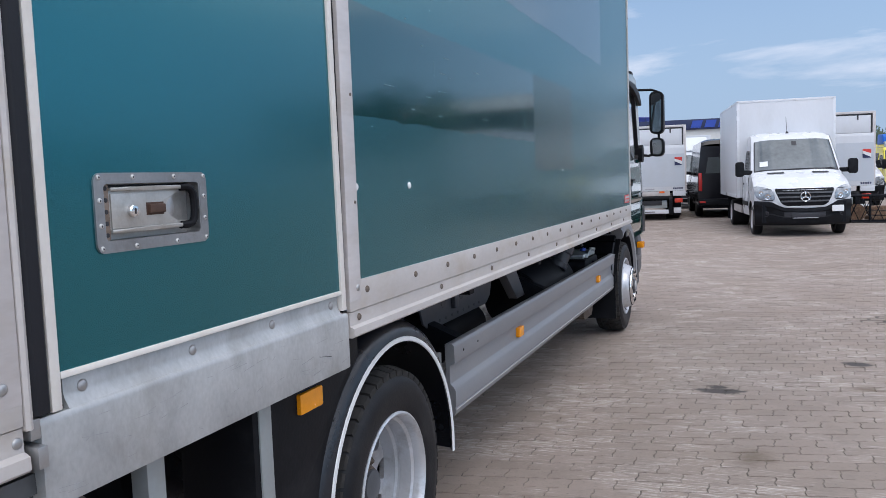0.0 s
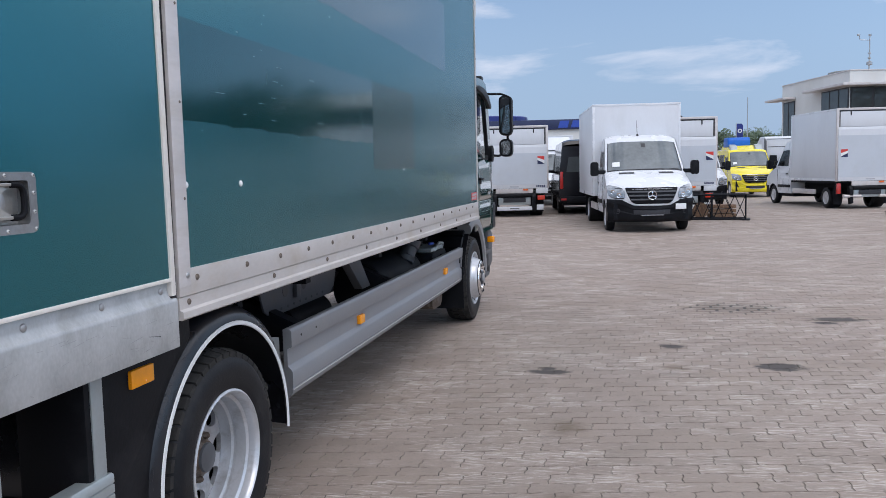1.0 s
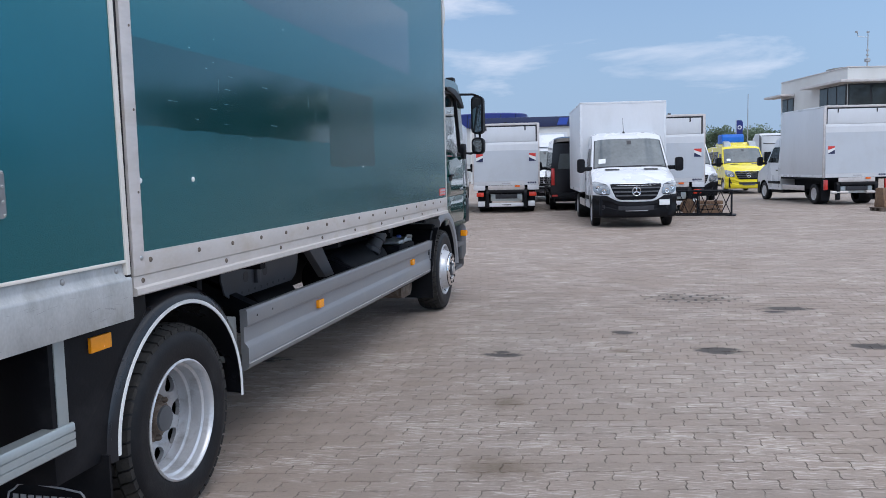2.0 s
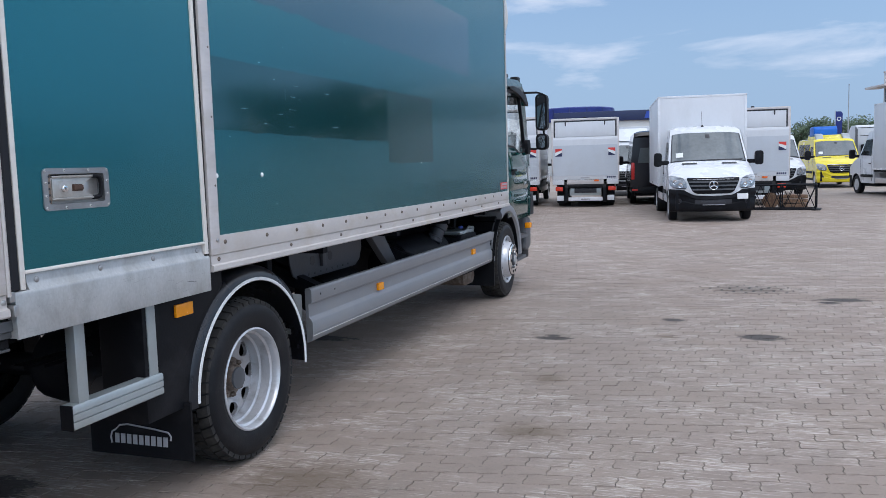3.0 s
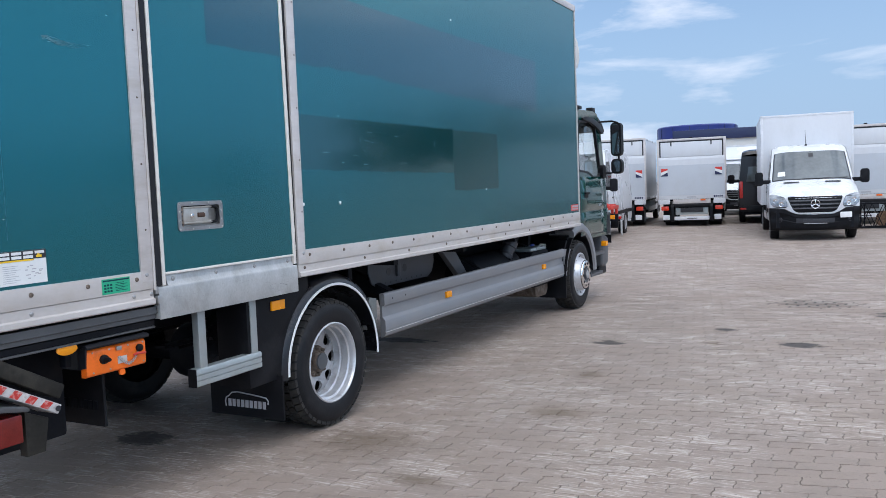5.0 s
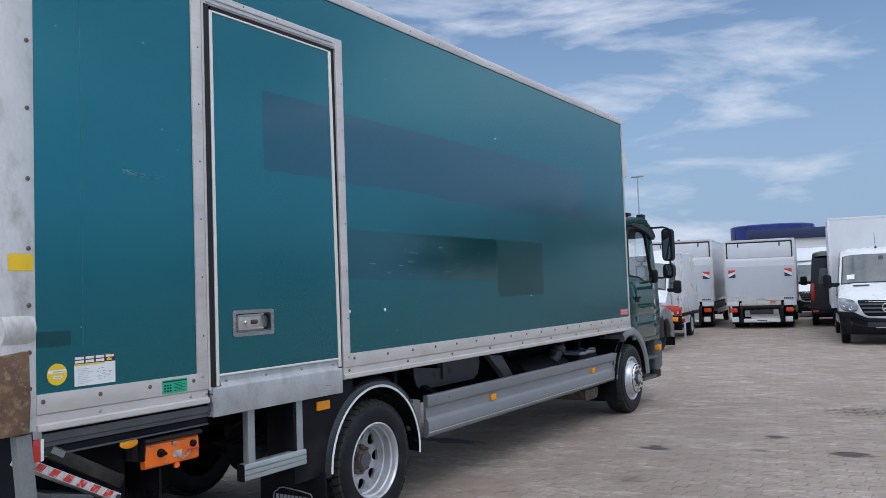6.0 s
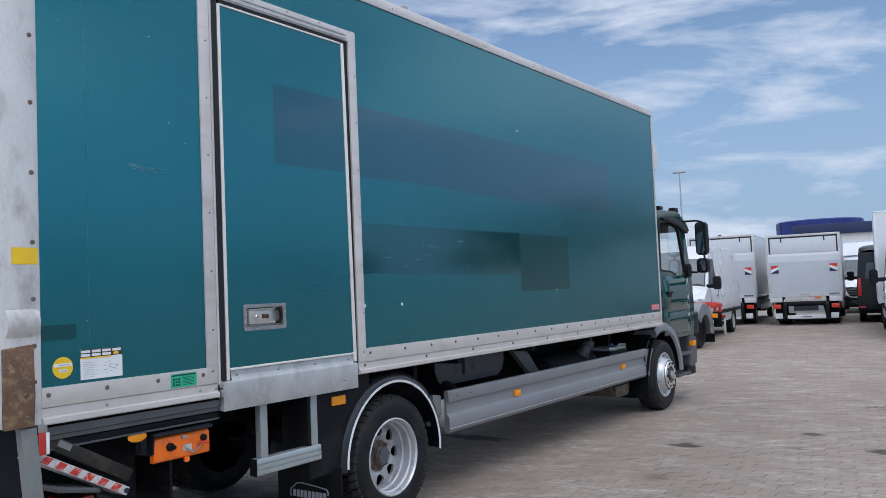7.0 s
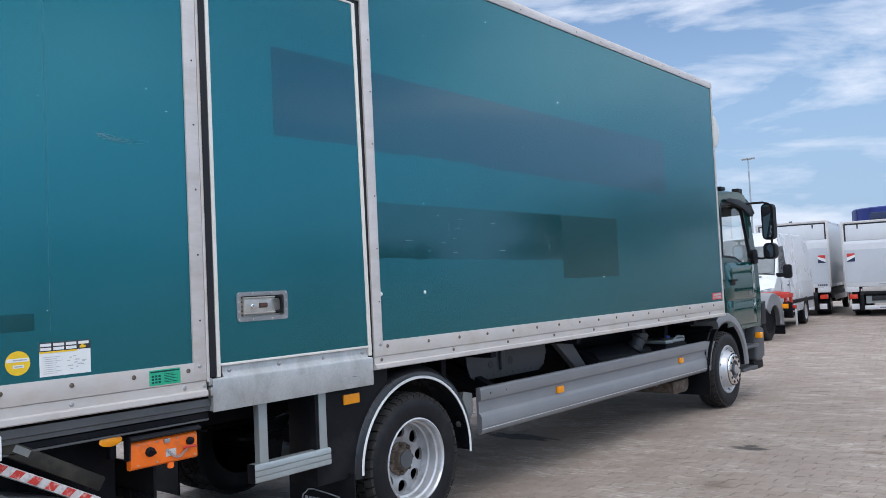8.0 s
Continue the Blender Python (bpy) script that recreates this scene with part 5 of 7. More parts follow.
part("galvanised_post", prism(vb(), [(-0.134, 1.05), (-0.062, 1.05), (-0.001, 0.35), (-0.073, 0.35)], "x", -0.038, 0.012, 0.004), OLD_ZINC, lift)
lamp = part("corner_lamp", box(vb(), -0.04, 0.012, -0.055, -0.020, 0.920, 1.02, 0.006), RED_LENS, lift, "red and white corner lamp")
part("white_lens", box(vb(), -0.04, 0.011, -0.0195, -0.002, 0.920, 1.02, 0.006), PAPER, lamp)
part("lamp_plate", box(vb(), -0.02, 0.010, -0.055, -0.012, 1.0205, 1.075, 0.002), STEEL, lamp)
tail = part("tail_lamp", box(vb(), -0.34, -0.034, 0.05, 0.235, 0.56, 0.683, 0.01), DARK_RED, lift, "dark red tail lamp with an amber end")
part("amber_lens", box(vb(), -0.32, -0.030, 0.055, 0.12, 0.565, 0.678, 0.008), DIM_AMBER, tail)
part("lamp_hood", prism(vb(), [(0.05, 0.757), (0.25, 0.712), (0.27, 0.694), (0.258, 0.687), (0.05, 0.730)], "x", -0.36, -0.026, 0.004), GUIDE, lift)
part("lift_flap", box(vb(), -0.60, -0.165, 0.755, 0.77, 0.47, 0.735), BLACK_PLASTIC, lift, "black rubber flap with raised maker's bars")
bm = vb()
for i in range(10):
    box(bm, -0.56 + i * 0.037, -0.538 + i * 0.037, 0.749, 0.756, 0.55, 0.595)
part("raised_lettering", bm, CHASSIS, lift)
# Solid dark block added in place of open lift gear to hide lit ground.
part("lift_frame_filler", box(vb(), -2.25, -0.26, 0.04, 0.62, 0.46, 1.0, 0.02), CHASSIS, lift)
part("lift_beam", box(vb(), -2.3, -0.62, 0.78, 0.94, 0.48, 0.64, 0.01), CHASSIS, lift)

# ---- cab of the green truck ----
cab = new("cab")
cab.parent = truck
cab["label"] = "dark green day cab with grey wheel arch and black mirrors"
CX, HALF = -1.24, 1.15
arch = [(FRONT_Y + 0.60 * math.cos(radians(a)), 0.43 + 0.60 * math.sin(radians(a))) for a in range(44, 109, 8)]
outline = [(7.76, 2.47), (7.76, 1.0)] + arch[::-1] + [(8.42, 0.85), (9.12, 0.85), (9.16, 1.25), (9.12, 1.60), (8.93, 2.28), (8.80, 2.47), (8.6, 2.50)]
window = [(7.98, 1.72), (7.99, 2.28), (8.04, 2.34), (8.60, 2.37), (8.68, 2.34), (8.90, 1.72), (8.86, 1.64), (8.6, 1.63), (8.35, 1.70)]


def cab_side(sx, name):
    """One side of the cab: skin with its window opening, and thickness."""
    bm = vb()
    s = 1 if sx > CX else -1
    loops = []
    for pts in (outline, window):
        vs = [bm.verts.new((sx, y, z)) for y, z in pts]
        loops += [bm.edges.new((vs[i], vs[(i + 1) % len(vs)])) for i in range(len(vs))]
    bmesh.ops.triangle_fill(bm, use_beauty=True, use_dissolve=False, edges=loops)
    g = bmesh.ops.extrude_face_region(bm, geom=bm.faces[:])
    bmesh.ops.translate(bm, vec=(-0.04 * s, 0, 0), verts=[v for v in g["geom"] if isinstance(v, bmesh.types.BMVert)])
    return part(name, bm, CAB_GREEN, cab, "", 30)


for s in (1, -1):
    sx = CX + s * HALF
    cab_side(sx, "door_side")
    part("side_window", prism(vb(), window, "x", sx - 0.022 * s, sx - 0.017 * s), GLASS, cab).visible_shadow = False
    part("window_seal", frame_band(vb(), [(8.365 + (y - 8.365) * 1.03, 1.98 + (z - 1.98) * 1.04) for y, z in window], [(8.365 + (y - 8.365) * 0.96, 1.98 + (z - 1.98) * 0.955) for y, z in window], "x", sx - 0.03 * s, sx + 0.004 * s), SEAL, cab)
# skin across the cab, pulled in at the rounded edges
over = [(7.76, 1.0), (7.76, 2.47), (7.86, 2.53), (8.6, 2.57), (8.86, 2.52), (9.02, 2.36)]
nose = [(9.30, 1.60), (9.36, 1.25), (9.34, 0.85)]


def across(bm, pts, edge):
    """Strips over the width of the cab; the outermost run bends to the side's outline."""
    us = (-1.0, -0.97, -0.9, -0.6, 0, 0.6, 0.9, 0.97, 1.0)
    rows = []
    for (y, z), (ye, ze) in zip(pts, edge):
        row = []
        for u in us:
            k = abs(u)
            f = 0.0 if k <= 0.6 else ((k - 0.6) / 0.4) ** 2.2
            row.append((CX + u * HALF, y + (ye - y) * f, z + (ze - z) * f))
        rows.append(row)
    ring_strip(bm, rows, False)


bm = vb()
across(bm, over, [(7.76, 1.0), (7.76, 2.44), (7.86, 2.47), (8.6, 2.485), (8.80, 2.455), (8.93, 2.28)])
part("roof_skin", bm, CAB_GREEN, cab)
bm = vb()
across(bm, nose, [(9.12, 1.60), (9.16, 1.25), (9.12, 0.85)])
part("nose_skin", bm, CAB_GREEN, cab)
bm = vb()
across(bm, [(9.02, 2.36), (9.30, 1.60)], [(8.93, 2.28), (9.12, 1.60)])
part("windscreen", bm, GLASS, cab).visible_shadow = False
bm = vb()
prism(bm, [(8.80, 2.43), (8.92, 2.44), (9.10, 2.36), (9.20, 2.27), (9.18, 2.25), (9.04, 2.32), (8.90, 2.39), (8.80, 2.39)], "x", CX - HALF + 0.02, CX + HALF - 0.02, 0.008)
part("sun_visor", bm, SEAL, cab, "dark sun visor")
bm = vb()
prism(bm, [(8.10, 2.385), (8.22, 2.405), (8.55, 2.405), (8.85, 2.34), (9.0, 2.25), (8.99, 2.215), (8.90, 2.215), (8.66, 2.30), (8.40, 2.345), (8.12, 2.36)], "x", CX + HALF - 0.01, CX + HALF + 0.03, 0.008)
part("window_visor", bm, SEAL, cab, "dark rain deflector over the door window")
bm = vb()
box(bm, CX + HALF - 0.16, CX + HALF - 0.04, 8.16, 8.30, 2.505, 2.55, 0.015)
part("roof_marker", bm, SEAL, cab)
part("roof_marker", box(vb(), CX + HALF - 0.13, CX + HALF - 0.03, 8.72, 8.84, 2.47, 2.56, 0.02), SEAL, cab)
bm = vb()
for y in (8.005, 8.985):
    box(bm, CX + HALF - 0.01, CX + HALF + 0.0015, y - 0.004, y + 0.004, 0.90, 1.66)
box(bm, CX + HALF - 0.01, CX + HALF + 0.0015, 8.005, 8.985, 0.895, 0.903)
part("door_gap", bm, STICK_BLACK, cab)
bm = vb()
box(bm, CX + HALF, CX + HALF + 0.040, 8.08, 8.22, 1.38, 1.45, 0.005)
box(bm, CX + HALF + 0.034, CX + HALF + 0.062, 8.06, 8.24, 1.425, 1.45, 0.008)
part("door_handle", bm, BLACK_PLASTIC, cab)
# pressed door skin with a crease under its swell
swell = [(0.905, 0.002), (0.93, 0.012), (1.05, 0.020), (1.17, 0.022), (1.195, 0.012), (1.215, 0.012), (1.235, 0.028), (1.30, 0.034), (1.42, 0.030), (1.54, 0.020), (1.62, 0.006), (1.645, 0.002)]
along = [8.012, 8.03, 8.07, 8.2, 8.4, 8.6, 8.8, 8.92, 8.96, 8.978]
rows = [[(CX + HALF + 0.0015 + off * min(1.0, (y - 8.012) / 0.05, (8.978 - y) / 0.05), y, z) for y in along] for z, off in swell]
part("door_skin", sheet(rows), CAB_GREEN, cab, "", 40)
bm = vb()
for i in range(3):
    box(bm, CX + HALF, CX + HALF + 0.037, 8.66 + i * 0.06, 8.70 + i * 0.06, 1.255, 1.295)
part("model_badge", bm, CHROME, cab, "small bright bars", 0)
# arch, steps, bumper corner
bm = vb()
arc_band(bm, FRONT_Y, 0.43, [(CX + HALF - 0.3, 0.63), (CX + HALF + 0.01, 0.64), (CX + HALF + 0.022, 0.62), (CX + HALF + 0.022, 0.55), (CX + HALF + 0.0, 0.53), (CX + HALF - 0.3, 0.53)], 0, 118, 26)
part("wheel_arch", bm, GREY_PLASTIC, cab, "grey plastic wheel arch")
bm = vb()
arc_band(bm, FRONT_Y, 0.43, [(CX + HALF - 0.7, 0.52), (CX + HALF - 0.0, 0.52), (CX + HALF - 0.0, 0.535), (CX + HALF - 0.7, 0.535)], 0, 170, 26)
part("arch_liner", bm, BLACK_PLASTIC, cab)
bm = vb()
prism(bm, [(8.46, 0.36), (8.94, 0.36), (8.98, 0.85), (8.52, 0.85)], "x", CX + HALF - 0.32, CX + HALF - 0.16, 0.01)
prism(bm, [(8.47, 0.33), (8.97, 0.33), (8.97, 0.37), (8.47, 0.37)], "x", CX + HALF - 0.3, CX + HALF - 0.02, 0.01)
prism(bm, [(8.52, 0.60), (8.97, 0.60), (8.97, 0.64), (8.52, 0.64)], "x", CX + HALF - 0.3, CX + HALF + 0.01, 0.01)
part("cab_step", bm, DARK_GREY, cab, "grey two-tread boarding step")
bm = vb()
prism(bm, [(9.0, 0.42), (9.15, 0.40), (9.30, 0.45), (9.32, 0.80), (9.15, 0.86), (9.0, 0.86)], "x", CX - HALF + 0.05, CX + HALF - 0.035, 0.04, 3)
part("bumper", bm, DARK_GREY, cab)
part("bumper_skirt", box(vb(), CX - HALF + 0.06, CX + HALF - 0.07, 8.98, 9.32, 0.30, 0.42, 0.03), BLACK_PLASTIC, cab)
part("indicator", box(vb(), CX + HALF - 0.045, CX + HALF + 0.03, 8.99, 9.08, 0.70, 0.768, 0.012), AMBER, cab, "orange side indicator")
bm = vb()
prism(bm, [(9.10, 0.86), (9.30, 0.86), (9.30, 1.15), (9.18, 1.12)], "x", CX + HALF - 0.12, CX + HALF + 0.006, 0.01)
part("corner_panel", bm, SEAL, cab)
# mirrors on the near side
bm = vb()
pipe(bm, [(CX + HALF - 0.06, 8.86, 2.33), (CX + HALF + 0.0, 8.92, 2.375), (0.03, 9.08, 2.385), (0.085, 9.13, 2.37), (0.095, 9.14, 2.2), (0.10, 9.14, 1.80), (0.08, 9.13, 1.715), (0.0, 9.06, 1.685), (CX + HALF - 0.03, 8.95, 1.70)], 0.014)
part("mirror_arm", bm, BLACK_PLASTIC, cab)
part("arm_foot", prism(vb(), rounded(8.86, 9.02, 1.62, 1.80, 0.05), "x", CX + HALF - 0.03, CX + HALF + 0.045, 0.02), BLACK_PLASTIC, cab)
for z0, z1, name in ((1.915, 2.365, "mirror"), (1.675, 1.875, "wide_angle_mirror")):
    bm = vb()
    prism(bm, rounded(0.012, 0.158, z0, z1, 0.055, 7), "y", 9.06, 9.18, 0.028, 4)
    mh = part(name, bm, BLACK_PLASTIC, cab, "black mirror housing")
    bm = vb()
    prism(bm, rounded(0.032, 0.138, z0 + 0.022, z1 - 0.022, 0.035, 6), "y", 9.054, 9.0605)
    gl = part("mirror_glass", bm, MIRROR, mh)
    gl.matrix_basis = Matrix.Translation((0.085, 9.052, 0)) @ pose(0, 0, 0, 0, 0, -9) @ Matrix.Translation((-0.085, -9.0575, 0))
# seats and dash seen through the glass
bm = vb()
for x in (-0.55, -1.9):
    prism(bm, [(8.0, 1.2), (8.45, 1.2), (8.5, 1.35), (8.12, 1.38), (7.98, 2.05), (7.88, 2.05)], "x", x - 0.24, x + 0.24, 0.03)
part("seat", bm, SEAL, cab)
bm = vb()
prism(bm, [(8.75, 1.0), (9.12, 1.0), (9.15, 1.6), (8.95, 1.64), (8.8, 1.5)], "x", CX - HALF + 0.05, CX + HALF - 0.05, 0.02)
part("dashboard", bm, SEAL, cab)
part("cab_floor", box(vb(), CX - HALF + 0.05, CX + HALF - 0.05, 7.8, 9.1, 1.02, 1.06), CHASSIS, cab)
# wind deflector on the front wall of the box
bm = vb()
prism(bm, [(7.685, 2.92), (7.84, 2.96), (7.92, 3.06), (7.925, 3.18), (7.86, 3.30), (7.685, 3.38)], "x", -2.44, -0.02, 0.03, 3)
part("cooling_unit", bm, WALL_WHITE, truck, "rounded off-white unit on the front wall")


# ---- parked vans and lorries ----
def car_wheel(parent, x, y, r=0.345, w=0.2, side=1, name="wheel"):
    wl_ = new(name)
    wl_.parent = parent
    wl_.matrix_basis = pose(x, y, r, 0, 0, 0 if side > 0 else 180)
    bm = vb()
    lathe(bm, [(r * 0.62, -0.01), (r * 0.7, 0.0), (r * 0.9, 0.0), (r * 0.985, -0.02), (r, -0.05), (r, -w + 0.03), (r * 0.95, -w), (r * 0.6, -w)], Matrix(), 32)
    part("tyre", bm, RUBBER, wl_)
    bm = vb()
    lathe(bm, [(r * 0.63, -0.02), (r * 0.62, -0.005), (r * 0.57, -0.03), (r * 0.48, -0.045), (r * 0.3, -0.03), (r * 0.2, -0.01), (r * 0.1, -0.008)], Matrix(), 28, True)
    part("rim", bm, SILVER, wl_)
    return wl_


def lerp_table(table, v):
    for (a, fa), (b, fb) in zip(table, table[1:]):
        if v <= b:
            return fa + (fb - fa) * max(0.0, (v - a) / (b - a))
    return table[-1][1]


def van_front(parent, paint, roof=2.40, bumper_mat=BLACK_PLASTIC, grille_mat=BLACK_PLASTIC, cab_end=2.55, rear_z=0.42, full=None, wheels=(1.0,), side_glass=True, wide=0.985):
    """A van whose nose is at y = 0 and looks along -y. full: the length of a closed van body; otherwise a cab ends at cab_end."""
    end = full or cab_end
    # profile over the middle: y, z
    mid = [(0.055, 0.60), (0.03, 0.72), (0.03, 0.86), (0.05, 1.01), (0.12, 1.08), (0.50, 1.26), (0.95, 1.41)]
    glass_lo, glass_hi = (1.0, 1.445), (1.64, min(roof - 0.14, 2.15))
    top = [(1.68, min(roof - 0.10, 2.19)), (1.80, roof - 0.035), (2.10, roof), (end - 0.25, roof + 0.02), (end - 0.05, roof - 0.03), (end, roof - 0.14)]

    def half(z):
        return lerp_table([(0.2, wide - 0.04), (0.7, wide), (1.2, wide - 0.005), (1.5, wide - 0.035), (roof - 0.3, wide - 0.095), (roof + 0.1, wide - 0.15)], z)

    def pull(y):
        """How far the corners lie behind the middle."""
        return lerp_table([(0.0, 0.36), (0.3, 0.31), (1.0, 0.16), (1.7, 0.12), (2.2, 0.02), (9.0, 0.0)], y)

    def droop(z):
        return lerp_table([(0.6, 0.01), (1.0, 0.02), (1.4, 0.06), (3.0, 0.07)], z)

    knots = [-1, -0.96, -0.88, -0.74, -0.5, -0.25, 0, 0.25, 0.5, 0.74, 0.88, 0.96, 1]
    us = [p + (q - p) * k / 3 for p, q in zip(knots, knots[1:]) for k in range(3)] + [1]
    mid = [(p[0] + (q[0] - p[0]) * k / 4, p[1] + (q[1] - p[1]) * k / 4) for p, q in zip(mid, mid[1:]) for k in range(4)] + [mid[-1]]

    def place(u, y, z, out=0.0):
        k = abs(u)
        return (u * (half(z) + out), y + pull(y) * k ** 2.6 - out, z - droop(z) * k ** 6)

    def row(y, z, out=0.0):
        return [place(u, y, z, out) for u in us]

    def nose_y(z):
        return lerp_table([(v[1], v[0]) for v in mid], z)

    def nose_patch(rows_, out, n=13):
        """A piece of the nose given as rows of height and the two widths between which it runs."""
        return [[place(u0 + (u1 - u0) * i / (n - 1), nose_y(z), z, out) for i in range(n)] for z, u0, u1 in rows_]

    bm = vb()
    ring_strip(bm, [row(y, z) for y, z in mid + [glass_lo]], False)
    ring_strip(bm, [row(y, z) for y, z in [glass_hi] + top], False)
    # slim pillars beside the windscreen
    lo, hi = row(*glass_lo), row(*glass_hi)
    for ids in (range(0, 5), range(36, 31, -1)):
        ring_strip(bm, [[lo[i] for i in ids], [hi[i] for i in ids]], False)
    edge = [(row(y, z)[-1][1], row(y, z)[-1][2]) for y, z in mid + [glass_lo, glass_hi] + top]
    y_start = edge[0][0]
    ys = [y_start + (end - y_start) * i / 70 for i in range(71)]
    arches = list(wheels)

    def low(y):
        for c in arches:
            if abs(y - c) < 0.42:
                return max(rear_z, 0.345 + math.sqrt(max(0.0, 0.42 ** 2 - (y - c) ** 2)))
        return rear_z
    for s in (1, -1):
        side = vb()
        rows_ = []
        for y in ys:
            zt = lerp_table(edge, y)
            zb = min(low(y), zt - 0.02)
            zs = [zb] + [min(max(zb, v), zt) for v in (0.78, 0.95, 1.2, 1.5, 1.8, roof - 0.3)] + [zt]
            rows_.append([(s * half(v), y, v) for v in zs])
        ring_strip(side, rows_, False)
        bmesh.ops.remove_doubles(side, verts=side.verts[:], dist=0.0008)
        part("body_side", side, paint, parent, "", 0)
    # back wall
    zt = edge[-1][1]
    back = [(-half(rear_z + (zt - rear_z) * k / 6), end, rear_z + (zt - rear_z) * k / 6) for k in range(7)]
    ring_strip(bm, [back, [(-x, y, z) for x, y, z in back]], False)
    bmesh.ops.remove_doubles(bm, verts=bm.verts[:], dist=0.0008)
    body = part("body", bm, paint, parent, "", 40)

    # bumper: low under the grille, rising to the headlamps at both sides
    def bumper_top(u):
        return lerp_table([(0.0, 0.615), (0.40, 0.630), (0.52, 0.68), (0.66, 0.765), (1.01, 0.80)], abs(u))

    bm = vb()
    prof = [(0.0, 0.24, 0.10), (0.02, 0.25, 0.03), (0.10, 0.28, -0.005), (0.25, 0.35, -0.022), (0.45, 0.43, -0.022), (0.50, 0.45, 0.0), (0.75, 0.55, 0.0), (0.80, 0.57, -0.020), (0.95, 0.0, -0.014), (1.0, 0.0, 0.012)]
    rows_ = []
    for f, _, out in prof:
        rows_.append([place(u, 0.035, 0.245 + (bumper_top(u) - 0.245) * f, 0.012) for u in us])
        rows_[-1] = [(x, y + out, z) for x, y, z in rows_[-1]]
    ring_strip(bm, rows_, False)
    for s in (1, -1):
        strip_ = [[(s * (half(0.5) + 0.010), y, z) for z in (0.26, 0.5, 0.79)] for y in [0.36 + 0.42 * i / 8 for i in range(9)]]
        if arches[0] > 0.9:
            ring_strip(bm, [r for r in strip_ if r[0][1] < arches[0] - 0.36], False)
    bump = part("bumper", bm, bumper_mat, parent)
    part("lower_intake", sheet([[place(-0.42 + 0.84 * i / 10, 0.035, z, 0.020) for i in range(11)] for z in (0.43, 0.535)]), STICK_BLACK, bump)
    holder = part("plate", box(vb(), -0.27, 0.27, -0.03, -0.012, 0.40, 0.51, 0.006), STICK_BLACK, bump, "blank dark number plate holder")
    part("plate_edge", box(vb(), -0.25, 0.25, -0.034, -0.029, 0.405, 0.418), STICK_GREY, holder)
    for s in (1, -1):
        part("fog_lamp", lathe(vb(), [(0.06, 0.0), (0.055, 0.02), (0.03, 0.012)], Matrix.Translation(place(s * 0.77, 0.035, 0.50, 0.012)) @ pose(0, 0, 0, 0, 0, -90 + s * 34), 16, True), STICK_BLACK, bump)
    # grille: wide above, narrow and rounded below
    shape = [(0.665, 0.34), (0.69, 0.42), (0.73, 0.475), (0.85, 0.535), (0.97, 0.585), (1.03, 0.60), (1.05, 0.585)]
    grille = part("grille", sheet(nose_patch([(z, -u, u) for z, u in shape], 0.010)), grille_mat, parent, "black slatted radiator grille")
    for z in (0.765, 0.855, 0.945):
        u = lerp_table(shape, z) - 0.02
        bm = vb()
        p, q = nose_patch([(z - 0.012, -u, u), (z + 0.020, -u, u)], 0.032), nose_patch([(z + 0.022, -u, u)], 0.008)
        ring_strip(bm, [p[0], p[1], q[0]], False)
        part("slat", bm, DARK_GREY, grille)
    bm = vb()
    for s in (1, -1):
        ring_strip(bm, nose_patch([(z, s * u, s * (u + 0.022)) for z, u in shape], 0.022, n=3), False)
    ring_strip(bm, nose_patch([(0.645, -0.36, 0.36), (0.668, -0.36, 0.36)], 0.022), False)
    part("grille_trim", bm, paint, grille)
    part("chrome_strip", sheet(nose_patch([(1.046, -0.585, 0.585), (1.058, -0.56, 0.56)], 0.020)), CHROME, grille)
    bm = vb()
    lathe(bm, [(0.100, 0.0), (0.108, 0.01), (0.100, 0.022), (0.088, 0.012), (0.088, 0.0)], pose(0, -0.008, 0.865, 0, 0, -90), 32)
    lathe(bm, [(0.026, 0.0), (0.020, 0.014)], pose(0, -0.008, 0.865, 0, 0, -90), 16, True)
    for k in range(3):
        box(bm, -0.013, 0.013, -0.022, -0.012, 0.01, 0.094, 0.003, 2, Matrix.Translation((0, 0, 0.865)) @ pose(0, 0, 0, 0, 120 * k, 0))
    part("round_emblem", bm, CHROME, grille, "plain chrome ring with spokes")
    lamp_shape = [(0.785, 0.64, 0.78), (0.82, 0.600, 0.90), (0.88, 0.605, 0.965), (0.96, 0.625, 0.988), (1.03, 0.66, 0.992), (1.075, 0.75, 0.994), (1.115, 0.88, 0.995), (1.13, 0.93, 0.995)]
    for s in (1, -1):
        hl = part("headlamp", sheet(nose_patch([(z, s * p, s * q) for z, p, q in lamp_shape], 0.012, n=7)), HEADLIGHT, parent, "clear headlamp")
        for u, z, r in ((0.735, 0.875, 0.066), (0.865, 0.955, 0.058)):
            part("lamp_reflector", lathe(vb(), [(r, -0.004), (r * 0.95, 0.014), (r * 0.45, 0.004), (r * 0.2, 0.010)], Matrix.Translation(place(s * u, nose_y(z), z, 0.006)) @ pose(0, 0, 0, 0, 0, -90 + s * 32), 18, True), CHROME, hl)
        part("lamp_brow", sheet(nose_patch([(1.03, s * 0.66, s * 0.80), (1.045, s * 0.69, s * 0.82)], 0.016, n=4)), STICK_BLACK, hl)
        part("lamp_brow", sheet(nose_patch([(0.79, s * 0.64, s * 0.80), (0.812, s * 0.61, s * 0.87)], 0.016, n=4)), STICK_BLACK, hl)
        part("bonnet_vent", sheet([[place(s * (0.30 + 0.36 * i / 6), y, z, 0.010) for i in range(7)] for y, z in ((0.80, 1.372), (0.88, 1.400))]), STICK_BLACK, parent)
        bm = vb()
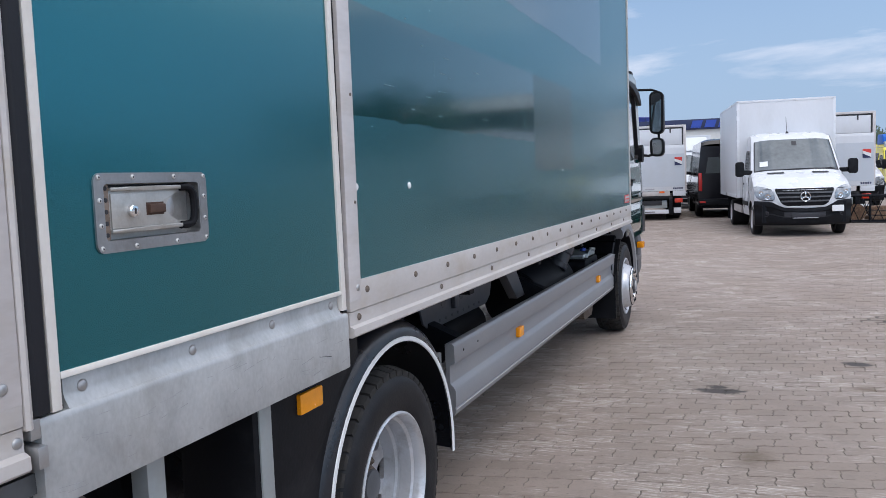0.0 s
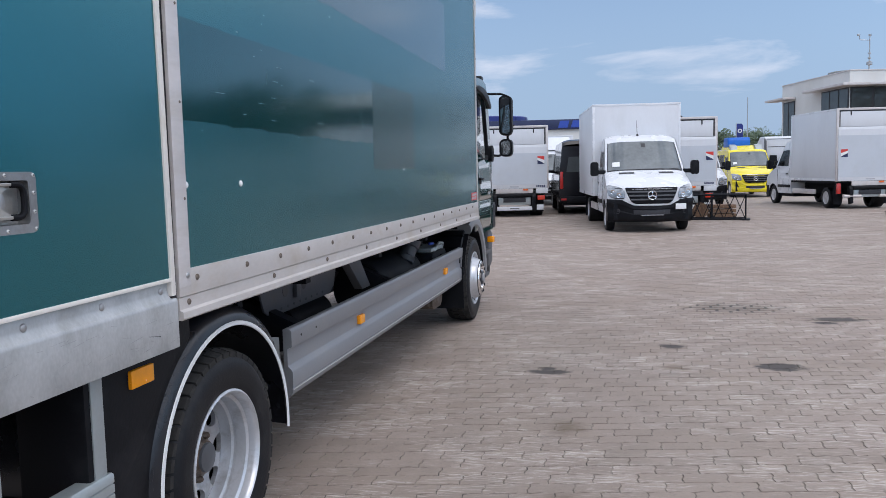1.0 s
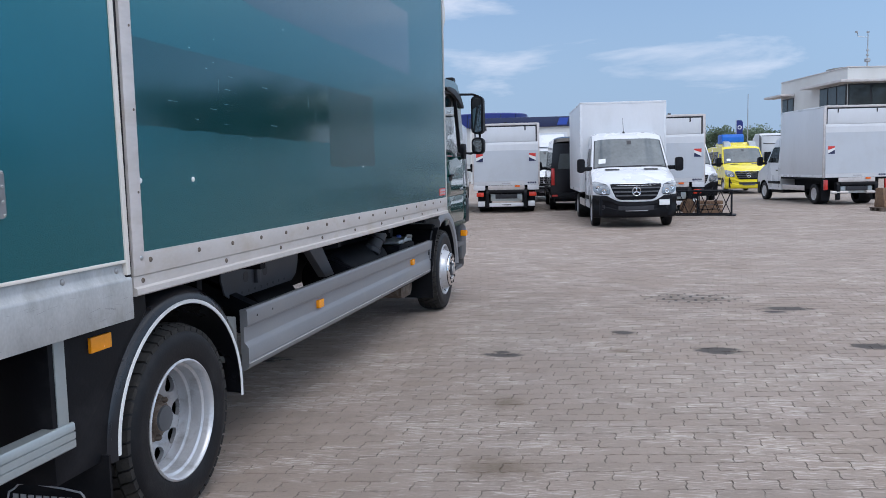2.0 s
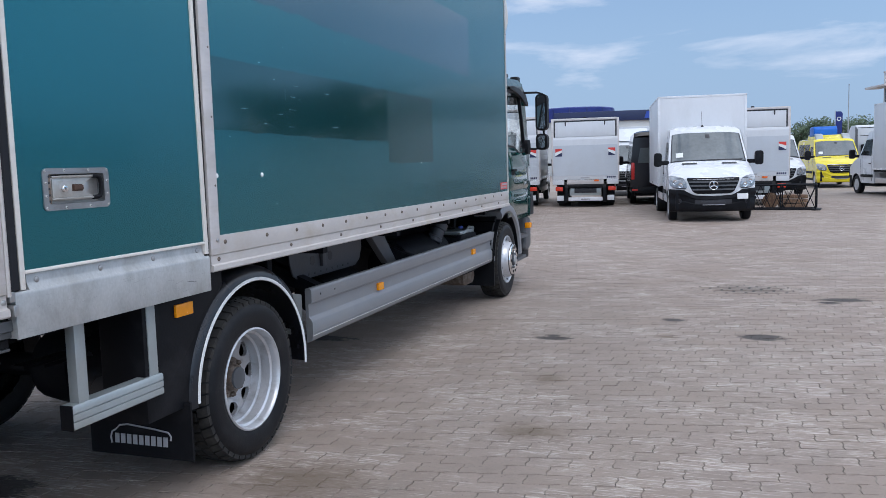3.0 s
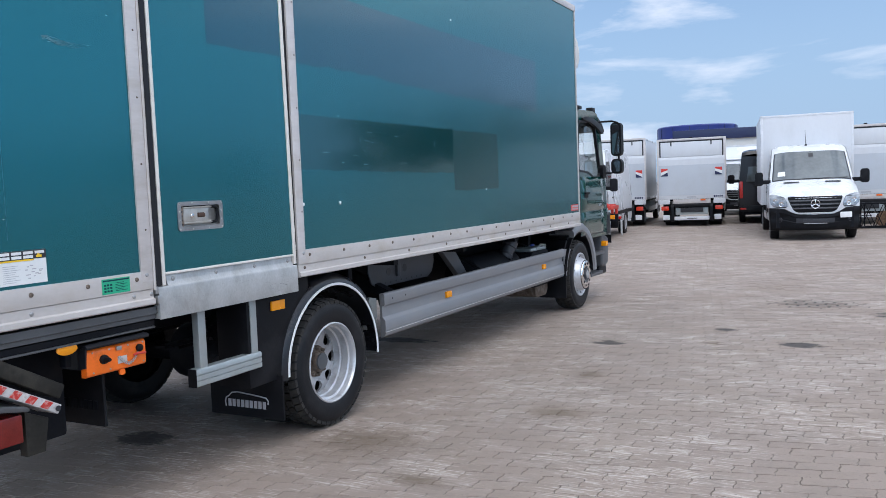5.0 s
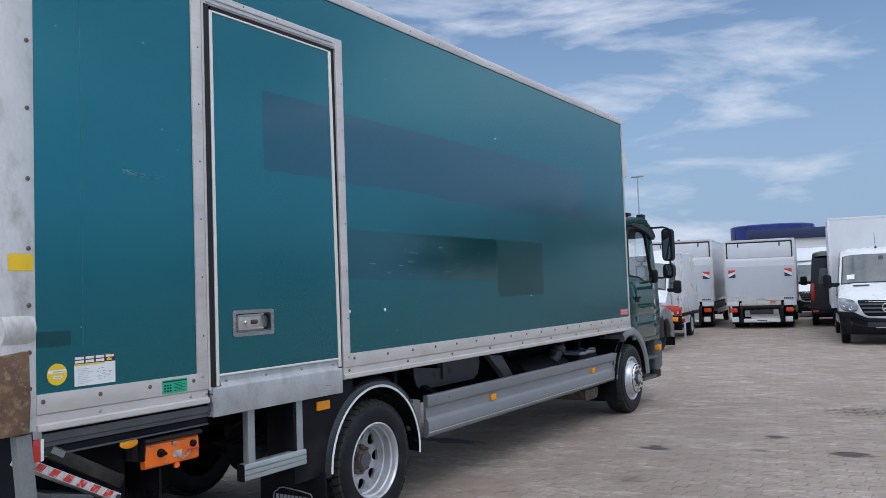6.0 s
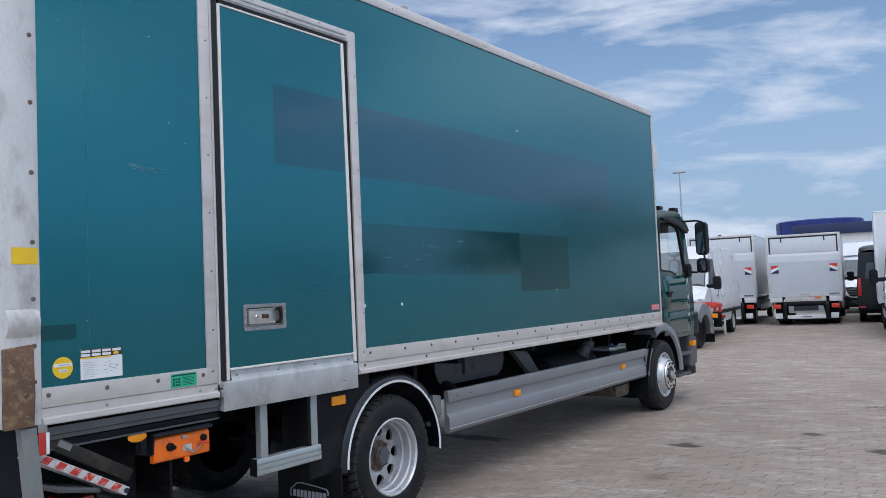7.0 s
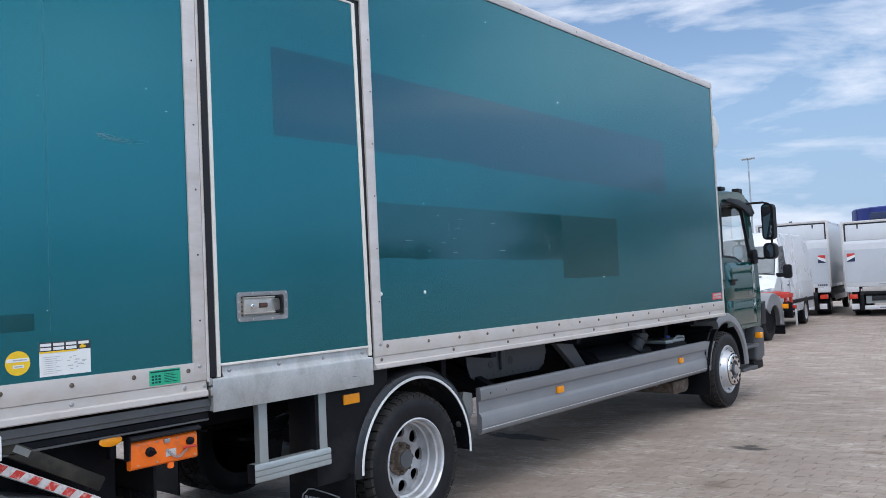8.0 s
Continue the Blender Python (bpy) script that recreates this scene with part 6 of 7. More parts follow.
        prism(bm, rounded(s * (wide + 0.215) - 0.095, s * (wide + 0.215) + 0.095, 1.32, 1.66, 0.06), "y", 1.10, 1.22, 0.03, 2)
        mm = part("mirror", bm, BLACK_PLASTIC, parent, "black mirror housing")
        part("mirror_arm", box(vb(), min(s * (wide - 0.06), s * (wide + 0.15)), max(s * (wide - 0.06), s * (wide + 0.15)), 1.15, 1.22, 1.36, 1.46, 0.02), BLACK_PLASTIC, mm)
    # windscreen
    pts = [(glass_lo[0] + (glass_hi[0] - glass_lo[0]) * i / 5, glass_lo[1] + (glass_hi[1] - glass_lo[1]) * i / 5) for i in range(6)]
    ws = part("windscreen", sheet([row(y, z, 0.004)[4:33] for y, z in pts]), WINDSCREEN, parent, "grey windscreen with reflected sky in its colour and a paper notice")
    bm = vb()
    for ids in (slice(4, 6), slice(31, 33)):
        ring_strip(bm, [row(y, z, 0.007)[ids] for y, z in pts], False)
    ring_strip(bm, [row(y, z, 0.007)[5:32] for y, z in ((pts[0][0] - 0.004, pts[0][1] - 0.004), (pts[0][0] + 0.02, pts[0][1] + 0.022))], False)
    part("glass_border", bm, STICK_BLACK, ws)

    def on_glass(name, u0, u1, f0, f1, mat):
        lo_, hi_ = [(glass_lo[0] + (glass_hi[0] - glass_lo[0]) * f, glass_lo[1] + (glass_hi[1] - glass_lo[1]) * f) for f in (f0, f1)]
        part(name, sheet([[place(u0 + (u1 - u0) * i / 3, y, z, 0.012) for i in range(4)] for y, z in (lo_, hi_)]), mat, ws, "", 0)

    on_glass("paper_notice", -0.80, -0.62, 0.14, 0.30, PAPER)
    on_glass("mirror_foot", -0.03, 0.09, 0.80, 0.93, STICK_BLACK)
    bm = vb()
    p, q = row(1.005, 1.455, 0.02), row(1.03, 1.49, 0.02)
    pipe(bm, [p[8], Vector(p[18]) + Vector((0, -0.01, 0.012)), q[29]], 0.008, 6)
    part("wiper", bm, STICK_BLACK, ws)
    if side_glass:
        for s in (1, -1):
            bm = vb()
            vs = [bm.verts.new((s * (half(z) + 0.006), y, z)) for y, z in ((1.34, 1.44), (1.74, roof - 0.40), (2.30, roof - 0.38), (2.34, 1.42))]
            bm.faces.new(vs)
            bmesh.ops.solidify(bm, geom=bm.faces[:], thickness=0.004)
            part("side_window", bm, DARK_GLASS, parent, "", 0)
            part("side_strip", box(vb(), min(s * half(0.7), s * (half(0.7) + 0.012)), max(s * half(0.7), s * (half(0.7) + 0.012)), 1.45, end - 0.05, 0.64, 0.74, 0.004), BLACK_PLASTIC, parent)
            bm = vb()
            box(bm, min(s * half(1.1), s * (half(1.1) + 0.02)), max(s * half(1.1), s * (half(1.1) + 0.02)), 2.18, 2.36, 1.12, 1.16, 0.006)
            part("door_handle", bm, STICK_BLACK, parent)
            for y, z0, z1 in ((2.44, 0.5, 1.35), (1.40, 0.75, 1.30)):
                part("door_gap", box(vb(), s * half(1.0) - 0.004, s * half(1.0) + 0.004, y, y + 0.008, z0, z1), STICK_BLACK, parent)
    bm = vb()
    box(bm, -wide + 0.14, wide - 0.14, 0.2, end - 0.05, 0.30, 0.75)
    part("underbody", bm, CHASSIS, parent)
    for c in arches:
        car_wheel(parent, wide - 0.02, c, side=1)
        car_wheel(parent, -wide + 0.02, c, side=-1)
    return body


def cargo_box(parent, x0, x1, y0, y1, z0, z1, mat=WHITE_BOX, lip=True):
    b = part("cargo_box", box(vb(), x0, x1, y0, y1, z0, z1, 0.012), mat, parent, "plain white cargo box")
    if lip:
        t = 0.02
        bm = vb()
        for ya in (y0 - 0.006, y1 - 0.05):
            box(bm, x0 - 0.008, x0 + 0.055, ya, ya + 0.056, z0, z1, 0.008)
            box(bm, x1 - 0.055, x1 + 0.008, ya, ya + 0.056, z0, z1, 0.008)
            box(bm, x0 - 0.008, x1 + 0.008, ya, ya + 0.056, z1 - 0.045, z1 + 0.012, 0.008)
        for xa in (x0 - 0.008, x1 - 0.05):
            box(bm, xa, xa + 0.058, y0, y1, z1 - 0.045, z1 + 0.012, 0.008)
            box(bm, xa, xa + 0.058, y0, y1, z0 - 0.01, z0 + 0.07, 0.008)
        part("edge_profile", bm, ALU if mat is not WHITE_BOX else WHITE, b)
    return b


def flag_sticker(parent, x, z, y, w=0.22, h=0.25, flip=False):
    """A warning square: red above, white diagonal, blue below."""
    s = part("diagonal_sticker", box(vb(), x - w / 2, x + w / 2, y - 0.003, y, z - h / 2, z + h / 2), PAPER, parent, "red, white and blue diagonal sticker", 0)
    f = -1 if flip else 1
    top = [(x - f * w / 2, z + h / 2), (x + f * w / 2, z + h / 2), (x + f * w / 2, z + h * 0.02), (x - f * w * 0.5, z + h * 0.32)]
    bot = [(x - f * w / 2, z - h / 2), (x + f * w / 2, z - h / 2), (x + f * w / 2, z - h * 0.42), (x - f * w * 0.5, z + 0.02 * h)]
    part("red_field", prism(vb(), top, "y", y - 0.005, y - 0.002), STICK_RED, s, "", 0)
    part("blue_field", prism(vb(), bot, "y", y - 0.005, y - 0.002), STICK_NAVY, s, "", 0)


def lift_lorry(name, m, label, width=2.12, height=2.90, length=4.3, flags=(-1, 1), tall_lamp=False, group="lorries with tail lifts"):
    """A small box lorry seen from its tail lift: the rear stands at y = 0 and the cab lies along +y."""
    lorry = thing(name, m, label, "lorry", group)
    hw = width / 2
    cargo_box(lorry, -hw, hw, 0.06, length, 0.92, height)
    # rear frame and upper flap
    bm = vb()
    for s in (1, -1):
        box(bm, s * hw - 0.04, s * hw + 0.04, 0.0, 0.075, 0.90, height + 0.015, 0.01)
    box(bm, -hw + 0.035, hw - 0.035, 0.0, 0.075, height - 0.05, height + 0.02, 0.01)
    part("rear_frame", bm, ALU, lorry)
    split = height - 0.60
    part("upper_flap", box(vb(), -hw + 0.085, hw - 0.085, 0.022, 0.058, split + 0.02, height - 0.095, 0.006), WHITE_BOX, lorry)
    bm = vb()
    box(bm, -hw + 0.045, hw - 0.045, 0.03, 0.059, height - 0.098, height - 0.055)
    for s in (1, -1):
        box(bm, s * (hw - 0.064) - 0.02, s * (hw - 0.064) + 0.02, 0.03, 0.059, split, height - 0.098)
        box(bm, s * 0.3 * width - 0.02, s * 0.3 * width + 0.02, 0.012, 0.03, height - 0.22, height - 0.06, 0.004)
    part("flap_seal", bm, STICK_BLACK, lorry)
    bm = vb()
    prism(bm, [(-0.055, 0.91), (-0.005, 0.91), (0.015, split - 0.10), (0.012, split + 0.005), (-0.004, split + 0.01), (-0.020, split - 0.08)], "x", -hw + 0.01, hw - 0.01, 0.005)
    lift_ = part("lift_platform", bm, WHITE_BOX, lorry, "folded white lift platform with a grey panel")
    back = lambda z: -0.055 + 0.035 * (z - 0.91) / (split - 0.99)
    part("platform_panel", prism(vb(), [(back(1.04) - 0.004, 1.04), (back(1.04) + 0.01, 1.04), (back(split - 0.26) + 0.01, split - 0.26), (back(split - 0.26) - 0.004, split - 0.26)], "x", -hw + 0.02, hw - 0.02), PANEL_GREY, lift_, "plain grey panel")
    for s in () if tall_lamp else (1, -1):
        part("platform_foot", box(vb(), s * (hw - 0.18) - 0.19, s * (hw - 0.18) + 0.19, -0.07, -0.005, 0.75, 0.905, 0.012), WHITE_BOX, lift_)
    part("platform_edge", box(vb(), -0.60, 0.60, -0.045, -0.005, 0.76, 0.905, 0.008), ALU, lift_)
    part("label_bar", box(vb(), -0.14, 0.14, -0.060, -0.050, 0.955, 0.99), STICK_GREY, lift_, "", 0)
    part("orange_tab", box(vb(), 0.28, 0.44, -0.062, -0.046, 0.845, 0.90, 0.004), ORANGE, lift_)
    bm = vb()
    for i in range(5):
        box(bm, hw - 0.36 + i * 0.06, hw - 0.32 + i * 0.06, -0.060, -0.050, 0.955, 1.01)
    part("lettering", bm, STICK_NAVY, lift_, "", 0)
    part("beacon", box(vb(), -0.05, 0.05, 0.0, 0.05, height + 0.018, height + 0.06, 0.015), SEAL, lorry)
    for f in flags:
        flag_sticker(lorry, f * (hw - 0.2), 1.81, -0.046, flip=f < 0)
    # lift gear, bumper and lamps
    for s in (1, -1):
        part("lift_arm", prism(vb(), [(-0.12, 0.20), (0.02, 0.16), (0.10, 0.60), (0.08, 0.76), (-0.03, 0.76), (-0.09, 0.66)], "x", s * 0.62 - 0.055, s * 0.62 + 0.055, 0.01), BLACK_PLASTIC, lorry)
    part("lift_cover", prism(vb(), [(-0.06, 0.76), (-0.10, 0.72), (-0.10, 0.66), (-0.04, 0.63), (0.05, 0.63), (0.05, 0.76)], "x", -0.56, 0.56, 0.006), BLACK_PLASTIC, lorry)
    part("under_beam", box(vb(), -0.52, 0.52, -0.02, 0.06, 0.39, 0.62, 0.01), GREY_STEP, lorry)
    part("plate_holder", box(vb(), -0.36, 0.36, -0.045, -0.022, 0.47, 0.62, 0.006), STICK_BLACK, lorry, "blank dark plate holder")
    if not tall_lamp:
        part("bumper_bar", box(vb(), -0.56, 0.56, -0.08, 0.0, 0.21, 0.33, 0.01), WHITE, lorry)
        part("bumper_mark", box(vb(), -0.15, 0.15, -0.083, -0.079, 0.255, 0.28), STICK_BLACK, lorry, "", 0)
    for s in (1, -1):
        if tall_lamp:
            part("tail_lamp", box(vb(), s * (hw - 0.06) - 0.06, s * (hw - 0.06) + 0.06, -0.02, 0.06, 0.50, 0.84, 0.012), RED_LENS, lorry, "tall red tail lamp")
            part("roller_bar", rod(vb(), (s * 0.3, -0.06, 0.42), (s * (hw - 0.2), -0.06, 0.42), 0.05, None, 12), ALU, lorry)
            continue
        part("tail_lamp", box(vb(), s * (hw - 0.20) - 0.12, s * (hw - 0.20) + 0.12, -0.04, 0.05, 0.54, 0.68, 0.02), BRIGHT_RED, lorry, "red tail lamp")
        part("side_plate", box(vb(), s * (hw - 0.24) - 0.11, s * (hw - 0.24) + 0.11, -0.03, -0.01, 0.22, 0.39, 0.006), WHITE, lorry)
    for s in (1, -1):
        part("mud_flap", box(vb(), s * (hw - 0.24) - 0.13, s * (hw - 0.24) + 0.13, 0.42, 0.435, 0.14, 0.84), BLACK_PLASTIC, lorry)
    part("subframe", box(vb(), -0.45, 0.45, 0.1, length + 1.5, 0.45, 0.92, 0.01), CHASSIS, lorry)
    part("floor_beam", box(vb(), -hw + 0.03, hw - 0.03, 0.1, length, 0.84, 0.918), CHASSIS, lorry)
    for s in (1, -1):
        car_wheel(lorry, s * (hw - 0.13), 1.05, side=s, w=0.42)
        part("side_guard", box(vb(), s * (hw - 0.05) - 0.015, s * (hw - 0.05) + 0.015, 1.6, length - 0.1, 0.45, 0.62, 0.008), ALU, lorry)
    # cab that looks along +y
    head = new("cab")
    head.parent = lorry
    head.matrix_basis = pose(0, length + 2.75, 0, 0, 0, 180)
    van_front(head, WHITE, cab_end=2.6)
    return lorry


LOT = 8.0
# white van with a cargo box, nose to the camera's side
van = thing("box_van", pose(0.85, 19.25, 0, 0, 0, LOT), "white box van with black bumper and dark grille", "van")
van_front(van, WHITE, roof=2.31, cab_end=2.5)
cargo_box(van, -1.11, 1.11, 2.45, 6.6, 0.80, 3.135)
part("chassis_frame", box(vb(), -0.5, 0.5, 2.4, 6.5, 0.45, 0.79), CHASSIS, van)
for s in (1, -1):
    car_wheel(van, s * 1.02, 4.7, side=s, w=0.42)
    part("side_guard", box(vb(), s * 0.98 - 0.02, s * 0.98 + 0.02, 2.7, 4.2, 0.42, 0.60, 0.01), ALU, van)
    part("mud_flap", box(vb(), s * 0.88 - 0.18, s * 0.88 + 0.18, 5.15, 5.165, 0.15, 0.75), BLACK_PLASTIC, van)
bm = vb()
rod(bm, (-0.05, 1.95, 2.30), (-0.06, 2.05, 2.70), 0.007, 0.004, 6)
lathe(bm, [(0.035, 0), (0.03, 0.03), (0.01, 0.05)], pose(-0.05, 1.95, 2.30, 0, -90, 0), 12, True)
part("aerial", bm, STICK_BLACK, van)
part("white_placard", box(vb(), -0.14, 0.14, -0.012, 0.004, -0.065, 0.065, 0.004, 2, pose(0.66, 0.085, 0.60, 0, 0, 24)), PAPER, van, "blank white plate on the bumper")

lift_lorry("tail_lift_lorry", pose(-3.29, 26.2, 0, 0, 0, LOT), "white box lorry with a folded tail lift and two diagonal stickers")
lift_lorry("tail_lift_lorry", pose(-5.98, 26.5, 0, 0, 0, LOT), "white box lorry with a tail lift beside a similar one", height=3.03, flags=(1,))
lift_lorry("tail_lift_lorry", pose(1.86, 26.0, 0, 0, 0, LOT), "white box lorry with tail lift behind the box van", height=2.98, flags=(1,))
lift_lorry("tail_lift_lorry", pose(7.92, 28.85, 0, 0, 0, 13.0), "white box lorry with silver edges and a grey tail lift", height=3.24, length=3.55, flags=(-1,), tall_lamp=True)

# closed vans
def closed_van(name, m, label, paint, roof, length, wheels=(1.0, 4.67), bumper_mat=BLACK_PLASTIC, group="", windows=False):
    v = thing(name, m, label, "van", group)
    van_front(v, paint, roof=roof, full=length, wheels=wheels, bumper_mat=bumper_mat)
    # rear doors, lamps and bumper
    for s in (1, -1):
        part("tail_lamp", box(vb(), s * 0.90 - 0.055, s * 0.90 + 0.055, length - 0.10, length + 0.02, 0.85, 1.42, 0.02), RED_LENS, v, "tall red tail lamp")
        bm = vb()
        prism(bm, [(s * 0.06, 1.40), (s * 0.74, 1.40), (s * 0.66, roof - 0.55), (s * 0.06, roof - 0.55)], "y", length, length + 0.006)
        part("rear_window", bm, DARK_GLASS, v)
    part("door_gap", box(vb(), -0.006, 0.006, length, length + 0.004, 0.55, roof - 0.25), STICK_BLACK, v)
    part("rear_bumper", box(vb(), -0.96, 0.96, length - 0.1, length + 0.10, 0.40, 0.60, 0.03), BLACK_PLASTIC, v)
    part("reflector", box(vb(), -0.93, -0.75, length + 0.098, length + 0.106, 0.48, 0.54), RED_LENS, v)
    part("reflector", box(vb(), 0.75, 0.93, length + 0.098, length + 0.106, 0.48, 0.54), RED_LENS, v)
    if windows:
        for s in (1, -1):
            for y0, y1 in ((2.55, 3.75), (3.85, length - 0.5)):
                bm = vb()
                vs = [bm.verts.new((s * (0.985 - (0.035 + (z - 1.5) * 0.13) + 0.012), y, z)) for y, z in ((y0, 1.45), (y1, 1.45), (y1, 2.0), (y0, 2.0))]
                bm.faces.new(vs)
                bmesh.ops.solidify(bm, geom=bm.faces[:], thickness=0.004)
                part("side_window", bm, DARK_GLASS, v, "", 0)
    return v


closed_van("panel_van", pose(-5.05, 18.1, 0, 0, 0, 6.5), "white high-roof panel van beside the lorries", WHITE, 2.52, 5.9)
closed_van("panel_van", pose(-1.78, 33.1, 0, 0, 0, LOT + 180), "black panel van with tall red tail lamps", DARK_PAINT, 2.45, 5.9)
amb = closed_van("ambulance", pose(5.98, 39.8, 0, 0, 0, 5.0), "bright yellow ambulance van with a blue roof light unit", YELLOW, 2.27, 5.9, bumper_mat=YELLOW, windows=True)
bm = vb()
prism(bm, [(2.5, 2.38), (2.55, 2.72), (2.65, 2.84), (3.6, 2.84), (3.7, 2.38)], "x", -0.74, 0.30, 0.05, 3)
part("roof_light_unit", bm, BLUE_LIGHT, amb, "blue roof light unit")
part("roof_cowl", prism(vb(), [(1.95, 2.2), (2.5, 2.44), (4.2, 2.44), (4.6, 2.22)], "x", -0.7, 0.7, 0.04, 2), YELLOW, amb)
for s in (1, -1):
    part("flasher", prism(vb(), [(1.85, 2.18), (2.35, 2.30), (2.45, 2.50), (2.15, 2.46)], "x", s * 0.58 - 0.16, s * 0.58 + 0.16, 0.03), GREY_STEP, amb)
ren = thing("box_van", pose(-2.8, 34.0, 0, 0, 0, LOT), "white box van with a large dark grille", "van")
van_front(ren, WHITE, roof=2.35, cab_end=2.5)
cargo_box(ren, -1.05, 1.05, 2.3, 6.0, 0.8, 2.95)
bm = vb()
prism(bm, [(1.7, 2.33), (2.3, 2.9), (2.3, 2.3)], "x", -0.9, 0.9, 0.03)
part("wind_deflector", bm, WHITE, ren)
for s in (1, -1):
    car_wheel(ren, s * 0.98, 4.7, side=s, w=0.4)
part("chassis_frame", box(vb(), -0.5, 0.5, 2.4, 6.0, 0.45, 0.79), CHASSIS, ren)
closed_van("panel_van", pose(2.95, 31.5, 0, 0, 0, LOT), "white panel van half hidden behind a lorry", WHITE, 2.35, 5.4, wheels=(1.0, 4.2))
tractor = thing("tractor_unit", pose(8.9, 49.0, 0, 0, 0, 4), "light grey tractor cab seen from behind, black chassis", "lorry")
bm = vb()
prism(bm, [(0.0, 1.15), (2.1, 1.0), (2.25, 2.0), (1.9, 2.75), (1.3, 3.04), (0.15, 3.04), (0.0, 2.95)], "x", -1.2, 1.2, 0.06, 3)
part("cab", bm, WHITE_BOX, tractor)
for s in (1, -1):
    part("side_fairing", prism(vb(), [(-0.45, 1.1), (0.02, 1.1), (0.02, 2.95), (-0.32, 2.8)], "x", s * 1.2 - 0.03, s * 1.2 + 0.03, 0.01), DARK_GREY, tractor)
    for y in (-1.9, 1.1):
        car_wheel(tractor, s * 1.2, y, r=0.5, w=0.32, side=s)
    part("rear_lamp", box(vb(), s * 0.9 - 0.18, s * 0.9 + 0.18, -2.9, -2.82, 0.75, 0.9, 0.01), RED_LENS, tractor)
part("air_intake", box(vb(), -0.95, -0.6, -0.3, -0.02, 1.15, 2.0, 0.04), CHASSIS, tractor)
part("coil_rack", box(vb(), -0.3, 0.7, -0.22, -0.02, 1.5, 2.0, 0.03), CHASSIS, tractor)
part("rear_seam", box(vb(), -1.0, 1.0, -0.012, 0.0, 2.45, 2.48), STICK_BLACK, tractor)
part("rear_seam", box(vb(), -1.1, 1.1, -0.012, 0.0, 2.88, 2.91), STICK_BLACK, tractor)
part("chassis_frame", box(vb(), -0.45, 0.45, -2.85, 2.0, 0.6, 0.98, 0.02), CHASSIS, tractor)
part("side_tank", box(vb(), -1.2, -0.6, -1.2, 0.5, 0.4, 1.0, 0.05), CHASSIS, tractor)
part("fifth_wheel", prism(vb(), rounded(-0.45, 0.45, -2.2, -1.3, 0.2), "z", 1.0, 1.1, 0.01), CHASSIS, tractor)

# low red chassis with a grey mudguard beside the green cab
red = thing("chassis_trailer", pose(-3.96, 17.3, 0), "red vehicle chassis with grey mudguards and orange lamp", "trailer")
for x in (-0.95, 0.0):
    part("frame_beam", box(vb(), x, x + 0.09, -3.5, 1.1, 0.93, 1.04, 0.01), RED, red)
for y in (-2.8, -1.2, 0.45, 1.0):
    part("cross_beam", box(vb(), -0.95, 0.3, y, y + 0.07, 0.94, 1.02, 0.01), RED, red)
part("side_beam", box(vb(), 0.30, 0.38, 0.35, 1.05, 0.90, 0.99, 0.01), RED, red)
for y in (0.55, 0.93):
    part("upright", box(vb(), 0.31, 0.37, y, y + 0.07, 0.62, 0.90, 0.006), RED, red)
bm = vb()
arc_band(bm, -0.25, 0.42, [(-0.25, 0.62), (0.34, 0.62), (0.36, 0.605), (0.37, 0.36), (0.345, 0.35), (0.335, 0.59), (-0.25, 0.60)], -12, 150, 24)
part("mudguard", bm, GREY_PLASTIC, red, "grey plastic mudguard")
hub_wheel = car_wheel(red, 0.24, -0.25, r=0.42, w=0.25, side=1)
[o for o in hub_wheel.children if o.name.startswith("rim")][0].data.materials[0] = CHASSIS
part("mud_flap", box(vb(), -0.05, 0.36, 0.36, 0.38, 0.10, 0.36), BLACK_PLASTIC, red)
part("lamp", box(vb(), 0.25, 0.46, 0.32, 0.40, 0.66, 0.77, 0.012), AMBER, red, "orange lamp")
part("lamp", box(vb(), 0.34, 0.50, 0.75, 0.85, 0.62, 0.72, 0.015), RED_LENS, red)
part("stake", box(vb(), 0.62, 0.66, 0.28, 0.32, 0.28, 0.66, 0.005), GALV, red)
part("stake_arm", box(vb(), 0.34, 0.66, 0.29, 0.31, 0.62, 0.67, 0.004), CHASSIS, red)
part("corner_panel", box(vb(), 0.33, 0.52, 0.45, 0.50, 0.45, 0.80, 0.01), BLACK_PLASTIC, red)

# lattice boom lying on the yard
truss = thing("lattice_boom", pose(3.52, 24.1, 0, 0, 0, 172), "black steel lattice boom lying on the paving", "steel frame")
for y in (0, 0.62):
    for z in (0.03, 0.70):
        part("chord", rod(vb(), (0, y, z), (3.4, y, z), 0.022, None, 8), CHASSIS, truss)
for i in range(12):
    for y in (0, 0.62):
        x0, x1 = i * 0.283, (i + 1) * 0.283
        part("brace", rod(vb(), (x0, y, 0.03 if i % 2 else 0.70), (x1, y, 0.70 if i % 2 else 0.03), 0.011, None, 6), CHASSIS, truss)
    part("brace", rod(vb(), (i * 0.283, 0, 0.70), (i * 0.283 + 0.28, 0.62, 0.70), 0.010, None, 6), CHASSIS, truss)
    part("brace", rod(vb(), (i * 0.283, 0.62, 0.03 if i % 2 == 0 else 0.70), (i * 0.283 + 0.283, 0.62, 0.70 if i % 2 == 0 else 0.03), 0.012, None, 6), CHASSIS, truss)
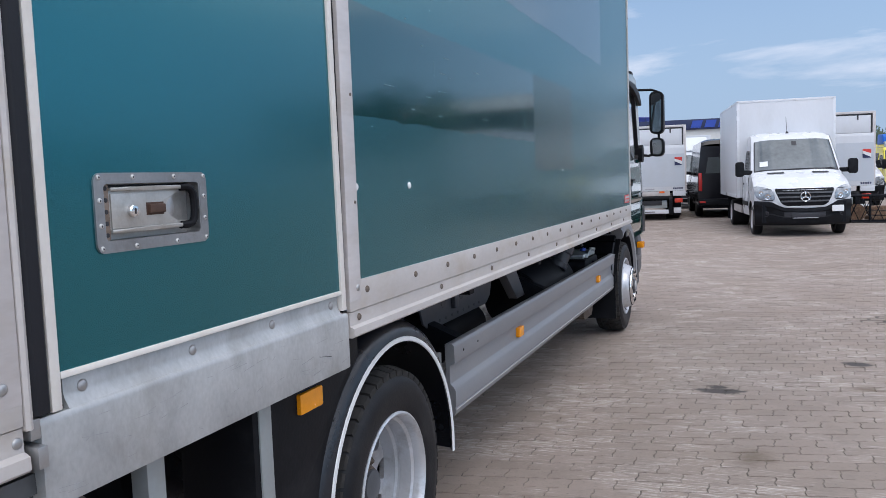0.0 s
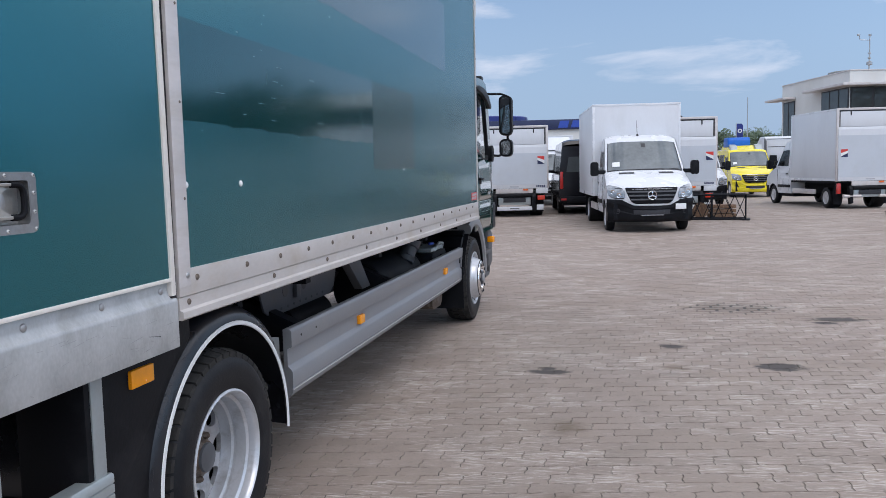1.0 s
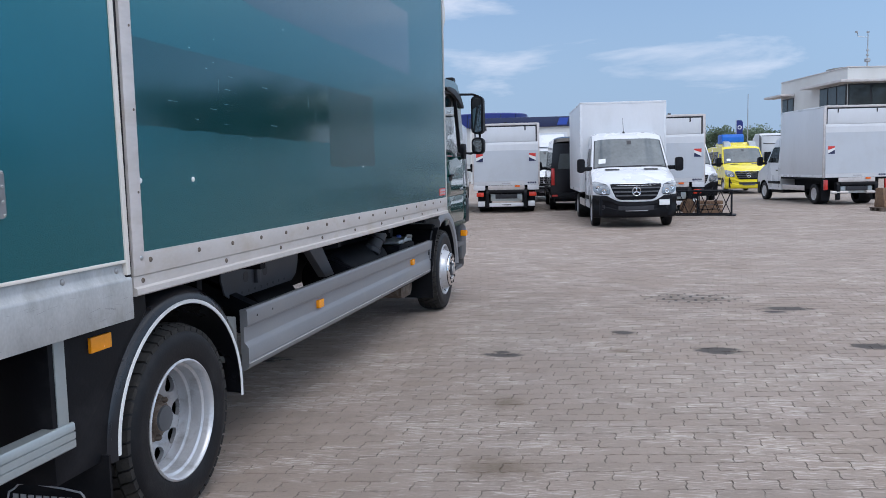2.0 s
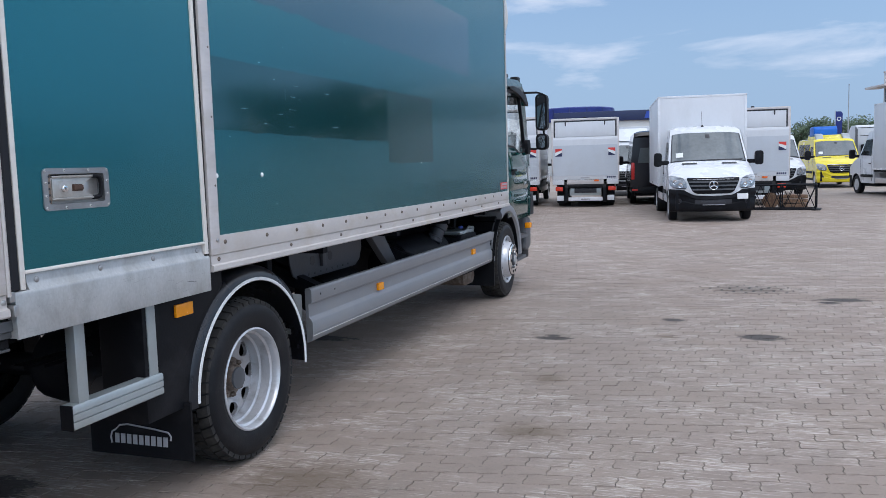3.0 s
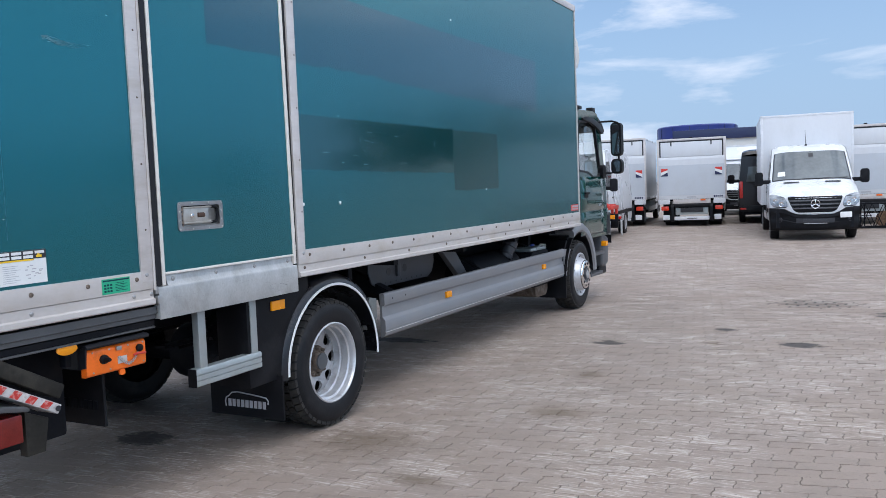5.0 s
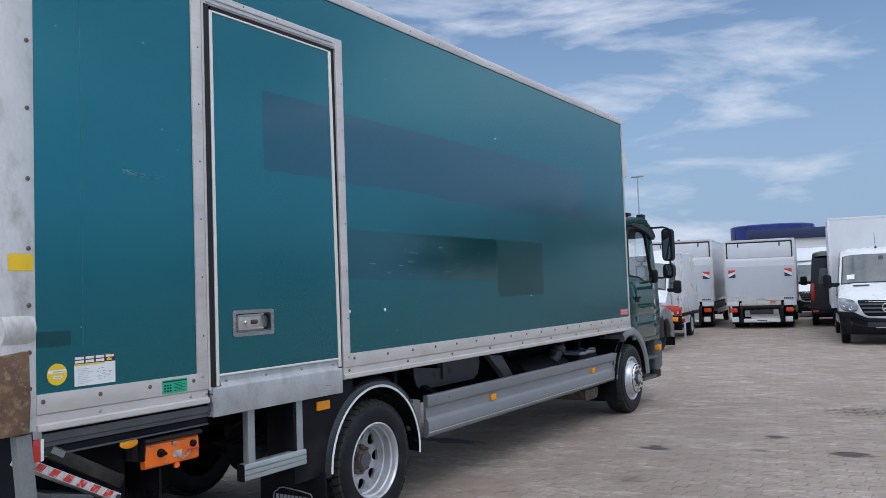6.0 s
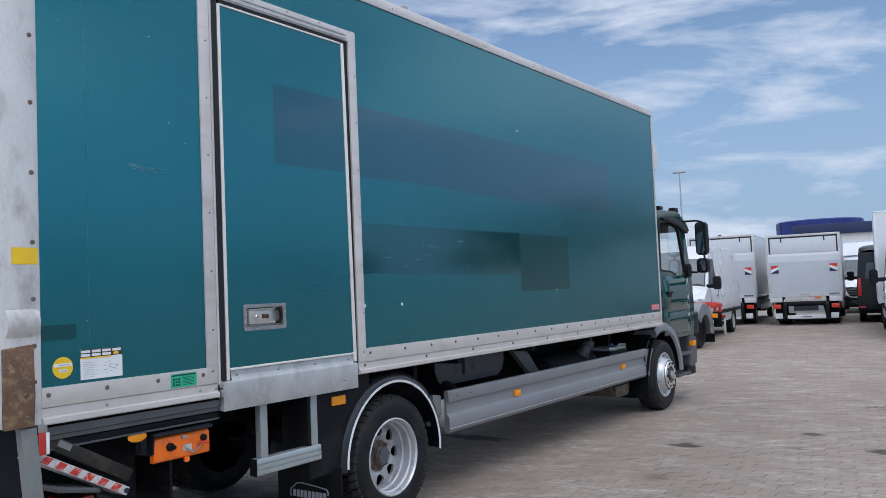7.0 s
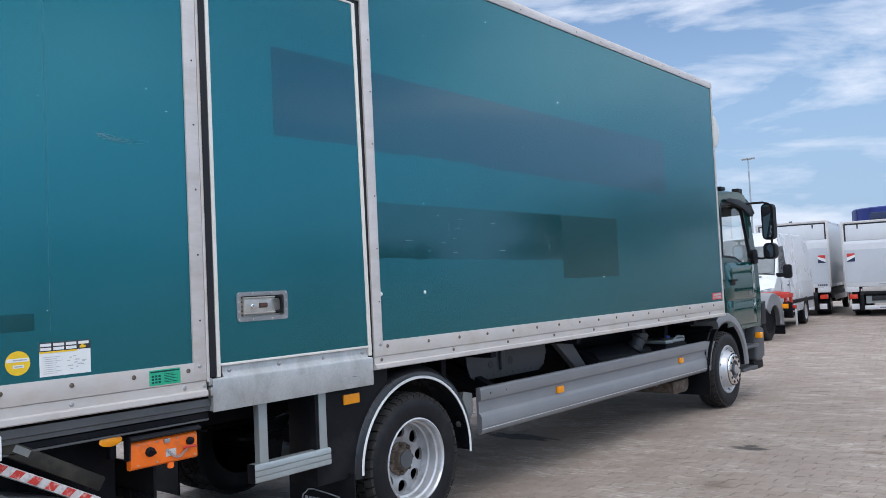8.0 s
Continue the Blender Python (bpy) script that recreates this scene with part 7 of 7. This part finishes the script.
for x in (0, 0.9, 1.7, 2.6, 3.4):
    bm = vb()
    for y in (0, 0.62):
        rod(bm, (x, y, 0.03), (x, y, 0.70), 0.02, None, 6)
    rod(bm, (x, 0, 0.03), (x, 0.62, 0.03), 0.02, None, 6)
    rod(bm, (x, 0, 0.70), (x, 0.62, 0.70), 0.02, None, 6)
    part("end_frame", bm, CHASSIS, truss)
part("foot_plate", box(vb(), -0.12, 0.1, -0.08, 0.7, 0.0, 0.028), CHASSIS, truss)
drum = thing("cable_drum", pose(2.35, 24.75, 0, 0, 0, 20), "rusty brown cable drum behind the lattice boom", "drum")
bm = vb()
lathe(bm, [(0.06, -0.22), (0.22, -0.22), (0.22, -0.19), (0.10, -0.18), (0.10, 0.18), (0.22, 0.19), (0.22, 0.22), (0.06, 0.22)], pose(0, 0, 0.22, 0, 0, 65), 24, True)
part("drum", bm, RUST, drum)
crate = thing("pallet_block", pose(2.95, 24.9, 0, 0, 0, 10), "brown timber blocks stacked behind the boom", "pallet")
bm = vb()
for k in range(3):
    box(bm, -0.35, 0.35, -0.25, 0.25, 0.02 + 0.13 * k, 0.12 + 0.13 * k, 0.01)
part("boards", bm, RUST, crate)

coil = thing("rusty_bollard", pose(7.85, 25.25, 0, 0, 0, 12), "rusty brown steel block standing on a small pallet", "steel block")
bm = vb()
prism(bm, [(-0.28, 0.11), (0.28, 0.11), (0.22, 0.66), (-0.2, 0.66)], "x", -0.2, 0.2, 0.02)
part("block", bm, RUST, coil)
for y in (-0.26, 0.0, 0.26):
    part("pallet_runner", box(vb(), -0.3, 0.3, y - 0.06, y + 0.06, 0.0, 0.085, 0.006), BARK, coil)
part("pallet_deck", box(vb(), -0.32, 0.32, -0.34, 0.34, 0.0855, 0.11, 0.004), BARK, coil)

# ---- buildings and distance ----
off = thing("office_building", pose(18.1, 74.6, 0, 0, 0, 13.8), "white rendered office with flat canopies and dark windows", "building")
part("wall", box(vb(), 0, 32, 0, 13.0, 0, 9.02), WALL_WHITE, off)
part("parapet", box(vb(), -0.06, 32.06, -0.06, 13.06, 9.02, 9.12, 0.02), ALU, off)


def window_band(axis, a0, a1, z0, z1, count):
    """A row of panes in a dark frame on the wall that runs along x (front) or along y (flank)."""
    def slab(p0, p1, q0, q1, d0, d1):
        return box(vb(), p0, p1, d0, d1, q0, q1) if axis == "x" else box(vb(), d0, d1, p0, p1, q0, q1)
    w = part("window", slab(a0, a1, z0, z1, -0.05, 0.02), STICK_BLACK, off, "dark framed window band")
    for i in range(count):
        p0 = a0 + (a1 - a0) * i / count + 0.10
        p1 = a0 + (a1 - a0) * (i + 1) / count - 0.10
        part("pane", slab(p0, p1, z0 + 0.12, z1 - 0.12, -0.075, -0.052), DARK_GLASS, w)


window_band("x", 0.05, 9.6, 5.4, 7.7, 5)
window_band("y", 0.05, 4.8, 5.4, 7.7, 3)
window_band("x", 11.5, 24.0, 5.4, 7.7, 6)
window_band("y", 10.1, 12.6, 0.6, 7.4, 2)
window_band("x", 1.0, 12.0, 0.6, 3.2, 5)
part("canopy", prism(vb(), [(-1.1, -1.1), (12.5, -1.1), (12.5, -0.06), (-0.06, -0.06), (-0.06, 6.4), (-1.1, 6.4)], "z", 7.76, 7.98, 0.04), ALU, off)
part("canopy", box(vb(), -1.3, -0.06, 9.9, 14.1, 7.55, 7.75, 0.04), ALU, off)
for x in (1.3, 6.0):
    part("roof_hatch", prism(vb(), [(x - 0.7, 9.02), (x + 0.8, 9.02), (x + 0.7, 9.55), (x - 0.5, 9.45)], "y", 4.0, 5.4, 0.04), OLD_ZINC, off)
bm = vb()
rod(bm, (3.2, 3, 9.0), (3.2, 3, 12.3), 0.07, 0.04, 8)
rod(bm, (2.35, 3, 11.95), (3.2, 3, 11.90), 0.03, None, 6)
rod(bm, (2.35, 3, 11.94), (2.25, 3, 12.35), 0.03, None, 6)
for x, z in ((2.2, 12.28), (3.2, 12.25), (3.2, 10.7), (3.2, 10.3)):
    lathe(bm, [(0.03, 0), (0.13, 0.04), (0.13, 0.14), (0.03, 0.18)], pose(x, 3, z, 0, -90, 0), 10, True)
lathe(bm, [(0.05, 0), (0.24, 0.08), (0.24, 0.3), (0.05, 0.4)], pose(3.2, 3, 9.75, 0, -90, 0), 12, True)
part("weather_mast", bm, STEEL, off)

hall = thing("sales_hall", pose(-5.0, 76.0, 0, 0, 0, LOT), "white sales hall with a dark blue fascia", "building")
part("wall", box(vb(), -9, 4.8, 0, 20, 0, 5.05), WALL_WHITE, hall)
part("fascia", box(vb(), -9.1, 4.9, -0.25, 20, 5.05, 5.95, 0.03), DARK_BLUE, hall)
bm = vb()
for i in range(3):
    x0 = -1.05 + i * 1.15
    prism(bm, [(x0, 5.2), (x0 + 0.85, 5.2), (x0 + 1.05, 5.82), (x0 + 0.2, 5.82)], "y", -0.32, -0.25)
part("sign", bm, STICK_BLUE, hall, "slanted blue sign blocks")
ring = thing("blue_rotunda", pose(-14.3, 88.0, 0), "round blue clad roof ring over a white drum", "building")
part("drum_wall", lathe(vb(), [(3.6, 0.0), (3.6, 5.6)], pose(0, 0, 0, 0, -90, 0), 48, True), WALL_WHITE, ring)
bm = vb()
lathe(bm, [(3.7, 5.55), (4.0, 5.6), (4.02, 6.95), (3.9, 7.05), (3.0, 7.05)], pose(0, 0, 0, 0, -90, 0), 56, True)
part("ring", bm, BLUE, ring)
seam = finish(box(vb(), -0.03, 0.03, -4.05, -3.95, 5.65, 6.93), "cladding_joint", DARK_BLUE, 0)
for i in range(14):
    same_mesh("cladding_joint", seam, ring, pose(0, 0, 0, 0, 0, 360 * i / 14))


def light_mast(m, h, label):
    mast = thing("floodlight_mast", m, label, "light mast", "floodlight masts")
    part("pole", rod(vb(), (0, 0, 0), (0, 0, h), 0.11, 0.06, 12), STEEL, mast)
    part("head_bar", rod(vb(), (-0.6, 0, h), (0.6, 0, h), 0.04, None, 8), STEEL, mast)
    for x in (-0.5, -0.15, 0.2, 0.5):
        part("floodlight", box(vb(), x - 0.13, x + 0.13, -0.2, 0.12, h - 0.02, h + 0.14, 0.03), STEEL, mast)


light_mast(pose(-25.6, 80.0, 0), 12.5, "tall grey steel mast with floodlights behind the vans")
light_mast(pose(-17.7, 23.9, 0), 12.9, "tall steel mast with floodlights behind the truck")
fl = thing("flag_banner", pose(12.7, 103.9, 0), "blue upright advertising banner on a pole", "banner")
part("pole", rod(vb(), (0, 0, 0), (0, 0, 6.45), 0.06, 0.04, 8), STEEL, fl)
part("cloth", prism(vb(), [(0.06, 3.8), (0.72, 3.8), (0.78, 6.1), (0.6, 6.35), (0.06, 6.35)], "y", -0.015, 0.015), BLUE, fl)
part("print", lathe(vb(), [(0.24, 0.0), (0.24, 0.02), (0.15, 0.02), (0.15, 0.0)], pose(0.40, -0.03, 5.5, 0, 0, -90), 20), PAPER, fl, "plain white ring")
pole = thing("flag_pole", pose(15.86, 118.5, 0), "slim bare flag pole", "pole")
part("shaft", rod(vb(), (0, 0, 0), (0, 0, 10.5), 0.09, 0.05, 8), STEEL, pole)


def tree(m, h, seed):
    """A trunk with limbs and a crown of many small leaf clumps."""
    rng = random.Random(seed)
    t = thing("tree", m, "leafy green tree in the distance", "tree", "trees behind the yard")
    bm = vb()
    rod(bm, (0, 0, 0), (0.1, 0, h * 0.5), 0.22, 0.13, 8)
    for i in range(6):
        a = i * 1.1 + rng.random()
        rod(bm, (0.05, 0, h * (0.3 + 0.04 * i)), (math.cos(a) * h * 0.22, math.sin(a) * h * 0.22, h * rng.uniform(0.55, 0.85)), 0.09, 0.03, 6)
    part("trunk", bm, BARK, t)
    verts, faces = [], []
    blobs = [(rng.gauss(0, h * 0.17), rng.gauss(0, h * 0.17), h * rng.uniform(0.42, 0.92), h * rng.uniform(0.08, 0.16)) for _ in range(22)]
    for bx, by, bz, br in blobs:
        for _ in range(75):
            d = Vector((rng.gauss(0, 1), rng.gauss(0, 1), rng.gauss(0, 0.8))).normalized() * br * rng.uniform(0.5, 1.05)
            p = Vector((bx, by, bz)) + d
            u = Vector((rng.gauss(0, 1), rng.gauss(0, 1), rng.gauss(0, 1))).normalized() * h * 0.022
            v = u.orthogonal().normalized() * h * 0.016
            k = len(verts)
            verts += [p - u, p + v, p + u, p - v]
            faces.append((k, k + 1, k + 2, k + 3))
    me = bpy.data.meshes.new("crown")
    me.from_pydata([tuple(v) for v in verts], [], faces)
    me.materials.append(HAZY_LEAF)
    o = new("crown", me)
    o.parent = t
    return t


rng = random.Random(21)
for i in range(12):
    tree(pose(7.0 + i * 1.75 + rng.uniform(-0.6, 0.6), 138 + rng.uniform(-4, 6), 0, 0, 0, rng.uniform(0, 360)), rng.uniform(6.2, 7.4), 100 + i)


# Unseen row added so the truck's side paint mirrors a dark band.
for i in range(20):
    tree(pose(50 + rng.uniform(-1.5, 1.5), -22 + i * 4.4 + rng.uniform(-0.6, 0.6), 0, 0, 0, rng.uniform(0, 360)), rng.uniform(5.6, 6.6), 140 + i)

# Unseen trees added beside the office for dark reflections in the peeled patch.
for i in range(5):
    tree(pose(25.5 + i * 3.6, 68.5 + rng.uniform(-1, 1), 0, 0, 0, rng.uniform(0, 360)), rng.uniform(8.6, 9.8), 170 + i)

# ---- pavers ----
def pavers():
    """Zigzag pavers in running bond, laid in courses turned by PAVE degrees; those near the truck are pieces of their own."""
    L, W, DEPTH, WAVE, SLANT = 0.2175, 0.1185, 0.007, 0.0042, 0.0085
    c, s = math.cos(radians(PAVE)), math.sin(radians(PAVE))
    rng = random.Random(77)
    along = [(-0.5, -1), (-0.25, 1), (0.0, -1), (0.25, 1)]

    def outline(gap, cut):
        """The stone's edge: wavy long sides and end faces with a slanting step."""
        hl, hw = L / 2 - gap * 0.75 - cut, W / 2 - gap / 2 - cut
        low = [(max(-hl, min(hl, u * L)) - SLANT, -hw + WAVE * k) for u, k in along] + [(hl - SLANT, -hw - WAVE)]
        end = [(hl - SLANT, -0.16 * W), (hl + SLANT, 0.16 * W)]
        top = [(hl + SLANT, hw - WAVE)] + [(max(-hl, min(hl, u * L)) + SLANT, hw + WAVE * k) for u, k in along[::-1]]
        return low + end + top + [(-hl + SLANT, 0.16 * W), (-hl - SLANT, -0.16 * W)]

    rings = {g: (outline(g, 0.0), outline(g, 0.0016)) for g in (0.0028, 0.022)}
    count = len(rings[0.0028][0])

    def block(verts, faces, cx, cy, dz, tx, ty, gap=0.0028):
        base = len(verts)
        worn = [rng.gauss(0, 0.0008) for _ in range(count)]
        for ring, z in zip(rings[gap], (-DEPTH, 0.0)):
            for (x, y), j in zip(ring, worn):
                x, y = x + j * 0.6, y + j
                verts.append((cx + x * c - y * s, cy + x * s + y * c, z + dz + tx * x + ty * y))
        for i in range(count):
            j = (i + 1) % count
            faces.append((base + i, base + j, base + count + j, base + count + i))
        faces.append(tuple(range(base + count, base + 2 * count)))

    shapes = []
    for _ in range(8):
        proto_v, proto_f = [], []
        block(proto_v, proto_f, 0, 0, 0, rng.gauss(0, 0.005), rng.gauss(0, 0.008))
        me = bpy.data.meshes.new("paver")
        me.from_pydata(proto_v, [], proto_f)
        me.materials.append(PAVER)
        shapes.append(me)
    field = tagged(new("pavement"), "grey-brown concrete pavers in running bond, stained and scuffed", "pavement", kind="structure")
    verts, faces, single = [], [], 0
    for r in range(-60, 290):
        v = (r + 0.23) * W
        for q in range(-70, 110):
            u = (q + 0.5 * (r % 2) + 0.31) * L
            x, y = u * c - v * s, u * s + v * c
            if not (-8.0 < x < 12.0 and -3.0 < y < 30.0):
                continue
            dz, tx, ty = rng.gauss(0, 0.0007), rng.gauss(0, 0.006), rng.gauss(0, 0.010)
            washed = any(((x - a) / ra) ** 2 + ((y - b) / rb) ** 2 < 1 for a, b, ra, rb in SEEP)
            if -0.9 < x < 0.95 and 1.75 < y < 5.6 and single < 300:
                o = new("paver", shapes[single % 8])
                o.parent = field
                o.matrix_basis = Matrix.Translation((x, y, dz))
                single += 1
            else:
                block(verts, faces, x, y, dz, tx, ty, 0.022 if washed else 0.0028)
    rest = bpy.data.meshes.new("far_pavers")
    rest.from_pydata(verts, [], faces)
    rest.materials.append(PAVER)
    o = tagged(new("far_pavers", rest), kind="stuff")
    o.parent = field


pavers()
